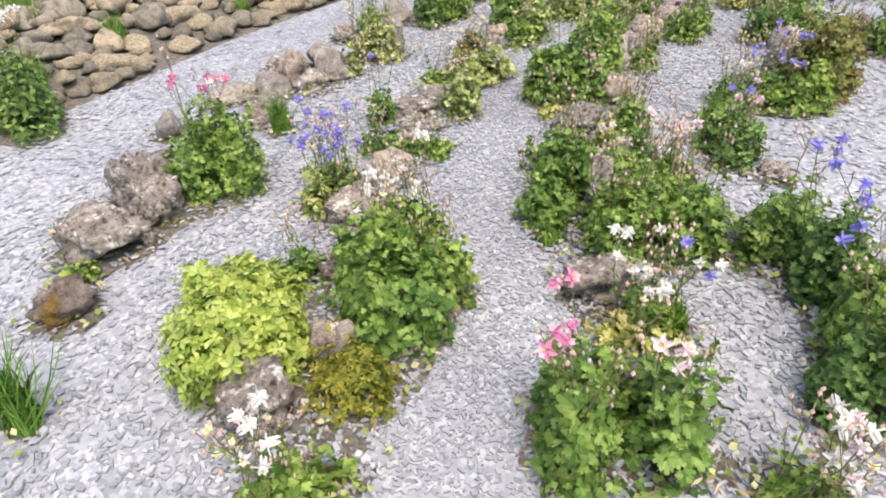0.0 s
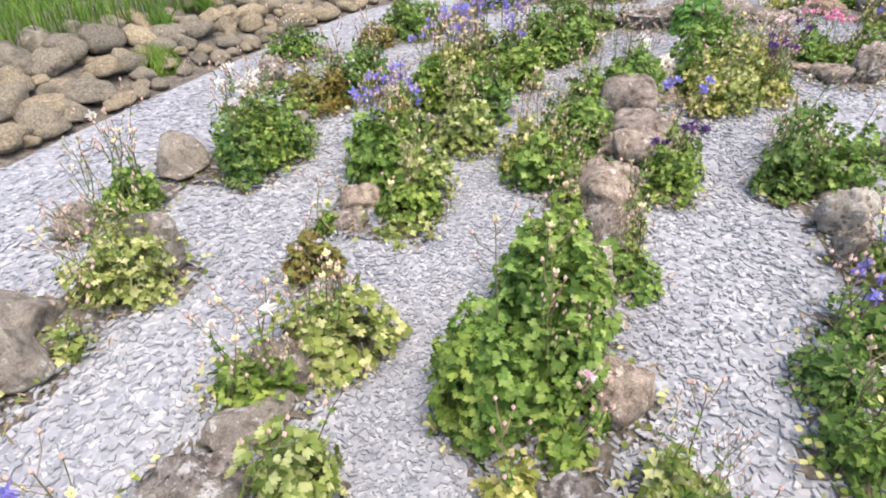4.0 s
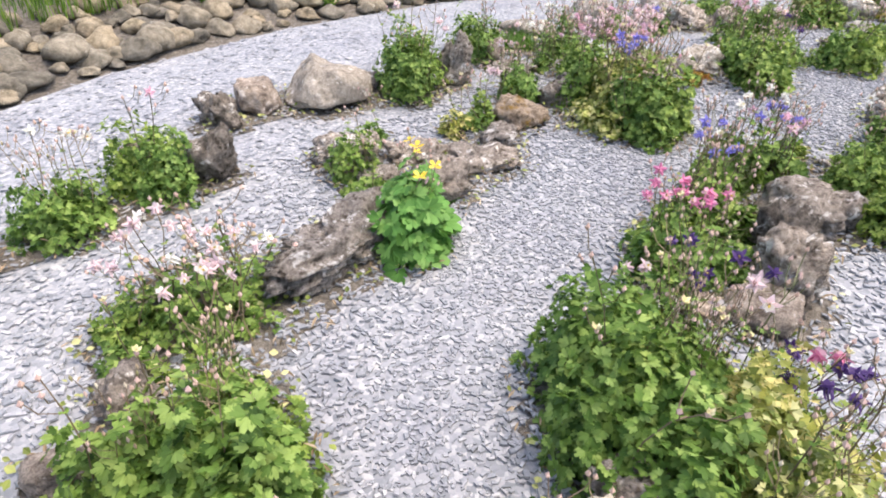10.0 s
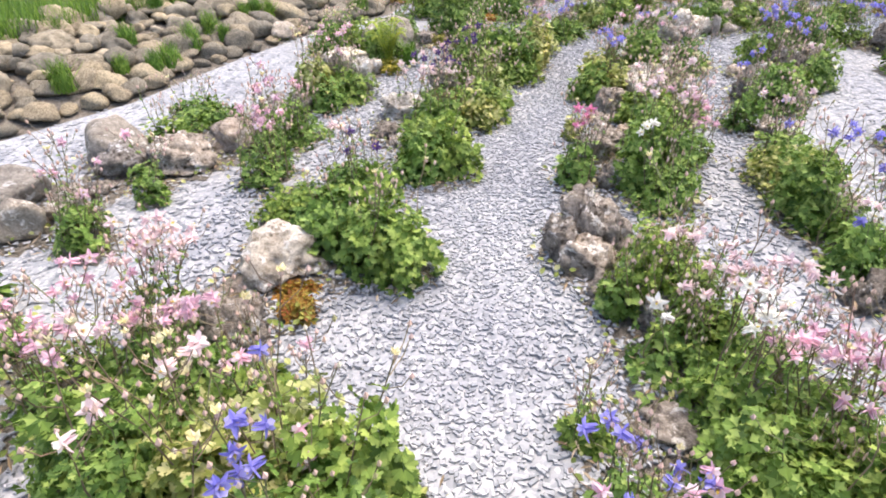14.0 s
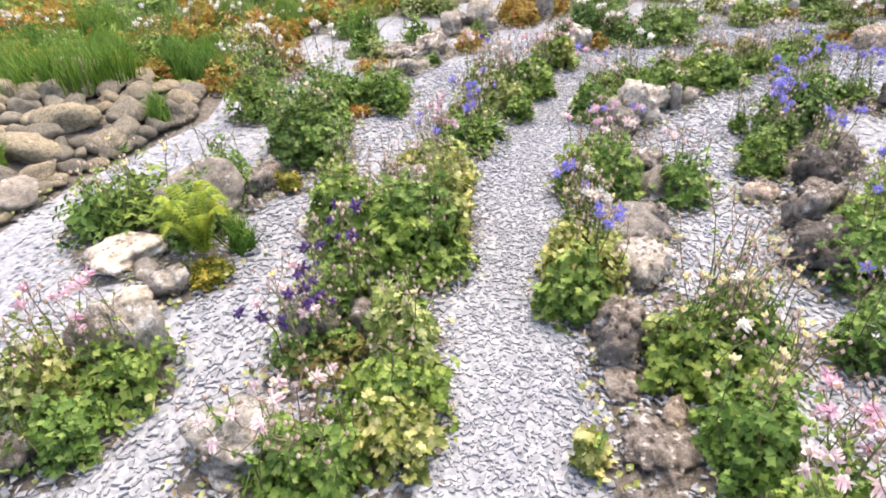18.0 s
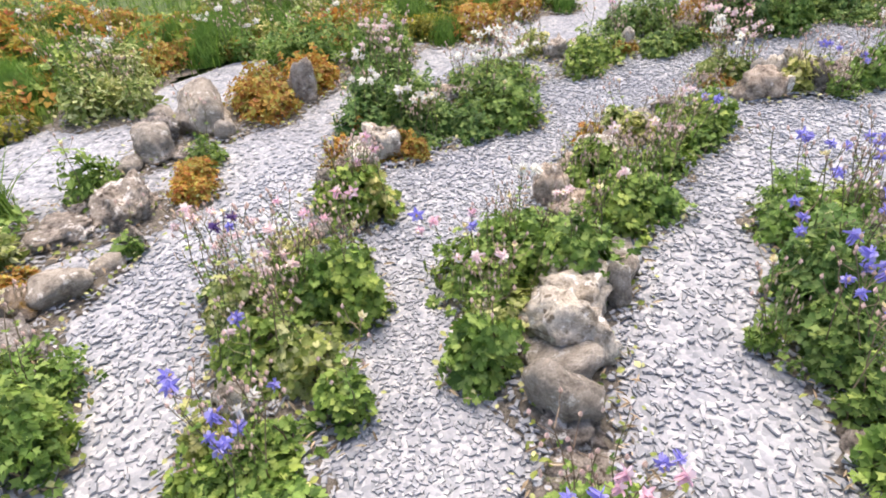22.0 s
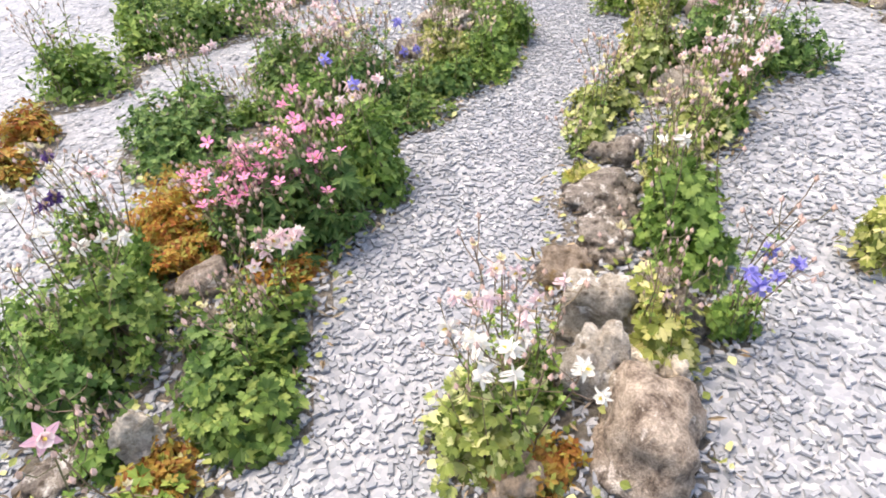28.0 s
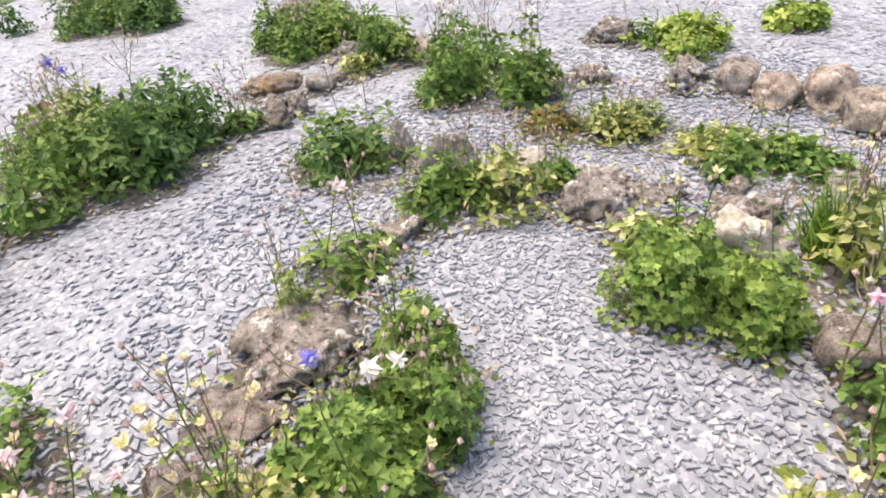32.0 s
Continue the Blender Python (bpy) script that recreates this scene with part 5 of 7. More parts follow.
plant(12.06, 3.08, 0.145, 0.236, 0.367, -95, "C")
plant(7.83, 1.88, 0.030, 0.030, 0.144, -183, "C")
rock(9.30, 2.88, 0.095, 0.095, 0.048, -103, "p")
plant(8.69, 2.31, 0.177, 0.177, 0.168, -138, "C", "b2,p3", [(8.72, 2.16, 0.158, 0.140, 0.200, -140, "w3", "C"), (8.74, 1.98, 0.186, 0.149, 0.130, -150, "k3", "C")])
plant(8.44, 2.07, 0.144, 0.152, 0.296, -154, "C")
plant(9.40, 2.77, 0.088, 0.088, 0.096, -106, "Y")
rock(8.27, 2.05, 0.046, 0.036, 0.203, -162, "g")
plant(9.47, 2.42, 0.157, 0.157, 0.238, -116, "C", "", [(9.58, 2.45, 0.094, 0.094, 0.147, -104, "", "C"), (9.56, 2.35, 0.057, 0.066, 0.174, -109, "p3", "S")])
plant(8.51, 2.36, 0.162, 0.162, 0.065, -143, "Y", "k3")
plant(9.88, 3.33, 0.048, 0.048, 0.095, -86, "C")
plant(9.00, 1.37, 0.124, 0.124, 0.177, -149, "C", "", [(8.87, 1.22, 0.239, 0.159, 0.092, -178, "", "C"), (8.77, 1.11, 0.116, 0.142, 0.232, -183, "k4", "S"), (8.79, 1.34, 0.170, 0.170, 0.066, -163, "", "C"), (8.60, 1.46, 0.149, 0.130, 0.160, -160, "", "C"), (8.60, 1.55, 0.069, 0.069, 0.190, -169, "", "C")])
rock(9.57, 2.40, 0.057, 0.045, 0.264, -116, "b")
plant(9.79, 1.85, 0.073, 0.120, 0.129, -125, "O", "", [(9.88, 1.94, 0.152, 0.123, 0.059, -118, "", "O"), (9.93, 1.86, 0.056, 0.056, 0.105, -114, "", "O")])
rock(9.99, 2.04, 0.111, 0.111, 0.136, -119, "p")
rock(9.92, 3.29, 0.050, 0.039, 0.154, -87, "l")
plant(10.11, 2.15, 0.073, 0.103, 0.116, -115, "O")
rock(9.23, 1.07, 0.088, 0.088, 0.048, -148, "p")
plant(9.11, 0.90, 0.092, 0.092, 0.156, -152, "Y")
plant(10.53, 2.75, 0.093, 0.093, 0.162, -100, "C")
plant(11.65, 2.81, 0.135, 0.135, 0.246, -96, "Y", "y4")
plant(12.63, 2.40, 0.335, 0.335, 0.209, -100, "O")
rock(8.81, 1.68, 0.166, 0.130, 0.098, -157, "b")
rock(8.95, 1.69, 0.088, 0.069, 0.196, -151, "b")
plant(9.93, 2.18, 0.137, 0.137, 0.049, -110, "O")
rock(9.90, 2.12, 0.113, 0.119, 0.140, -113, "p")
rock(9.68, 2.45, 0.077, 0.061, 0.184, -103, "l")
plant(9.41, 2.33, 0.064, 0.104, 0.212, -112, "Y")
plant(9.27, 1.04, 0.036, 0.059, 0.103, -152, "O", "", [(9.25, 1.13, 0.045, 0.073, 0.120, -162, "", "O")])
plant(9.73, 1.20, 0.148, 0.148, 0.204, -139, "C")
rock(9.90, 1.99, 0.108, 0.084, 0.217, -117, "p")
plant(9.30, 0.81, 0.082, 0.082, 0.114, -154, "Y")
rock(10.84, 2.52, 0.066, 0.084, 0.128, -95, "g")
plant(11.13, 2.14, 0.231, 0.376, 0.306, -103, "O", "", [(11.33, 1.70, 0.189, 0.308, 0.264, -110, "", "O")])
rock(9.32, -0.07, 0.078, 0.078, 0.099, -161, "m")
rock(8.91, -0.26, 0.070, 0.090, 0.133, -170, "p")
rock(11.01, 1.91, 0.097, 0.076, 0.295, -108, "b")
plant(11.55, 1.15, 0.144, 0.144, 0.267, -117, "C", "", [(11.28, 1.16, 0.248, 0.248, 0.381, -116, "", "C"), (11.47, 0.94, 0.207, 0.278, 0.373, -118, "", "C")])
rock(8.79, -0.38, 0.096, 0.075, 0.205, -172, "d")
plant(11.78, 1.56, 0.298, 0.298, 0.328, -109, "C")
rock(9.18, 1.32, 0.053, 0.053, 0.052, -161, "b")
plant(9.93, 1.69, 0.156, 0.156, 0.077, -121, "D", "w8", [(9.87, 1.45, 0.201, 0.201, 0.165, -131, "", "D"), (10.15, 1.60, 0.183, 0.183, 0.319, -120, "", "D"), (9.95, 1.16, 0.256, 0.256, 0.240, -137, "w8", "D")])
plant(10.29, 1.88, 0.166, 0.166, 0.175, -108, "D", "w5", [(10.48, 1.73, 0.146, 0.186, 0.294, -111, "w3", "D")])
rock(9.16, 0.94, 0.141, 0.089, 0.067, -167, "l")
plant(8.86, 0.77, 0.138, 0.138, 0.117, -179, "C", "b2", [(8.94, 0.58, 0.193, 0.193, 0.183, -177, "", "C")])
rock(9.12, 1.18, 0.146, 0.115, 0.122, -167, "p")
plant(10.30, 1.92, 0.049, 0.081, 0.101, -107, "O")
rock(9.22, 0.74, 0.103, 0.103, 0.106, -167, "g")
rock(9.05, 1.47, 0.074, 0.090, 0.108, -167, "b")
rock(9.26, 0.45, 0.083, 0.083, 0.076, -167, "l")
rock(10.46, 1.14, 0.068, 0.068, 0.054, -127, "b")
plant(10.47, 0.99, 0.087, 0.087, 0.118, -130, "C", "", [(10.35, 0.77, 0.299, 0.299, 0.222, -136, "w20", "S")])
rock(10.08, 1.91, 0.113, 0.055, 0.053, -110, "l")
rock(9.29, 0.26, 0.044, 0.044, 0.055, -168, "p")
plant(10.06, 0.25, 0.127, 0.171, 0.275, -150, "C")
rock(10.41, 0.13, 0.107, 0.137, 0.170, -145, "l")
plant(10.63, 0.19, 0.126, 0.126, 0.172, -140, "Y")
grass_tuft(11.38, 0.43, 0.227, 0.227, 0.210, -127)
plant(11.38, 0.11, 0.213, 0.347, 0.288, -131, "O")
plant(10.55, -0.81, 0.157, 0.157, 0.181, -152, "C")
plant(11.57, -0.52, 0.218, 0.355, 0.272, -136, "O")
grass_tuft(11.31, -0.86, 0.181, 0.181, 0.197, -142)
plant(11.47, -0.96, 0.209, 0.209, 0.295, -141, "C")
plant(9.34, -0.19, 0.139, 0.139, 0.157, -188, "Y", "w6", [(9.23, -0.30, 0.117, 0.117, 0.184, -194, "k10", "S")])
plant(9.92, -0.38, 0.139, 0.139, 0.138, -157, "D", "", [(9.96, -0.59, 0.188, 0.188, 0.113, -159, "", "D"), (9.90, -0.75, 0.153, 0.125, 0.174, -163, "k8", "S")])
plant(8.87, -0.32, 0.079, 0.106, 0.216, -211, "Y")
rock(9.05, -0.27, 0.093, 0.073, 0.201, -204, "p")
plant(10.42, -0.54, 0.145, 0.145, 0.201, -142, "D")
plant(9.86, -0.92, 0.147, 0.147, 0.091, -166, "O")
plant(9.25, -0.08, 0.085, 0.085, 0.083, -196, "O", "w5")
rock(10.16, -0.34, 0.071, 0.056, 0.173, -146, "p")
rock(10.11, -0.96, 0.085, 0.085, 0.104, -159, "b")
plant(8.09, -0.54, 0.068, 0.111, 0.214, -229, "Y")
plant(10.31, -0.74, 0.168, 0.168, 0.282, -149, "D", "w5")
plant(10.11, -0.25, 0.095, 0.095, 0.097, -145, "O")
rock(10.38, -0.32, 0.086, 0.086, 0.054, -137, "l")
plant(10.02, -1.51, 0.105, 0.171, 0.180, -166, "T")
plant(11.11, -2.04, 0.076, 0.124, 0.151, -149, "O")
plant(11.18, -2.43, 0.122, 0.198, 0.197, -151, "O")
plant(11.08, -3.02, 0.261, 0.261, 0.359, -156, "C")
plant(8.62, -0.65, 0.102, 0.102, 0.191, -228, "C", "w2", [(8.60, -0.81, 0.101, 0.142, 0.240, -224, "", "C"), (8.51, -0.95, 0.096, 0.096, 0.190, -241, "w1", "C")])
plant(8.76, -1.20, 0.046, 0.046, 0.062, -208, "Y")
plant(9.81, -1.20, 0.238, 0.238, 0.330, -164, "P")
plant(9.95, -1.20, 0.187, 0.187, 0.177, -158, "P")
plant(8.85, -0.49, 0.038, 0.038, 0.152, -226, "Y")
plant(10.19, -1.09, 0.127, 0.127, 0.129, -147, "O")
plant(9.55, -1.41, 0.152, 0.194, 0.301, -176, "C", "b2,k6")
plant(10.25, -1.35, 0.185, 0.194, 0.202, -150, "O")
plant(9.31, -2.00, 0.200, 0.190, 0.081, -184, "D", "", [(9.21, -2.24, 0.214, 0.214, 0.104, -184, "b2,y4", "D"), (9.51, -2.10, 0.171, 0.180, 0.331, -173, "b2,y4", "D"), (9.09, -2.19, 0.120, 0.120, 0.156, -175, "", "D")])
plant(10.34, -1.93, 0.223, 0.223, 0.104, -156, "D", "", [(10.39, -2.11, 0.246, 0.246, 0.231, -156, "", "D")])
rock(10.18, -0.99, 0.054, 0.054, 0.056, -145, "l")
plant(10.32, -1.06, 0.054, 0.088, 0.204, -142, "C")
plant(9.71, -2.07, 0.221, 0.221, 0.256, -173, "C", "y6")
plant(10.52, -3.70, 0.298, 0.298, 0.287, -164, "D")
plant(11.11, -4.56, 0.136, 0.221, 0.312, -160, "D")
plant(11.00, -4.56, 0.171, 0.171, 0.201, -161, "C")
plant(8.67, -1.40, 0.074, 0.074, 0.165, -215, "Y", "y4")
plant(8.26, -1.33, 0.117, 0.117, 0.154, -232, "Y", "y8", [(8.13, -1.41, 0.128, 0.209, 0.254, -233, "k14", "S"), (8.11, -1.47, 0.128, 0.092, 0.128, 33, "", "C")])
plant(8.48, -1.07, 0.107, 0.107, 0.196, -236, "Y", "y20")
plant(8.52, -1.67, 0.132, 0.132, 0.146, -214, "Y", "y5", [(8.42, -1.77, 0.106, 0.082, 0.042, -222, "y4", "Y")])
plant(9.55, -1.86, 0.152, 0.152, 0.172, -170, "D")
plant(9.83, -1.86, 0.111, 0.111, 0.137, -160, "C", "", [(9.90, -1.79, 0.081, 0.081, 0.090, -156, "", "C")])
plant(9.90, -2.29, 0.169, 0.169, 0.152, -162, "D", "", [(9.85, -2.51, 0.173, 0.173, 0.311, -165, "k8", "D"), (9.69, -2.52, 0.126, 0.126, 0.130, -154, "k10", "D"), (9.53, -2.58, 0.247, 0.127, 0.170, -160, "k10,y14", "S"), (9.47, -2.46, 0.076, 0.076, 0.111, -161, "y10", "Y")])
rock(9.77, -1.90, 0.067, 0.053, 0.130, -162, "d")
plant(10.06, -2.19, 0.076, 0.076, 0.119, -156, "C")
plant(9.69, -1.70, 0.173, 0.141, 0.074, -163, "C")
plant(7.74, -2.01, 0.186, 0.186, 0.206, -226, "D", "", [(7.89, -1.96, 0.138, 0.138, 0.282, -233, "w4", "D"), (7.70, -1.83, 0.106, 0.142, 0.251, -242, "", "D"), (7.61, -2.24, 0.185, 0.185, 0.287, -231, "p20", "S"), (7.52, -1.87, 0.150, 0.150, 0.207, -233, "", "D"), (7.56, -2.41, 0.160, 0.260, 0.287, -223, "p14", "S")])
rock(10.09, -1.90, 0.045, 0.055, 0.085, -151, "b")
plant(8.59, -2.67, 0.033, 0.053, 0.201, -199, "C")
rock(6.69, -2.09, 0.084, 0.084, 0.079, -239, "g")
rock(6.65, -2.40, 0.059, 0.076, 0.122, -235, "g")
rock(6.44, -2.18, 0.077, 0.089, 0.111, -240, "g")
rock(6.71, -2.17, 0.086, 0.067, 0.194, -237, "g")
rock(7.55, -3.08, 0.119, 0.093, 0.217, -214, "p")
plant(10.18, -4.00, 0.092, 0.149, 0.268, -166, "D")
plant(9.53, -4.79, 0.298, 0.298, 0.351, -177, "D", "", [(9.60, -4.48, 0.239, 0.239, 0.405, -162, "b2", "D")])
plant(10.05, -4.83, 0.288, 0.288, 0.220, -171, "C")
plant(10.05, -5.05, 0.256, 0.256, 0.283, -171, "Y")
rock(9.04, -5.40, 0.179, 0.179, 0.088, -183, "m")
rock(10.15, -5.03, 0.132, 0.104, 0.244, -170, "m")
plant(8.00, -1.58, 0.065, 0.065, 0.174, -245, "B")
plant(8.22, -1.90, 0.108, 0.113, 0.253, -226, "Y", "y5", [(8.12, -2.09, 0.126, 0.186, 0.275, -223, "y6", "Y")])
plant(8.94, -2.31, 0.177, 0.152, 0.137, -183, "C", "y6", [(8.83, -2.43, 0.132, 0.132, 0.165, -188, "", "C"), (8.77, -2.56, 0.102, 0.124, 0.240, -189, "b1", "C"), (8.89, -2.69, 0.236, 0.104, 0.082, -170, "", "C"), (8.82, -2.80, 0.155, 0.114, 0.065, -175, "", "C")])
plant(7.94, -1.80, 0.145, 0.145, 0.174, -238, "C")
rock(9.24, -2.70, 0.062, 0.080, 0.125, -172, "b")
plant(9.06, -2.50, 0.121, 0.121, 0.240, -178, "Y", "y16")
plant(9.46, -2.33, 0.098, 0.098, 0.067, -159, "C")
rock(9.62, -2.40, 0.057, 0.057, 0.038, -154, "b")
plant(6.81, -2.74, 0.194, 0.150, 0.078, -234, "C", "", [(6.66, -2.59, 0.113, 0.113, 0.092, -238, "", "C")])
plant(6.65, -2.97, 0.102, 0.102, 0.143, -232, "L")
plant(9.89, -4.53, 0.161, 0.161, 0.317, -165, "C", "y3")
rock(6.35, -3.73, 0.102, 0.130, 0.164, -226, "d")
plant(6.02, -3.54, 0.165, 0.200, 0.206, -231, "L")
plant(10.05, -7.50, 0.298, 0.298, 0.336, -171, "D")
plant(8.62, -2.78, 0.111, 0.111, 0.182, -185, "C", "w3", [(8.62, -2.94, 0.120, 0.120, 0.232, -185, "", "C")])
plant(7.66, -3.04, 0.202, 0.202, 0.098, -219, "C", "", [(7.88, -2.99, 0.144, 0.144, 0.262, -211, "", "C")])
plant(8.75, -3.46, 0.173, 0.173, 0.116, -179, "C", "k3")
plant(7.30, -2.94, 0.110, 0.140, 0.255, -230, "Y", "y8")
plant(8.94, -3.21, 0.052, 0.085, 0.182, -171, "Y")
plant(8.36, -3.77, 0.181, 0.181, 0.190, -190, "C")
plant(7.80, -3.21, 0.112, 0.112, 0.136, -212, "Y")
grass_tuft(7.30, -3.05, 0.098, 0.119, 0.253, -227)
rock(7.77, -3.77, 0.134, 0.072, 0.060, -205, "p")
rock(7.96, -3.95, 0.153, 0.118, 0.072, -199, "g")
plant(7.28, -3.58, 0.083, 0.083, 0.132, -218, "C")
plant(8.68, -4.27, 0.253, 0.253, 0.245, -181, "D")
rock(8.28, -3.90, 0.138, 0.108, 0.243, -191, "g")
plant(9.98, -4.26, 0.170, 0.170, 0.310, -153, "C")
rock(8.46, -4.17, 0.062, 0.049, 0.212, -186, "g")
rock(9.00, -4.89, 0.071, 0.091, 0.134, -175, "b")
plant(7.97, -5.08, 0.192, 0.192, 0.107, -193, "Y", "w2")
rock(8.75, -5.28, 0.096, 0.096, 0.116, -179, "g")
plant(8.50, -5.45, 0.126, 0.126, 0.121, -183, "Y")
plant(8.30, -5.59, 0.196, 0.196, 0.282, -186, "C")
plant(7.83, -5.16, 0.151, 0.151, 0.227, -195, "C")
rock(8.11, -5.68, 0.218, 0.187, 0.099, -189, "b")
plant(6.82, -5.16, 0.105, 0.105, 0.149, -209, "C")
plant(8.81, -6.02, 0.260, 0.260, 0.211, -179, "C", "", [(8.71, -6.24, 0.290, 0.290, 0.260, -180, "", "C"), (8.94, -6.31, 0.218, 0.218, 0.281, -177, "", "C"), (8.46, -6.22, 0.256, 0.256, 0.230, -183, "", "C")])
plant(5.87, -5.05, 0.167, 0.167, 0.131, -221, "L")
plant(10.53, -7.63, 0.298, 0.298, 0.195, -163, "D")
plant(11.24, -7.90, 0.120, 0.120, 0.257, -158, "D")
rock(8.76, -0.55, 0.105, 0.075, 0.085, 32, "b")
rock(7.58, 2.66, 0.165, 0.118, 0.116, 10, "l")
rock(7.11, 2.85, 0.071, 0.051, 0.067, -51, "l")
rock(8.37, -1.19, 0.092, 0.066, 0.078, 50, "l")
plant(1.81, 3.71, 0.149, 0.106, 0.144, 6, "C", "k2", [(1.87, 3.59, 0.115, 0.147, 0.234, -51, "d6", "S")])
plant(8.87, 0.96, 0.094, 0.067, 0.101, -104, "C", "k2")
rock(10.18, 2.05, 0.068, 0.050, 0.065, 130, "l")
rock(7.45, 2.04, 0.082, 0.058, 0.073, -63, "l")
plant(8.95, 1.55, 0.080, 0.057, 0.091, -35, "C")
rock(2.00, 5.18, 0.170, 0.121, 0.119, 153, "l")
rock(2.52, 5.09, 0.148, 0.105, 0.107, 23, "l")
rock(0.47, 4.25, 0.094, 0.067, 0.079, -77, "g")
rock(1.07, -1.80, 0.099, 0.071, 0.082, 106, "l")
rock(7.69, 2.85, 0.073, 0.052, 0.068, 151, "l")
rock(8.75, -3.01, 0.065, 0.050, 0.064, -16, "l")
rock(4.62, 3.68, 0.083, 0.059, 0.073, 8, "l")
rock(9.78, 2.34, 0.120, 0.086, 0.093, 132, "l")
rock(5.94, 3.41, 0.064, 0.050, 0.063, 125, "b")
rock(9.11, -2.70, 0.085, 0.061, 0.075, 178, "l")
rock(8.56, -3.61, 0.107, 0.076, 0.086, -129, "l")
rock(9.43, 2.63, 0.086, 0.061, 0.075, 104, "g")
plant(10.26, -0.33, 0.071, 0.050, 0.084, -5, "C")
rock(7.28, 1.96, 0.098, 0.070, 0.081, -85, "l")
rock(8.78, 3.24, 0.125, 0.090, 0.096, 161, "g")
rock(0.50, 1.13, 0.095, 0.068, 0.080, -81, "g")
rock(10.30, 1.15, 0.132, 0.094, 0.099, -8, "l")
rock(-0.11, -1.41, 0.136, 0.097, 0.101, -50, "l")
rock(-0.28, -0.93, 0.072, 0.052, 0.068, 108, "l")
rock(-0.61, 2.88, 0.137, 0.098, 0.102, 124, "l")
rock(2.11, 3.62, 0.091, 0.065, 0.078, 139, "b")
rock(7.23, 5.15, 0.105, 0.075, 0.085, 31, "g")
rock(0.55, -0.16, 0.099, 0.071, 0.082, 84, "g")
rock(8.46, 1.80, 0.093, 0.067, 0.079, -49, "g")
plant(0.48, 0.27, 0.084, 0.060, 0.094, -89, "C", "p1")
rock(10.29, -1.62, 0.122, 0.087, 0.094, -91, "l")
rock(7.67, 4.24, 0.095, 0.068, 0.080, 11, "l")
rock(9.86, -1.60, 0.076, 0.054, 0.070, 25, "b")
rock(7.01, 2.18, 0.067, 0.050, 0.065, -108, "l")
plant(0.76, -0.43, 0.082, 0.058, 0.092, -108, "C", "k2")
rock(7.82, -3.37, 0.084, 0.060, 0.074, -84, "l")
rock(8.12, 4.66, 0.110, 0.078, 0.088, -32, "b")
rock(5.54, 3.35, 0.096, 0.069, 0.080, 163, "l")
plant(1.60, 4.97, 0.119, 0.085, 0.120, -146, "C")
rock(7.97, 1.33, 0.092, 0.066, 0.078, -45, "g")
rock(-0.39, 0.84, 0.110, 0.078, 0.087, 108, "l")
rock(5.67, 4.70, 0.137, 0.098, 0.102, 39, "l")
rock(10.32, -0.95, 0.072, 0.051, 0.068, -92, "l")
rock(9.64, -2.31, 0.064, 0.050, 0.064, 74, "l")
rock(10.01, -1.85, 0.078, 0.056, 0.071, -17, "b")
rock(10.39, -0.11, 0.158, 0.113, 0.113, 77, "l")
rock(8.93, 4.50, 0.141, 0.101, 0.104, 39, "b")
rock(8.93, 4.23, 0.066, 0.050, 0.064, -26, "l")
rock(7.14, -3.18, 0.134, 0.096, 0.100, -145, "g")
rock(1.92, 2.31, 0.140, 0.100, 0.103, -11, "g")
plant(7.92, -3.75, 0.083, 0.060, 0.093, 1, "C")
rock(7.70, -3.66, 0.067, 0.050, 0.065, 111, "l")
rock(9.83, 3.43, 0.090, 0.064, 0.077, 131, "g")
plant(2.53, 5.29, 0.107, 0.076, 0.111, -25, "C", "k2")
rock(7.32, -3.46, 0.079, 0.057, 0.072, 62, "l")
plant(10.09, -0.03, 0.166, 0.118, 0.156, -76, "C", "p1")
rock(10.25, 0.19, 0.082, 0.058, 0.073, -30, "l")
plant(5.20, 5.96, 0.093, 0.066, 0.101, 54, "C", "p1")
rock(9.53, 3.81, 0.157, 0.112, 0.112, 178, "l")
plant(-1.11, -1.98, 0.075, 0.054, 0.087, 118, "C")
plant(6.66, 2.09, 0.150, 0.107, 0.144, -73, "C", "k2")
rock(8.39, -4.06, 0.108, 0.077, 0.087, -59, "l")
rock(10.68, 2.82, 0.104, 0.074, 0.084, 17, "l")
rock(-0.32, 4.97, 0.105, 0.075, 0.085, 67, "l")
rock(-0.53, 4.61, 0.178, 0.127, 0.123, -107, "l")
rock(-1.07, 2.34, 0.161, 0.115, 0.114, -83, "g")
rock(4.05, 6.18, 0.067, 0.050, 0.065, -35, "l")
rock(5.10, 6.17, 0.113, 0.081, 0.089, -7, "l")
rock(1.75, 1.34, 0.068, 0.050, 0.066, 26, "l")
rock(9.15, 4.43, 0.106, 0.075, 0.085, -97, "b")
plant(9.16, -4.86, 0.117, 0.084, 0.119, 18, "C", "k2")
rock(10.45, 3.43, 0.074, 0.053, 0.069, 142, "l")
rock(10.75, 3.12, 0.119, 0.085, 0.092, -44, "g")
rock(11.14, -2.21, 0.104, 0.074, 0.084, -68, "g")
plant(5.79, 6.09, 0.117, 0.083, 0.119, 138, "C")
rock(8.64, -5.36, 0.077, 0.055, 0.070, -145, "l")
rock(6.86, 5.28, 0.068, 0.050, 0.066, -12, "g")
rock(11.47, -0.20, 0.081, 0.058, 0.072, -73, "g")
rock(1.68, 1.75, 0.113, 0.081, 0.089, 87, "g")
rock(10.17, 4.75, 0.150, 0.107, 0.108, 122, "g")
rock(7.98, 0.93, 0.106, 0.076, 0.086, 47, "l")
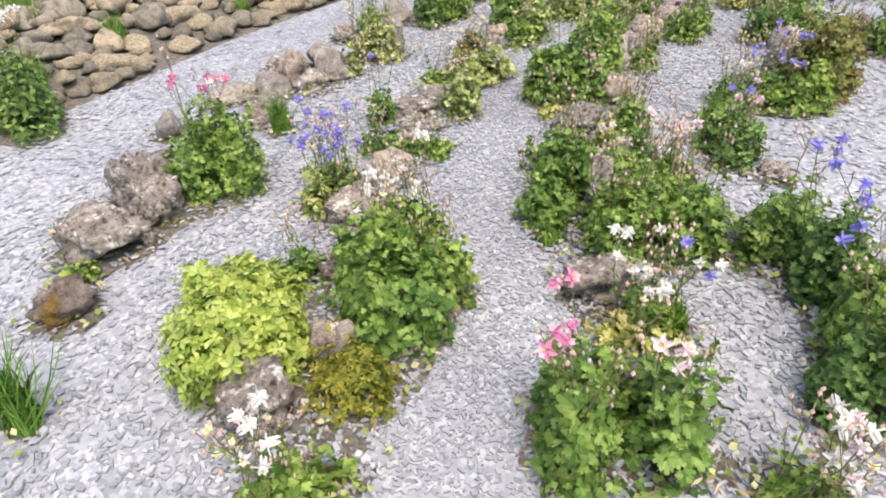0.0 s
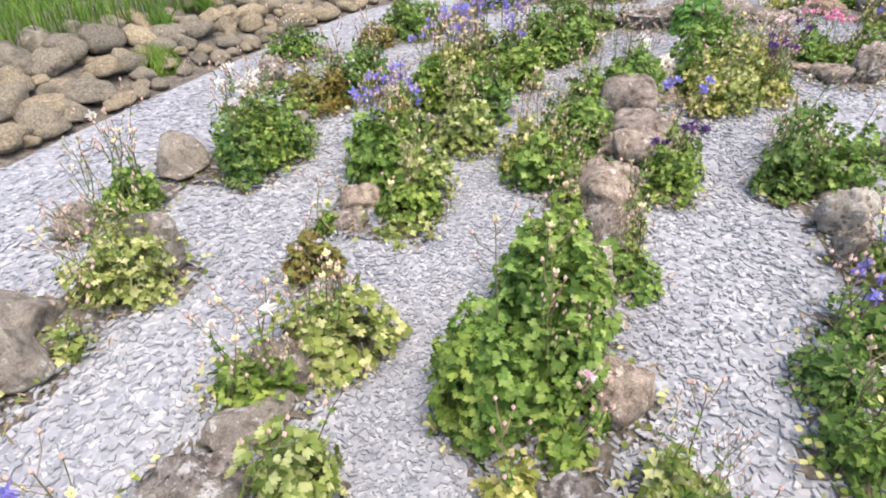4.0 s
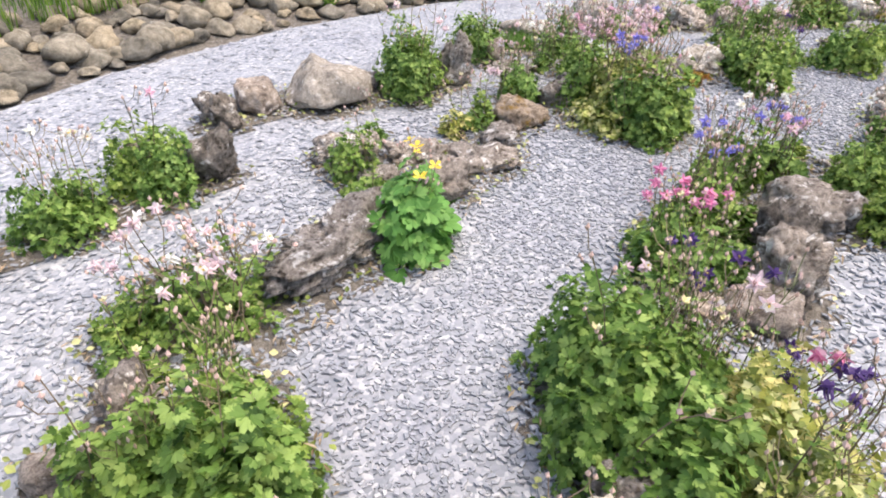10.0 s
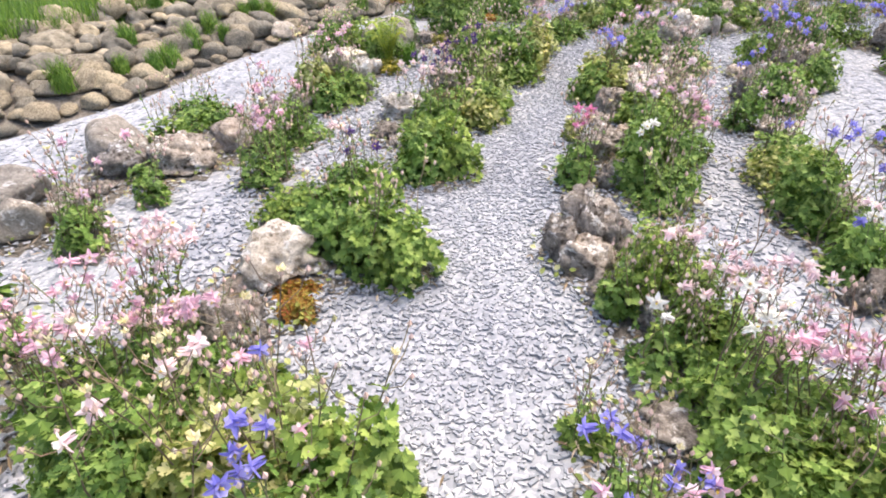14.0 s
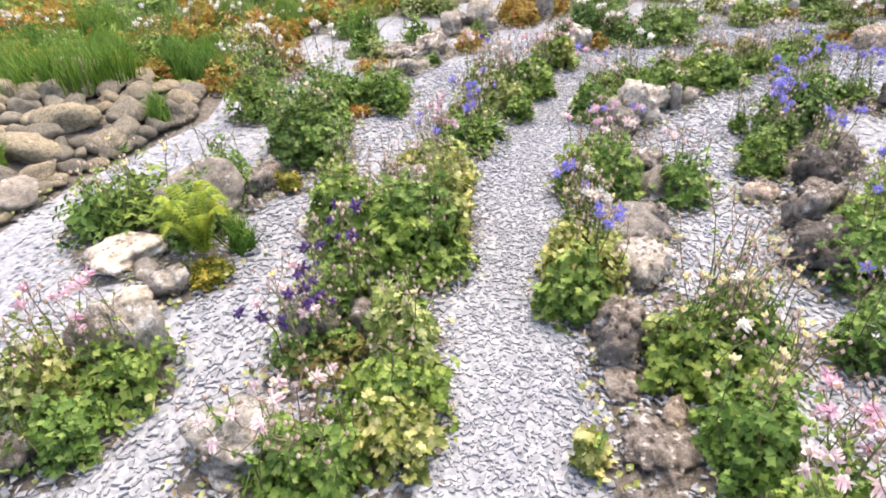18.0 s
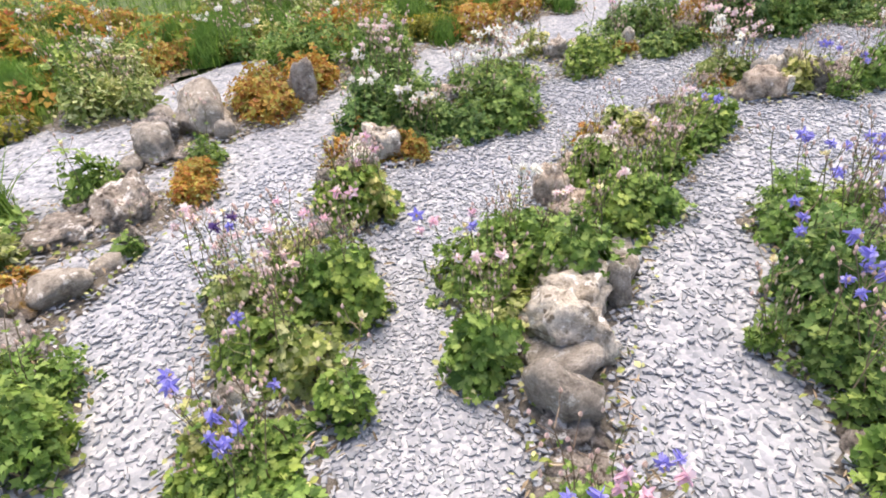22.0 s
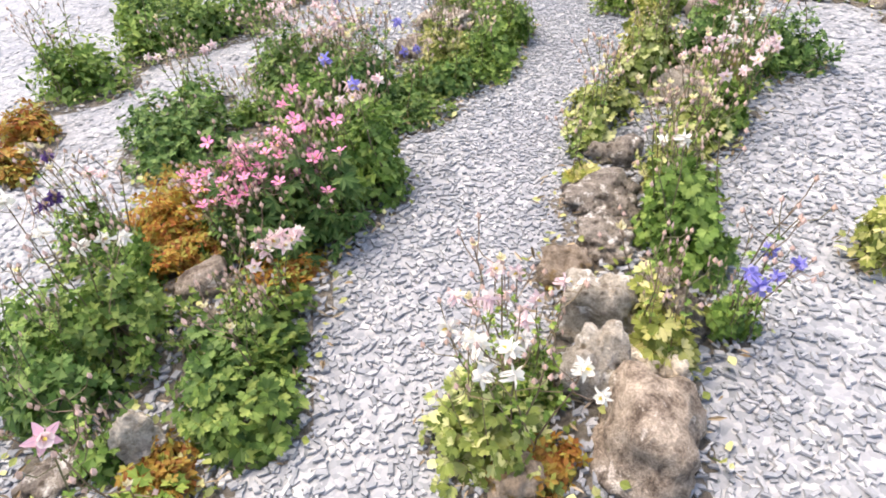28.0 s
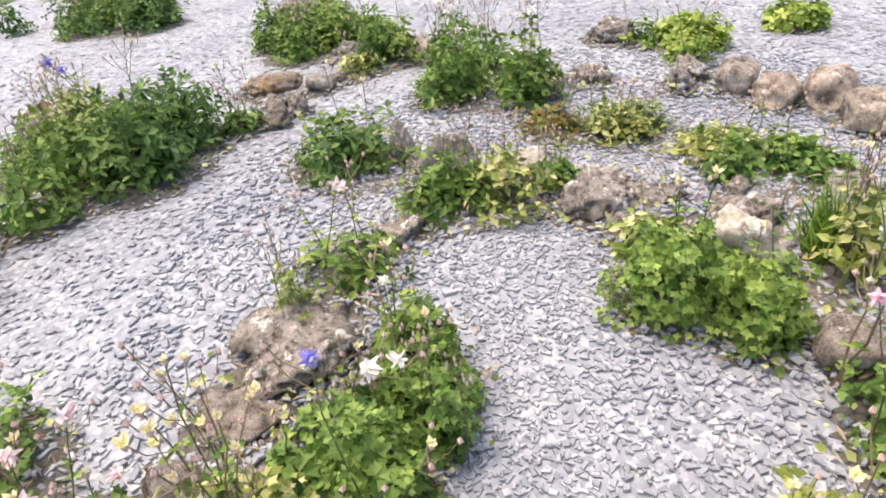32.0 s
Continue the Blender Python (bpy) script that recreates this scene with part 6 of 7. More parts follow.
rock(11.45, 2.72, 0.127, 0.091, 0.096, -158, "g")
rock(8.53, -5.79, 0.139, 0.099, 0.103, -30, "l")
rock(7.68, -4.92, 0.169, 0.121, 0.119, 113, "g")
plant(10.21, -5.33, 0.100, 0.071, 0.106, -58, "C")
rock(1.66, 4.78, 0.065, 0.050, 0.064, 19, "l")
plant(-0.33, -0.58, 0.098, 0.070, 0.105, 91, "C")
rock(-0.43, 0.27, 0.134, 0.096, 0.100, 68, "g")
plant(6.40, -3.22, 0.099, 0.071, 0.106, 52, "C")
plant(6.75, -4.74, 0.155, 0.111, 0.148, -112, "C")
rock(8.98, -0.70, 0.096, 0.096, 0.093, -211, "m")
rock(8.82, -0.81, 0.124, 0.124, 0.100, -215, "l")
rock(1.33, 4.68, 0.420, 0.210, 0.220, 14, "l")
rock(1.86, 4.84, 0.200, 0.150, 0.200, -8, "l")
plant(8.60, 1.66, 0.140, 0.130, 0.200, -160, "C", "k2")
rock(8.98, -0.46, 0.120, 0.105, 0.230, -205, "p")
rock(9.11, -2.93, 0.121, 0.121, 0.063, -162, "b")
rock(8.75, -1.05, 0.151, 0.151, 0.110, -212, "l")
rock(8.95, -3.11, 0.188, 0.188, 0.136, -170, "l")
rock(4.47, 5.12, 0.181, 0.190, 0.192, -68, "p")
rock(-0.30, -0.77, 0.125, 0.131, 0.150, 36, "g")
rock(8.60, -1.31, 0.112, 0.112, 0.110, -211, "l")
rock(9.01, -0.09, 0.125, 0.160, 0.186, -211, "b")
rock(3.20, 5.28, 0.138, 0.176, 0.187, -56, "l")
plant(-0.18, -0.50, 0.103, 0.103, 0.066, 27, "C")
rock(-0.36, -0.41, 0.104, 0.104, 0.049, 31, "l")
plant(1.70, -1.36, 0.125, 0.204, 0.343, -20, "C", "b6")
plant(8.13, -3.71, 0.169, 0.169, 0.203, -197, "Y")
rock(7.85, -3.55, 0.131, 0.131, 0.139, -206, "l")
rock(7.38, -3.30, 0.131, 0.131, 0.100, -221, "l")
rock(0.51, 0.06, 0.160, 0.160, 0.152, 3, "l")
rock(-0.38, -0.21, 0.158, 0.135, 0.072, 29, "l")
rock(5.81, 3.53, 0.149, 0.149, 0.092, -129, "l")
rock(7.62, -3.53, 0.118, 0.118, 0.058, -212, "l")
plant(7.71, -2.80, 0.116, 0.122, 0.261, -218, "C")
rock(2.78, 5.22, 0.181, 0.181, 0.157, -48, "m")
rock(7.52, -2.64, 0.118, 0.118, 0.125, -225, "b")
rock(4.11, 3.72, 0.085, 0.108, 0.138, -129, "l")
rock(6.14, 4.73, 0.172, 0.172, 0.179, -75, "p")
plant(0.75, 0.17, 0.074, 0.074, 0.159, -3, "Y")
rock(8.12, -1.78, 0.141, 0.141, 0.129, -215, "g")
rock(-0.48, 0.03, 0.146, 0.146, 0.093, 28, "l")
rock(6.97, -3.33, 0.134, 0.134, 0.062, -228, "l")
rock(7.00, 5.23, 0.117, 0.117, 0.131, -69, "p")
plant(7.00, -3.57, 0.217, 0.177, 0.088, -223, "C")
plant(9.15, 4.17, 0.189, 0.189, 0.247, -81, "C")
rock(0.65, 0.49, 0.111, 0.141, 0.173, -0, "b")
rock(9.75, 3.60, 0.136, 0.136, 0.137, -88, "g")
rock(-1.33, -0.47, 0.076, 0.076, 0.058, 51, "l")
plant(7.45, -4.10, 0.203, 0.203, 0.110, -208, "Y")
plant(7.02, -2.86, 0.121, 0.121, 0.105, -229, "C")
rock(4.96, 2.67, 0.133, 0.133, 0.112, -135, "b")
plant(7.75, -4.25, 0.143, 0.143, 0.071, -201, "B")
plant(5.20, 2.74, 0.201, 0.201, 0.219, -130, "Y", "", [(5.44, 2.70, 0.185, 0.204, 0.305, -120, "k5,b2", "S")])
rock(-0.39, 0.47, 0.111, 0.111, 0.135, 22, "l")
rock(7.43, 5.30, 0.184, 0.184, 0.121, -70, "p")
rock(-1.32, 0.14, 0.163, 0.163, 0.129, 42, "l")
rock(-1.50, -0.02, 0.104, 0.132, 0.148, 47, "g")
rock(10.24, 3.24, 0.188, 0.217, 0.195, -95, "l")
rock(-1.71, -0.12, 0.206, 0.160, 0.093, 51, "g")
rock(10.26, 3.54, 0.174, 0.174, 0.101, -89, "l")
rock(6.70, -4.10, 0.104, 0.133, 0.142, -221, "b")
rock(6.49, -4.01, 0.111, 0.141, 0.173, -225, "b")
plant(7.19, -3.78, 0.204, 0.158, 0.081, -214, "Y")
plant(6.52, -3.10, 0.107, 0.107, 0.058, -231, "L")
rock(6.78, -4.31, 0.100, 0.128, 0.163, -217, "b")
rock(-1.39, 0.53, 0.141, 0.180, 0.183, 38, "g")
rock(7.56, -4.73, 0.102, 0.102, 0.100, -201, "b")
rock(4.18, 6.49, 0.268, 0.145, 0.124, -48, "g")
plant(-0.48, 0.99, 0.097, 0.097, 0.164, 20, "B")
rock(7.32, -4.71, 0.116, 0.116, 0.094, -205, "l")
rock(-1.65, 0.36, 0.135, 0.135, 0.130, 44, "l")
rock(6.87, -4.54, 0.100, 0.128, 0.132, -213, "l")
rock(0.63, 1.37, 0.110, 0.140, 0.172, -0, "l")
rock(8.98, -5.11, 0.091, 0.091, 0.092, -176, "l")
rock(6.21, -3.41, 0.204, 0.204, 0.152, -231, "b")
rock(6.53, -3.75, 0.102, 0.130, 0.165, -223, "b")
rock(6.42, -3.60, 0.073, 0.093, 0.135, -226, "b")
plant(7.76, -4.61, 0.181, 0.181, 0.310, -200, "C", "w3")
rock(10.88, 2.92, 0.141, 0.179, 0.203, -99, "g")
plant(8.09, -4.82, 0.193, 0.193, 0.336, -194, "C", "w3")
plant(10.85, -3.54, 0.156, 0.254, 0.309, -159, "C")
plant(7.91, -5.47, 0.178, 0.178, 0.257, -192, "C")
rock(4.95, 6.55, 0.215, 0.215, 0.196, -55, "g")
plant(10.20, -3.71, 0.171, 0.171, 0.296, -169, "C")
plant(6.59, -5.02, 0.201, 0.201, 0.141, -213, "L")
rock(11.13, 2.57, 0.224, 0.286, 0.286, -103, "g")
plant(-0.39, 1.84, 0.171, 0.253, 0.327, 15, "C")
rock(6.99, -4.43, 0.085, 0.109, 0.132, -211, "l")
rock(-1.61, 1.17, 0.100, 0.128, 0.139, 35, "l")
rock(8.88, -4.99, 0.059, 0.075, 0.121, -182, "l")
rock(6.95, -5.33, 0.152, 0.152, 0.143, -206, "l")
rock(10.30, -5.50, 0.173, 0.104, 0.079, -157, "l")
plant(-1.09, 1.96, 0.256, 0.256, 0.339, 23, "C", "w4")
rock(-1.43, 1.74, 0.140, 0.178, 0.202, 29, "g")
plant(11.18, 3.93, 0.139, 0.178, 0.291, -88, "C")
rock(11.06, 2.85, 0.120, 0.153, 0.183, -101, "l")
rock(11.46, 4.20, 0.105, 0.122, 0.134, -85, "l")
rock(11.66, 4.39, 0.095, 0.121, 0.138, -83, "l")
plant(11.08, -4.83, 0.195, 0.195, 0.245, -161, "Y")
plant(12.27, 2.84, 0.298, 0.298, 0.284, -99, "Y", "w3")
rock(8.71, -7.21, 0.292, 0.238, 0.133, -183, "l")
rock(13.00, 3.86, 0.189, 0.189, 0.117, -89, "b")
plant(0.23, -2.53, 0.205, 0.105, 0.177, 46, "S", "w6")
plant(1.50, -2.10, 0.146, 0.119, 0.171, -24, "S", "w8,k4")
plant(0.01, -1.25, 0.145, 0.152, 0.258, 27, "S", "w8")
plant(-0.47, -1.01, 0.161, 0.161, 0.226, 35, "S", "b22")
plant(0.98, -0.41, 0.183, 0.183, 0.176, -6, "S", "k9")
plant(1.26, 0.38, 0.108, 0.177, 0.273, -10, "S", "w3")
plant(-0.45, 0.39, 0.156, 0.156, 0.181, 24, "S", "w2")
plant(-1.48, 1.39, 0.133, 0.216, 0.303, 33, "S", "w3,y4")
plant(-0.48, 2.11, 0.096, 0.101, 0.213, 27, "S", "b14")
plant(3.91, 5.98, 0.188, 0.188, 0.239, -53, "S", "w8")
plant(3.30, 4.01, 0.156, 0.156, 0.217, -101, "S", "b8,p6")
plant(3.57, 5.79, 0.069, 0.112, 0.227, -51, "S", "w7")
plant(4.64, 6.00, 0.114, 0.185, 0.288, -59, "S", "p6")
plant(3.73, 5.01, 0.127, 0.127, 0.223, -67, "S", "p6")
plant(3.75, 5.59, 0.185, 0.185, 0.250, -49, "S", "p20")
plant(5.26, 3.81, 0.107, 0.174, 0.284, -109, "S", "r5")
plant(5.99, 4.54, 0.203, 0.203, 0.321, -90, "S", "k10")
plant(6.81, 4.35, 0.167, 0.167, 0.248, -90, "S", "d8")
plant(6.54, 4.49, 0.182, 0.134, 0.174, -74, "S", "d14,k5")
plant(7.26, 1.81, 0.112, 0.158, 0.230, -142, "S", "b5")
plant(10.08, 4.72, 0.296, 0.296, 0.329, -80, "S", "w16")
plant(7.73, 2.75, 0.167, 0.143, 0.177, -132, "S", "b4,p4")
plant(9.12, 2.63, 0.076, 0.076, 0.179, -115, "S", "p4")
plant(9.29, 3.12, 0.083, 0.083, 0.192, -93, "S", "k8")
plant(10.88, 1.32, 0.204, 0.204, 0.289, -117, "S", "k20")
plant(10.54, -1.30, 0.134, 0.197, 0.254, -151, "S", "d4,k3")
plant(8.65, -0.37, 0.057, 0.084, 0.176, -241, "S", "b5")
plant(10.37, -2.52, 0.181, 0.181, 0.248, -160, "S", "k6")
plant(9.83, -2.86, 0.289, 0.289, 0.262, -168, "S", "k18")
plant(7.89, -1.64, 0.046, 0.074, 0.207, -245, "S", "w8")
plant(11.79, -2.00, 0.211, 0.379, 0.298, -141, "O")
plant(13.96, -0.12, 0.332, 0.332, 0.364, -117, "O")
plant(13.44, -0.73, 0.348, 0.261, 0.239, -125, "O")
plant(13.23, -1.21, 0.289, 0.260, 0.211, -130, "C")
plant(13.43, 1.98, 0.311, 0.311, 0.239, -103, "O")
plant(14.35, 2.39, 0.366, 0.238, 0.240, -98, "O")
grass_tuft(14.33, 2.78, 0.254, 0.254, 0.316, -95)
plant(13.58, 4.02, 0.404, 0.404, 0.370, -88, "O")
plant(15.06, 3.34, 0.496, 0.496, 0.406, -93, "C")
plant(11.65, -2.03, 0.190, 0.190, 0.162, -143, "O")
plant(10.46, -8.13, 0.558, 0.419, 0.370, -170, "D")
rock(6.37, -3.60, 0.153, 0.153, 0.160, 131, "d")
grass_tuft(-2.36, 3.15, 0.275, 0.248, 0.196, 31)
plant(13.88, 0.79, 0.294, 0.294, 0.308, -110, "O")

# ---------------------------------------------------------------- the outer bank
foot = np.array(FOOT)


def in_beds(p, grow):
    """How deep each point lies in a bed: 1 at the middle of a thing, 0 at its rim, less outside; neighbours fill the gap between them."""
    total = np.zeros(len(p))
    for x, y, rx, ry, yaw, _ in foot:
        near = (np.abs(p[:, 0] - x) < 1.1) & (np.abs(p[:, 1] - y) < 1.1)
        q = p[near] - (x, y)
        c, s = math.cos(radians(yaw)), math.sin(radians(yaw))
        u = (q[:, 0] * c + q[:, 1] * s) / (rx + grow)
        v = (-q[:, 0] * s + q[:, 1] * c) / (ry + grow)
        total[near] += np.clip(1.6 - np.hypot(u, v), 0, None) ** 2
    return np.sqrt(total) - 0.6


edge = np.array(BANK_EDGE)


def within(p, ring):
    inside = np.zeros(len(p), bool)
    for a, b in zip(ring, np.roll(ring, -1, axis=0)):
        crosses = ((a[1] > p[:, 1]) != (b[1] > p[:, 1])) & (p[:, 0] < (b[0] - a[0]) * (p[:, 1] - a[1]) / (b[1] - a[1] + 1e-12) + a[0])
        inside ^= crosses
    return inside


EDGE_EAST = [(9.9, 5.0), (10.4, 4.7), (11.3, 4.35), (11.85, 3.5), (12.1, 2.7), (12.3, 1.9), (11.9, 1.2), (11.5, 0.5), (11.55, -0.4), (11.65, -1.5), (11.75, -2.3), (12.3, -3.2), (12.9, -5.2), (13.0, -8.0)]
RING = np.array(BANK_EDGE + EDGE_EAST + [(11.0, -10.5), (4.0, -10.5), (-3.0, -8.0)])

# cobble bank: rounded field stones on a low slope
COBBLES, ROUGH = [], []
for i in range(12):
    v, f = rock_shape(1, 1, 1, 900 + i, 3, 8, 0.20, 0, 12)
    v = v * (1, 1, 0.9)
    COBBLES.append(link_mesh(None, v, f.ravel(), np.full(len(f), 3), m_cobble, smooth=True))
    COBBLES[-1].name = "cobble"
    v, f = rock_shape(1, 1, 1, 900 + i, 2, 8, 0.20, 0, 12)
    ROUGH.append(link_mesh(None, v * (1, 1, 0.9), f.ravel(), np.full(len(f), 3), m_cobble, smooth=True))
rb = np.random.default_rng(21)
spots = []
for s in np.arange(0, 1, 0.0045):
    at, out = bank_line(s)
    row = 0.05
    while row < bank_width(s):
        w = 0.065 + 0.125 * rb.random() ** 1.6
        spots.append((at.x + out.x * (row + w) + rb.uniform(-0.05, 0.05), at.y + out.y * (row + w) + rb.uniform(-0.05, 0.05), 0.26 * min(1.0, row / 1.0) - 0.02, w))
        row += w * 1.3
taken, loose = [], []
grid = {}
for x, y, z, w in sorted(spots, key=lambda q: rb.random()):
    key = (round(x / 0.2), round(y / 0.2))
    if any(math.hypot(x - a, y - b) < (w + c) * 0.45 for i in (-1, 0, 1) for j in (-1, 0, 1) for a, b, c in grid.get((key[0] + i, key[1] + j), ())):
        continue
    grid.setdefault(key, []).append((x, y, w))
    taken.append((x, y, z, w))
gap = far_from(np.array([q[:2] for q in taken]), LINE)
order = np.argsort(gap)
for n_, i in enumerate(order):
    x, y, z, w = taken[i]
    m = pose(x, y, z, rb.uniform(-12, 12), rb.uniform(-12, 12), rb.uniform(0, 360)) @ Matrix.Diagonal((w * rb.uniform(1.0, 1.35), w * rb.uniform(0.8, 1.0), w * rb.uniform(0.9, 1.3), 1))
    me = (COBBLES if gap[i] < 4.2 else ROUGH)[int(rb.integers(12))]
    if n_ < 300:
        ob = new("cobble", me)
        ob.matrix_basis = m
        tagged(ob, "weathered tan field stone piled on the outer bank", "stone", "cobbles of the bank")
    else:
        loose.append((me, m))
if loose:
    sets = []
    for me, m in loose:
        v = np.empty(len(me.vertices) * 3, np.float32)
        me.vertices.foreach_get("co", v)
        l = np.empty(len(me.loops), np.int32)
        me.loops.foreach_get("vertex_index", l)
        mm = np.array(m)
        sets.append((v.reshape(-1, 3) @ mm[:3, :3].T + mm[:3, 3], l, np.full(len(me.polygons), 3)))
    tagged(link_mesh("cobble_bank", *joined(*sets), m_cobble, smooth=True), "bank of rounded tan field stones", "stones", kind="stuff")

# grass growing between the stones of the bank
rt = np.random.default_rng(91)
for _ in range(46):
    at, out = bank_line(rt.uniform(0.02, 0.98))
    o = rt.uniform(0.15, 1.1)
    size_ = rt.uniform(0.07, 0.16)
    ob = grass_tuft(at.x + out.x * o, at.y + out.y * o, size_, size_, rt.uniform(0.14, 0.26), 0)
    ob.location.z = 0.02 + 0.2 * min(1.0, o)

# earth core of the bank
verts, quads = [], []
steps = 80
prof = [(-0.05, -0.03), (0.15, 0.0), (0.6, 0.12), (1.1, 0.22), (1.7, 0.25), (3.2, 0.32), (5.0, 0.30), (5.6, -0.05)]
for i in range(steps + 1):
    at, out = bank_line(i / steps)
    verts += [(at.x + out.x * o, at.y + out.y * o, z) for o, z in prof]
k = len(prof)
quads = [[i * k + j, i * k + j + 1, (i + 1) * k + j + 1, (i + 1) * k + j] for i in range(steps) for j in range(k - 1)]
tagged(link_mesh("bank", np.array(verts), np.concatenate(quads), np.full(len(quads), 4), [m_soil, m_turf], smooth=True, slots=[0 if j < 4 else 1 for _ in range(steps) for j in range(k - 1)]), "low grassy earth bank around the garden", "bank", kind="structure")

# long grass on the bank and the meadow beyond
def outward(k):
    """The direction, as an angle, that leads out of the garden from one side of its east edge."""
    a_, b_ = EDGE_EAST[k], EDGE_EAST[k + 1]
    return math.atan2(b_[0] - a_[0], a_[1] - b_[1])


BENDS = [k for k in range(1, len(EDGE_EAST) - 1) if outward(k) < outward(k - 1) - 0.05]


def beyond_east(r, o):
    """A spot o metres outside the east edge, square to a side or fanned round a corner."""
    if r.random() < 0.35:
        k = BENDS[int(r.integers(len(BENDS)))]
        turn = r.uniform(outward(k), outward(k - 1))
        return Vector(EDGE_EAST[k]) + Vector((math.cos(turn), math.sin(turn))) * o
    k = int(r.integers(len(EDGE_EAST) - 1))
    turn = outward(k)
    return Vector(EDGE_EAST[k]).lerp(Vector(EDGE_EAST[k + 1]), r.uniform(0, 1)) + Vector((math.cos(turn), math.sin(turn))) * o


rg = np.random.default_rng(33)
pts = []
for _ in range(30000):
    s_ = rg.uniform(0, 1)
    at, out = bank_line(s_)
    o = bank_width(s_) - 0.08 + rg.uniform(0, 1) ** 1.4 * 3.0
    pts.append((at.x + out.x * o, at.y + out.y * o, 0.2))
for _ in range(20000):
    p_ = beyond_east(rg, rg.uniform(0.0, 7.5))
    pts.append((p_.x, p_.y, -0.03))
for _ in range(9000):
    turn, o = radians(rg.uniform(25, 105)), 0.4 + 9.0 * math.sqrt(rg.uniform(0, 1))
    pts.append((10.0 + math.cos(turn) * o, 4.9 + math.sin(turn) * o, -0.03))
pts = np.array(pts)
n_ = len(pts)
a = rg.uniform(0, 6.28, n_)
ahead = np.column_stack([np.cos(a) * 0.45, np.sin(a) * 0.45, np.ones(n_)])
turns = frames_of(np.column_stack([np.cos(a), np.sin(a), np.full(n_, 0.3)]), ahead, np.ones(n_))
lens = rg.uniform(0.18, 0.42, n_)
turns = turns * np.stack([np.full(n_, 0.007), lens, lens], axis=-1)[:, None, :]
tagged(link_mesh("long_grass", *spread(*BLADE, turns, pts), LEAF["G"]), "long green grass growing behind the stone bank", "grass", kind="stuff")

# the meadow further out: rust, olive and green growth too far off to tell apart
rf = np.random.default_rng(72)
for kind_, count_, label_ in (("O", 11000, "rust and ochre spurge of the far meadow"), ("C", 8500, "green leafy growth of the far meadow")):
    spot = []
    while len(spot) < count_:
        p_ = beyond_east(rf, rf.uniform(0.3, 8.5))
        spot.append((p_.x, p_.y))
        turn, o = radians(rf.uniform(25, 80)), 0.5 + 8.0 * math.sqrt(rf.uniform(0, 1))
        if rf.random() < 0.3:
            spot.append((10.0 + math.cos(turn) * o, 4.9 + math.sin(turn) * o))
    spot = np.array(spot)
    spot = spot[~within(spot, RING)]
    clump = value_noise(np.column_stack([spot * 1.1, np.full(len(spot), 3.0)]), 17 if kind_ == "O" else 18)
    spot, clump = spot[clump > -0.12], clump[clump > -0.12]
    n_ = len(spot)
    z_ = rf.uniform(0.0, 0.12, n_) + 0.3 * np.clip(clump, 0, 1) * rf.uniform(0.4, 1.0, n_)
    turns = frames_of(rf.normal(size=(n_, 3)) * 0.5 + (0, 0, 1), rf.normal(size=(n_, 3)), rf.uniform(0.05, 0.10, n_))
    tagged(link_mesh("meadow", *spread(*(WHORL if kind_ == "O" else PLAIN), turns, np.column_stack([spot, z_])), LEAF[kind_]), label_, "meadow", kind="stuff")

# rust and green meadow plants outside the ring of paths
rm = np.random.default_rng(71)
for _ in range(270):
    p_ = beyond_east(rm, 0.12 + 3.4 * rm.uniform(0, 1) ** 1.3)
    if within(np.array([p_[:]]), RING)[0] or far_from(np.array([p_[:]]), LINE)[0] < 1.6:
        continue
    size_ = rm.uniform(0.14, 0.30)
    pick = rm.choice(["O", "O", "O", "O", "T", "G", "G", "C", "Y"])
    if pick == "G":
        grass_tuft(p_.x, p_.y, size_ * 1.3, size_ * 1.3, rm.uniform(0.2, 0.34), 0)
    else:
        plant(p_.x, p_.y, size_, size_ * 0.9, size_ * rm.uniform(0.6, 0.9), 0, str(pick), "w3" if pick in "CY" else "")

# ---------------------------------------------------------------- slate, soil and ground
bm = bmesh.new()
bmesh.ops.create_circle(bm, cap_ends=True, segments=64, radius=400)
me = bpy.data.meshes.new("ground")
bm.to_mesh(me)
bm.free()
me.materials.append(m_turf)
ground = new("ground", me)
ground.location.z = -0.03
tagged(ground, "grassy ground around the garden", "ground", kind="structure")
base = link_mesh("path", np.column_stack([RING * 1.0, np.zeros(len(RING))]), np.arange(len(RING)), [len(RING)], m_dust)
base.location.z = -0.0015
tagged(base, "grey slate dust under the chippings of the paths", "path", kind="structure")

# soil of the beds: low uneven ridges under the plants and stones
cell = 0.06
gx, gy = np.meshgrid(np.arange(-3.2, 12.6, cell), np.arange(-7.5, 8.4, cell), indexing="ij")
flat = np.column_stack([gx.ravel(), gy.ravel()])
depth = in_beds(flat, 0.03).reshape(gx.shape)
lift = np.clip(depth, -0.2, 0.5) * 0.03 + 0.005 * value_noise(np.column_stack([flat * 6, np.zeros(len(flat))]), 3).reshape(gx.shape)
use = depth > -0.12
quad_ok = use[:-1, :-1] & use[1:, :-1] & use[1:, 1:] & use[:-1, 1:]
ids = np.arange(gx.size).reshape(gx.shape)
q = np.stack([ids[:-1, :-1][quad_ok], ids[1:, :-1][quad_ok], ids[1:, 1:][quad_ok], ids[:-1, 1:][quad_ok]], axis=1)
keep, inv = np.unique(q, return_inverse=True)
verts = np.column_stack([flat, lift.ravel()])[keep]
tagged(link_mesh("soil", verts, inv.ravel(), np.full(len(q), 4), m_soil, smooth=True), "brown crumbly soil of the planting beds", "soil", kind="structure")

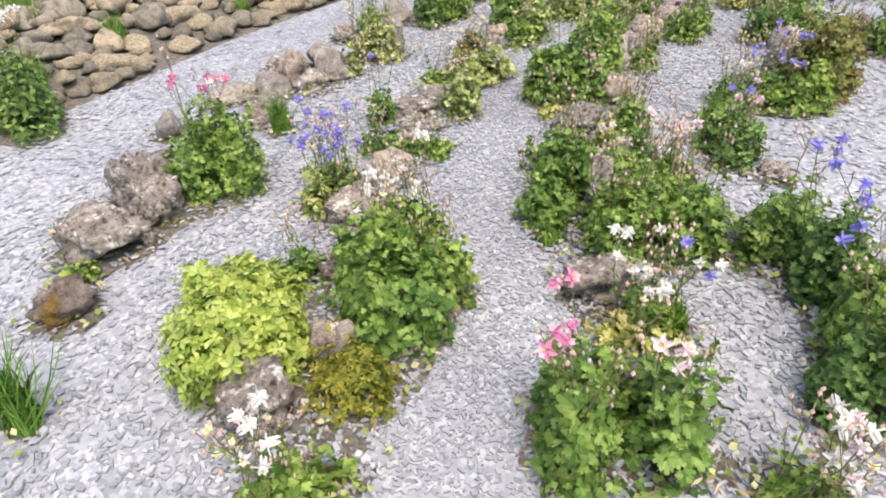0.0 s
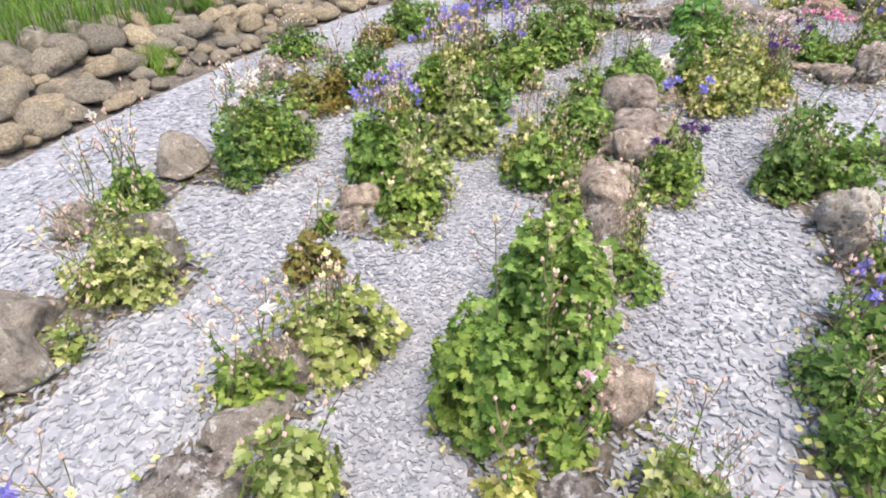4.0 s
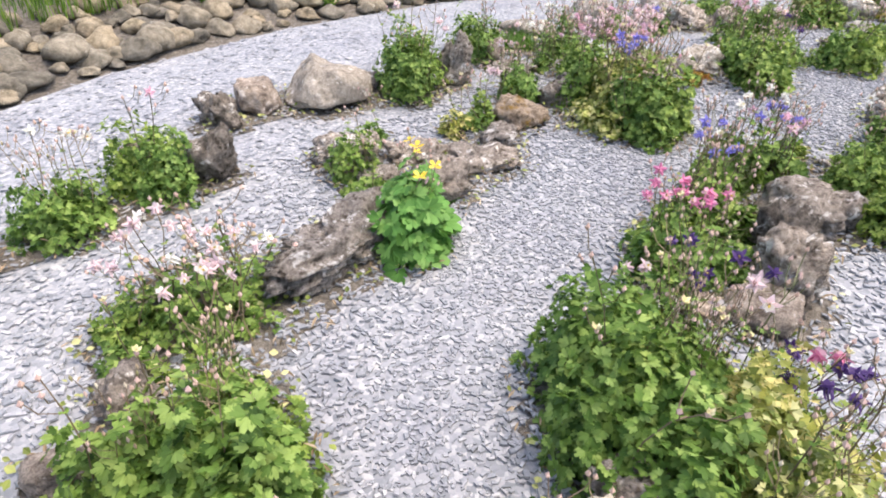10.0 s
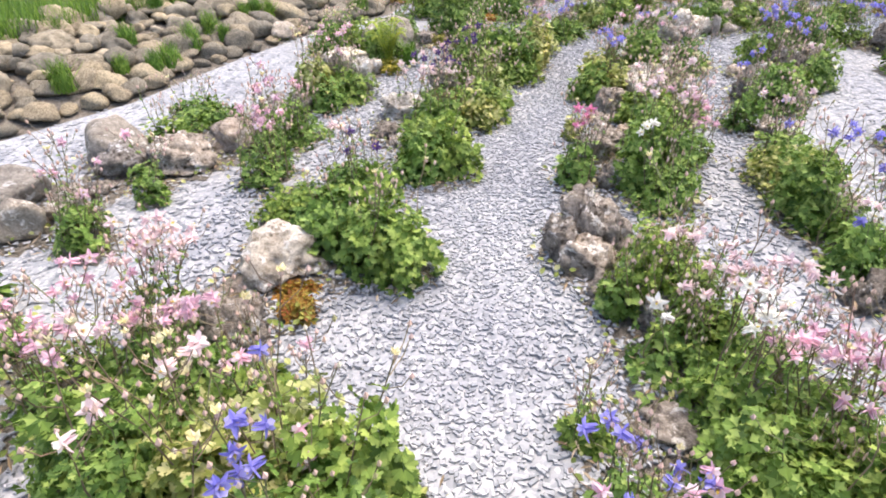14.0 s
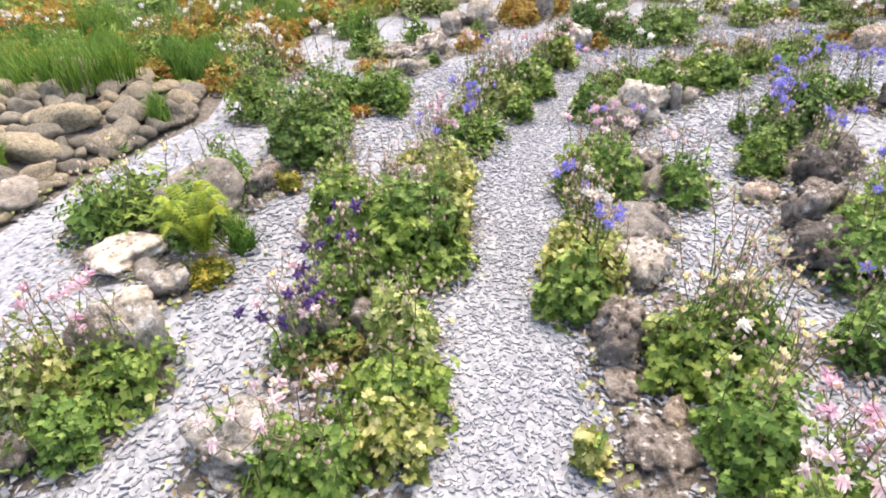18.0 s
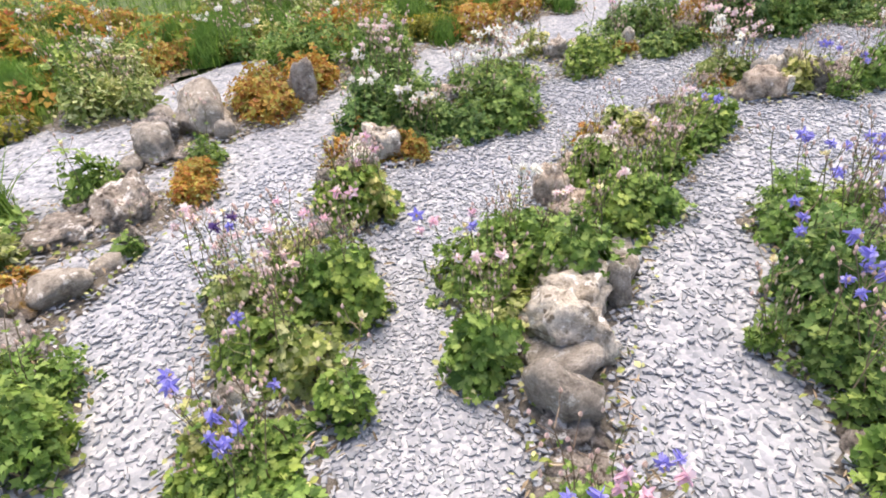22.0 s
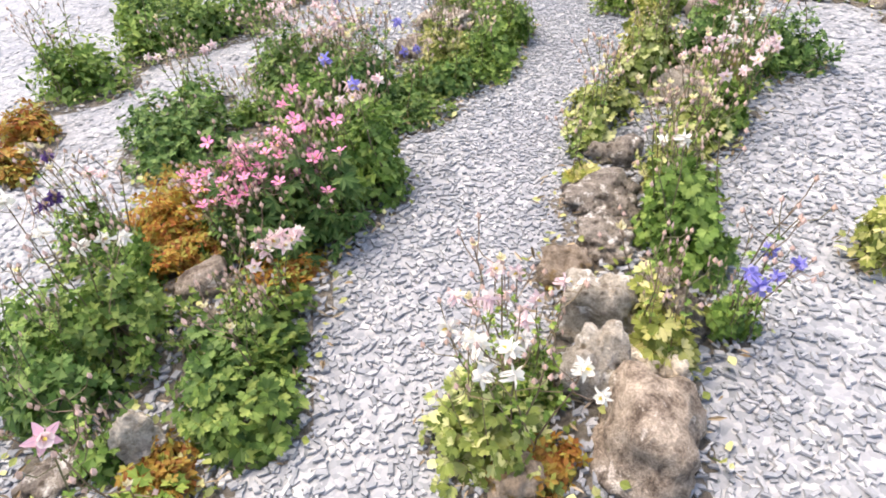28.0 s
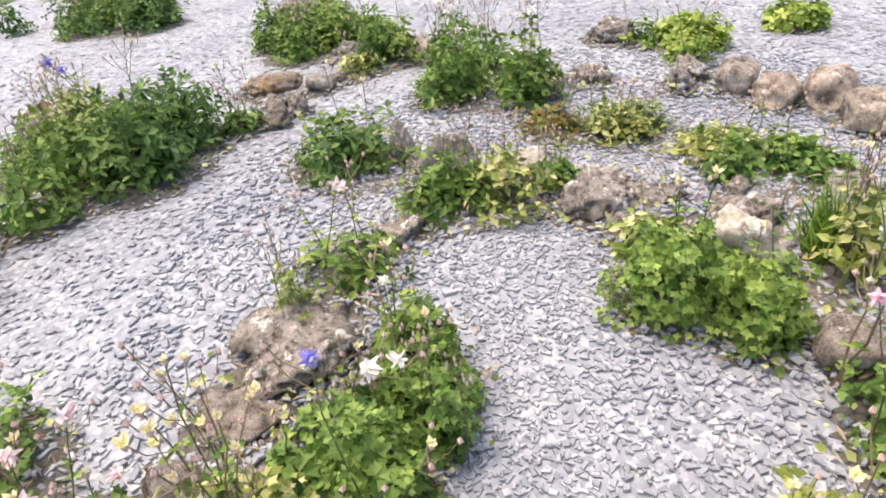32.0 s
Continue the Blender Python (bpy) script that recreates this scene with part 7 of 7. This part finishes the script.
# litter and low growth on the soil between the plants
rl = np.random.default_rng(61)
litter = rl.uniform(verts[:, :2].min(0), verts[:, :2].max(0), (150000, 2))
d_ = in_beds(litter, 0.05)
litter = litter[(d_ > -0.02) & (d_ < 0.95)]
close = far_from(litter, LINE)
litter = litter[close < rl.uniform(1.2, 5.0, len(litter))]
half = len(litter) // 2
for name_, label_, mat_, part_, shape_, size_, high in (("leaf_litter", "dry tan stalks and leaf litter on the bed soil", LEAF["N"], litter[:half], leaflet(1, 0.22, 1), 0.036, 0.05),
                                                         ("ground_cover", "low green seedlings growing between plants and stones", LEAF["Y"], litter[half:], leaflet(1, 0.8, 1), 0.024, 0.06)):
    n_ = len(part_)
    turns = frames_of(rl.normal(size=(n_, 3)) * 0.45 + (0, 0, 1), rl.normal(size=(n_, 3)), size_ * rl.uniform(0.6, 1.4, n_))
    tagged(link_mesh(name_, *spread(*shape_, turns, np.column_stack([part_, rl.uniform(0.02, high, n_)])), mat_), label_, "ground cover", kind="stuff")

# slate chippings
rs = np.random.default_rng(50)


CHIP_LINE = np.array(TRACK + [(8.4, -2.7), (8.1, -3.6), (7.4, -4.0)])


def chips(low, high, per_m2, size, lift):
    box0, box1 = CHIP_LINE.min(0) - high, CHIP_LINE.max(0) + high
    n = int(np.prod(box1 - box0) * per_m2)
    p = rs.uniform(box0, box1, (n, 2))
    d = far_from(p, CHIP_LINE)
    p = p[(d >= low) & (d < high)]
    p = p[within(p, RING)]
    p = p[in_beds(p, 0.0) < rs.uniform(0.08, 0.6, len(p))]
    n = len(p)
    ang = np.array([0.6, 2.5, 3.8, 5.6])[None, :] + rs.uniform(-0.45, 0.45, (n, 4))
    rad = rs.uniform(0.8, 1.2, (n, 4))
    long_ = size * rs.uniform(0.5, 1.35, n)
    wide = long_ * rs.uniform(0.42, 0.85, n)
    u, v = np.cos(ang) * rad * long_[:, None] / 2, np.sin(ang) * rad * wide[:, None] / 2
    thick = (0.0018 + 0.25 * lift) * rs.uniform(0.7, 1.3, n)[:, None] * np.ones((1, 4))
    local = np.concatenate([np.stack([u, v, thick / 2], -1), np.stack([u * 1.2, v * 1.2, -thick], -1)], axis=1)
    tilt = rs.normal(size=(n, 2)) * 0.085
    normal = unit(np.column_stack([tilt, np.ones(n)]))
    yaw = rs.uniform(0, 6.28, n)
    turns = frames_of(normal, np.column_stack([np.cos(yaw), np.sin(yaw), np.zeros(n)]), np.ones(n))
    z = 0.001 + rs.uniform(0, lift, n) + 0.036 * np.clip(in_beds(p, 0.03), 0, 0.5)
    verts = np.einsum("nij,nkj->nki", turns, local) + np.column_stack([p, z])[:, None, :]
    if low > 1.2:
        return verts[:, :4].reshape(-1, 3), np.arange(n * 4), np.full(n, 4)
    flat_ = np.concatenate([[0, 1, 2, 3]] + [[k + 4, (k + 1) % 4 + 4, (k + 1) % 4, k] for k in range(4)])
    loops = (flat_[None, :] + (np.arange(n) * 8)[:, None]).ravel()
    return verts.reshape(-1, 3), loops, np.full(n * 5, 4)


tagged(link_mesh("slate_chippings", *joined(chips(0, 0.2, 3600, 0.020, 0.005), chips(0.2, 0.8, 2500, 0.026, 0.008), chips(0.8, 1.3, 1500, 0.029, 0.008), chips(1.3, 2.2, 1100, 0.031, 0.007), chips(2.2, 4.4, 480, 0.037, 0.006), chips(4.4, 7.2, 150, 0.045, 0.005)), m_chip),
       "loose blue-grey slate chippings covering the paths", "slate chippings", kind="stuff")
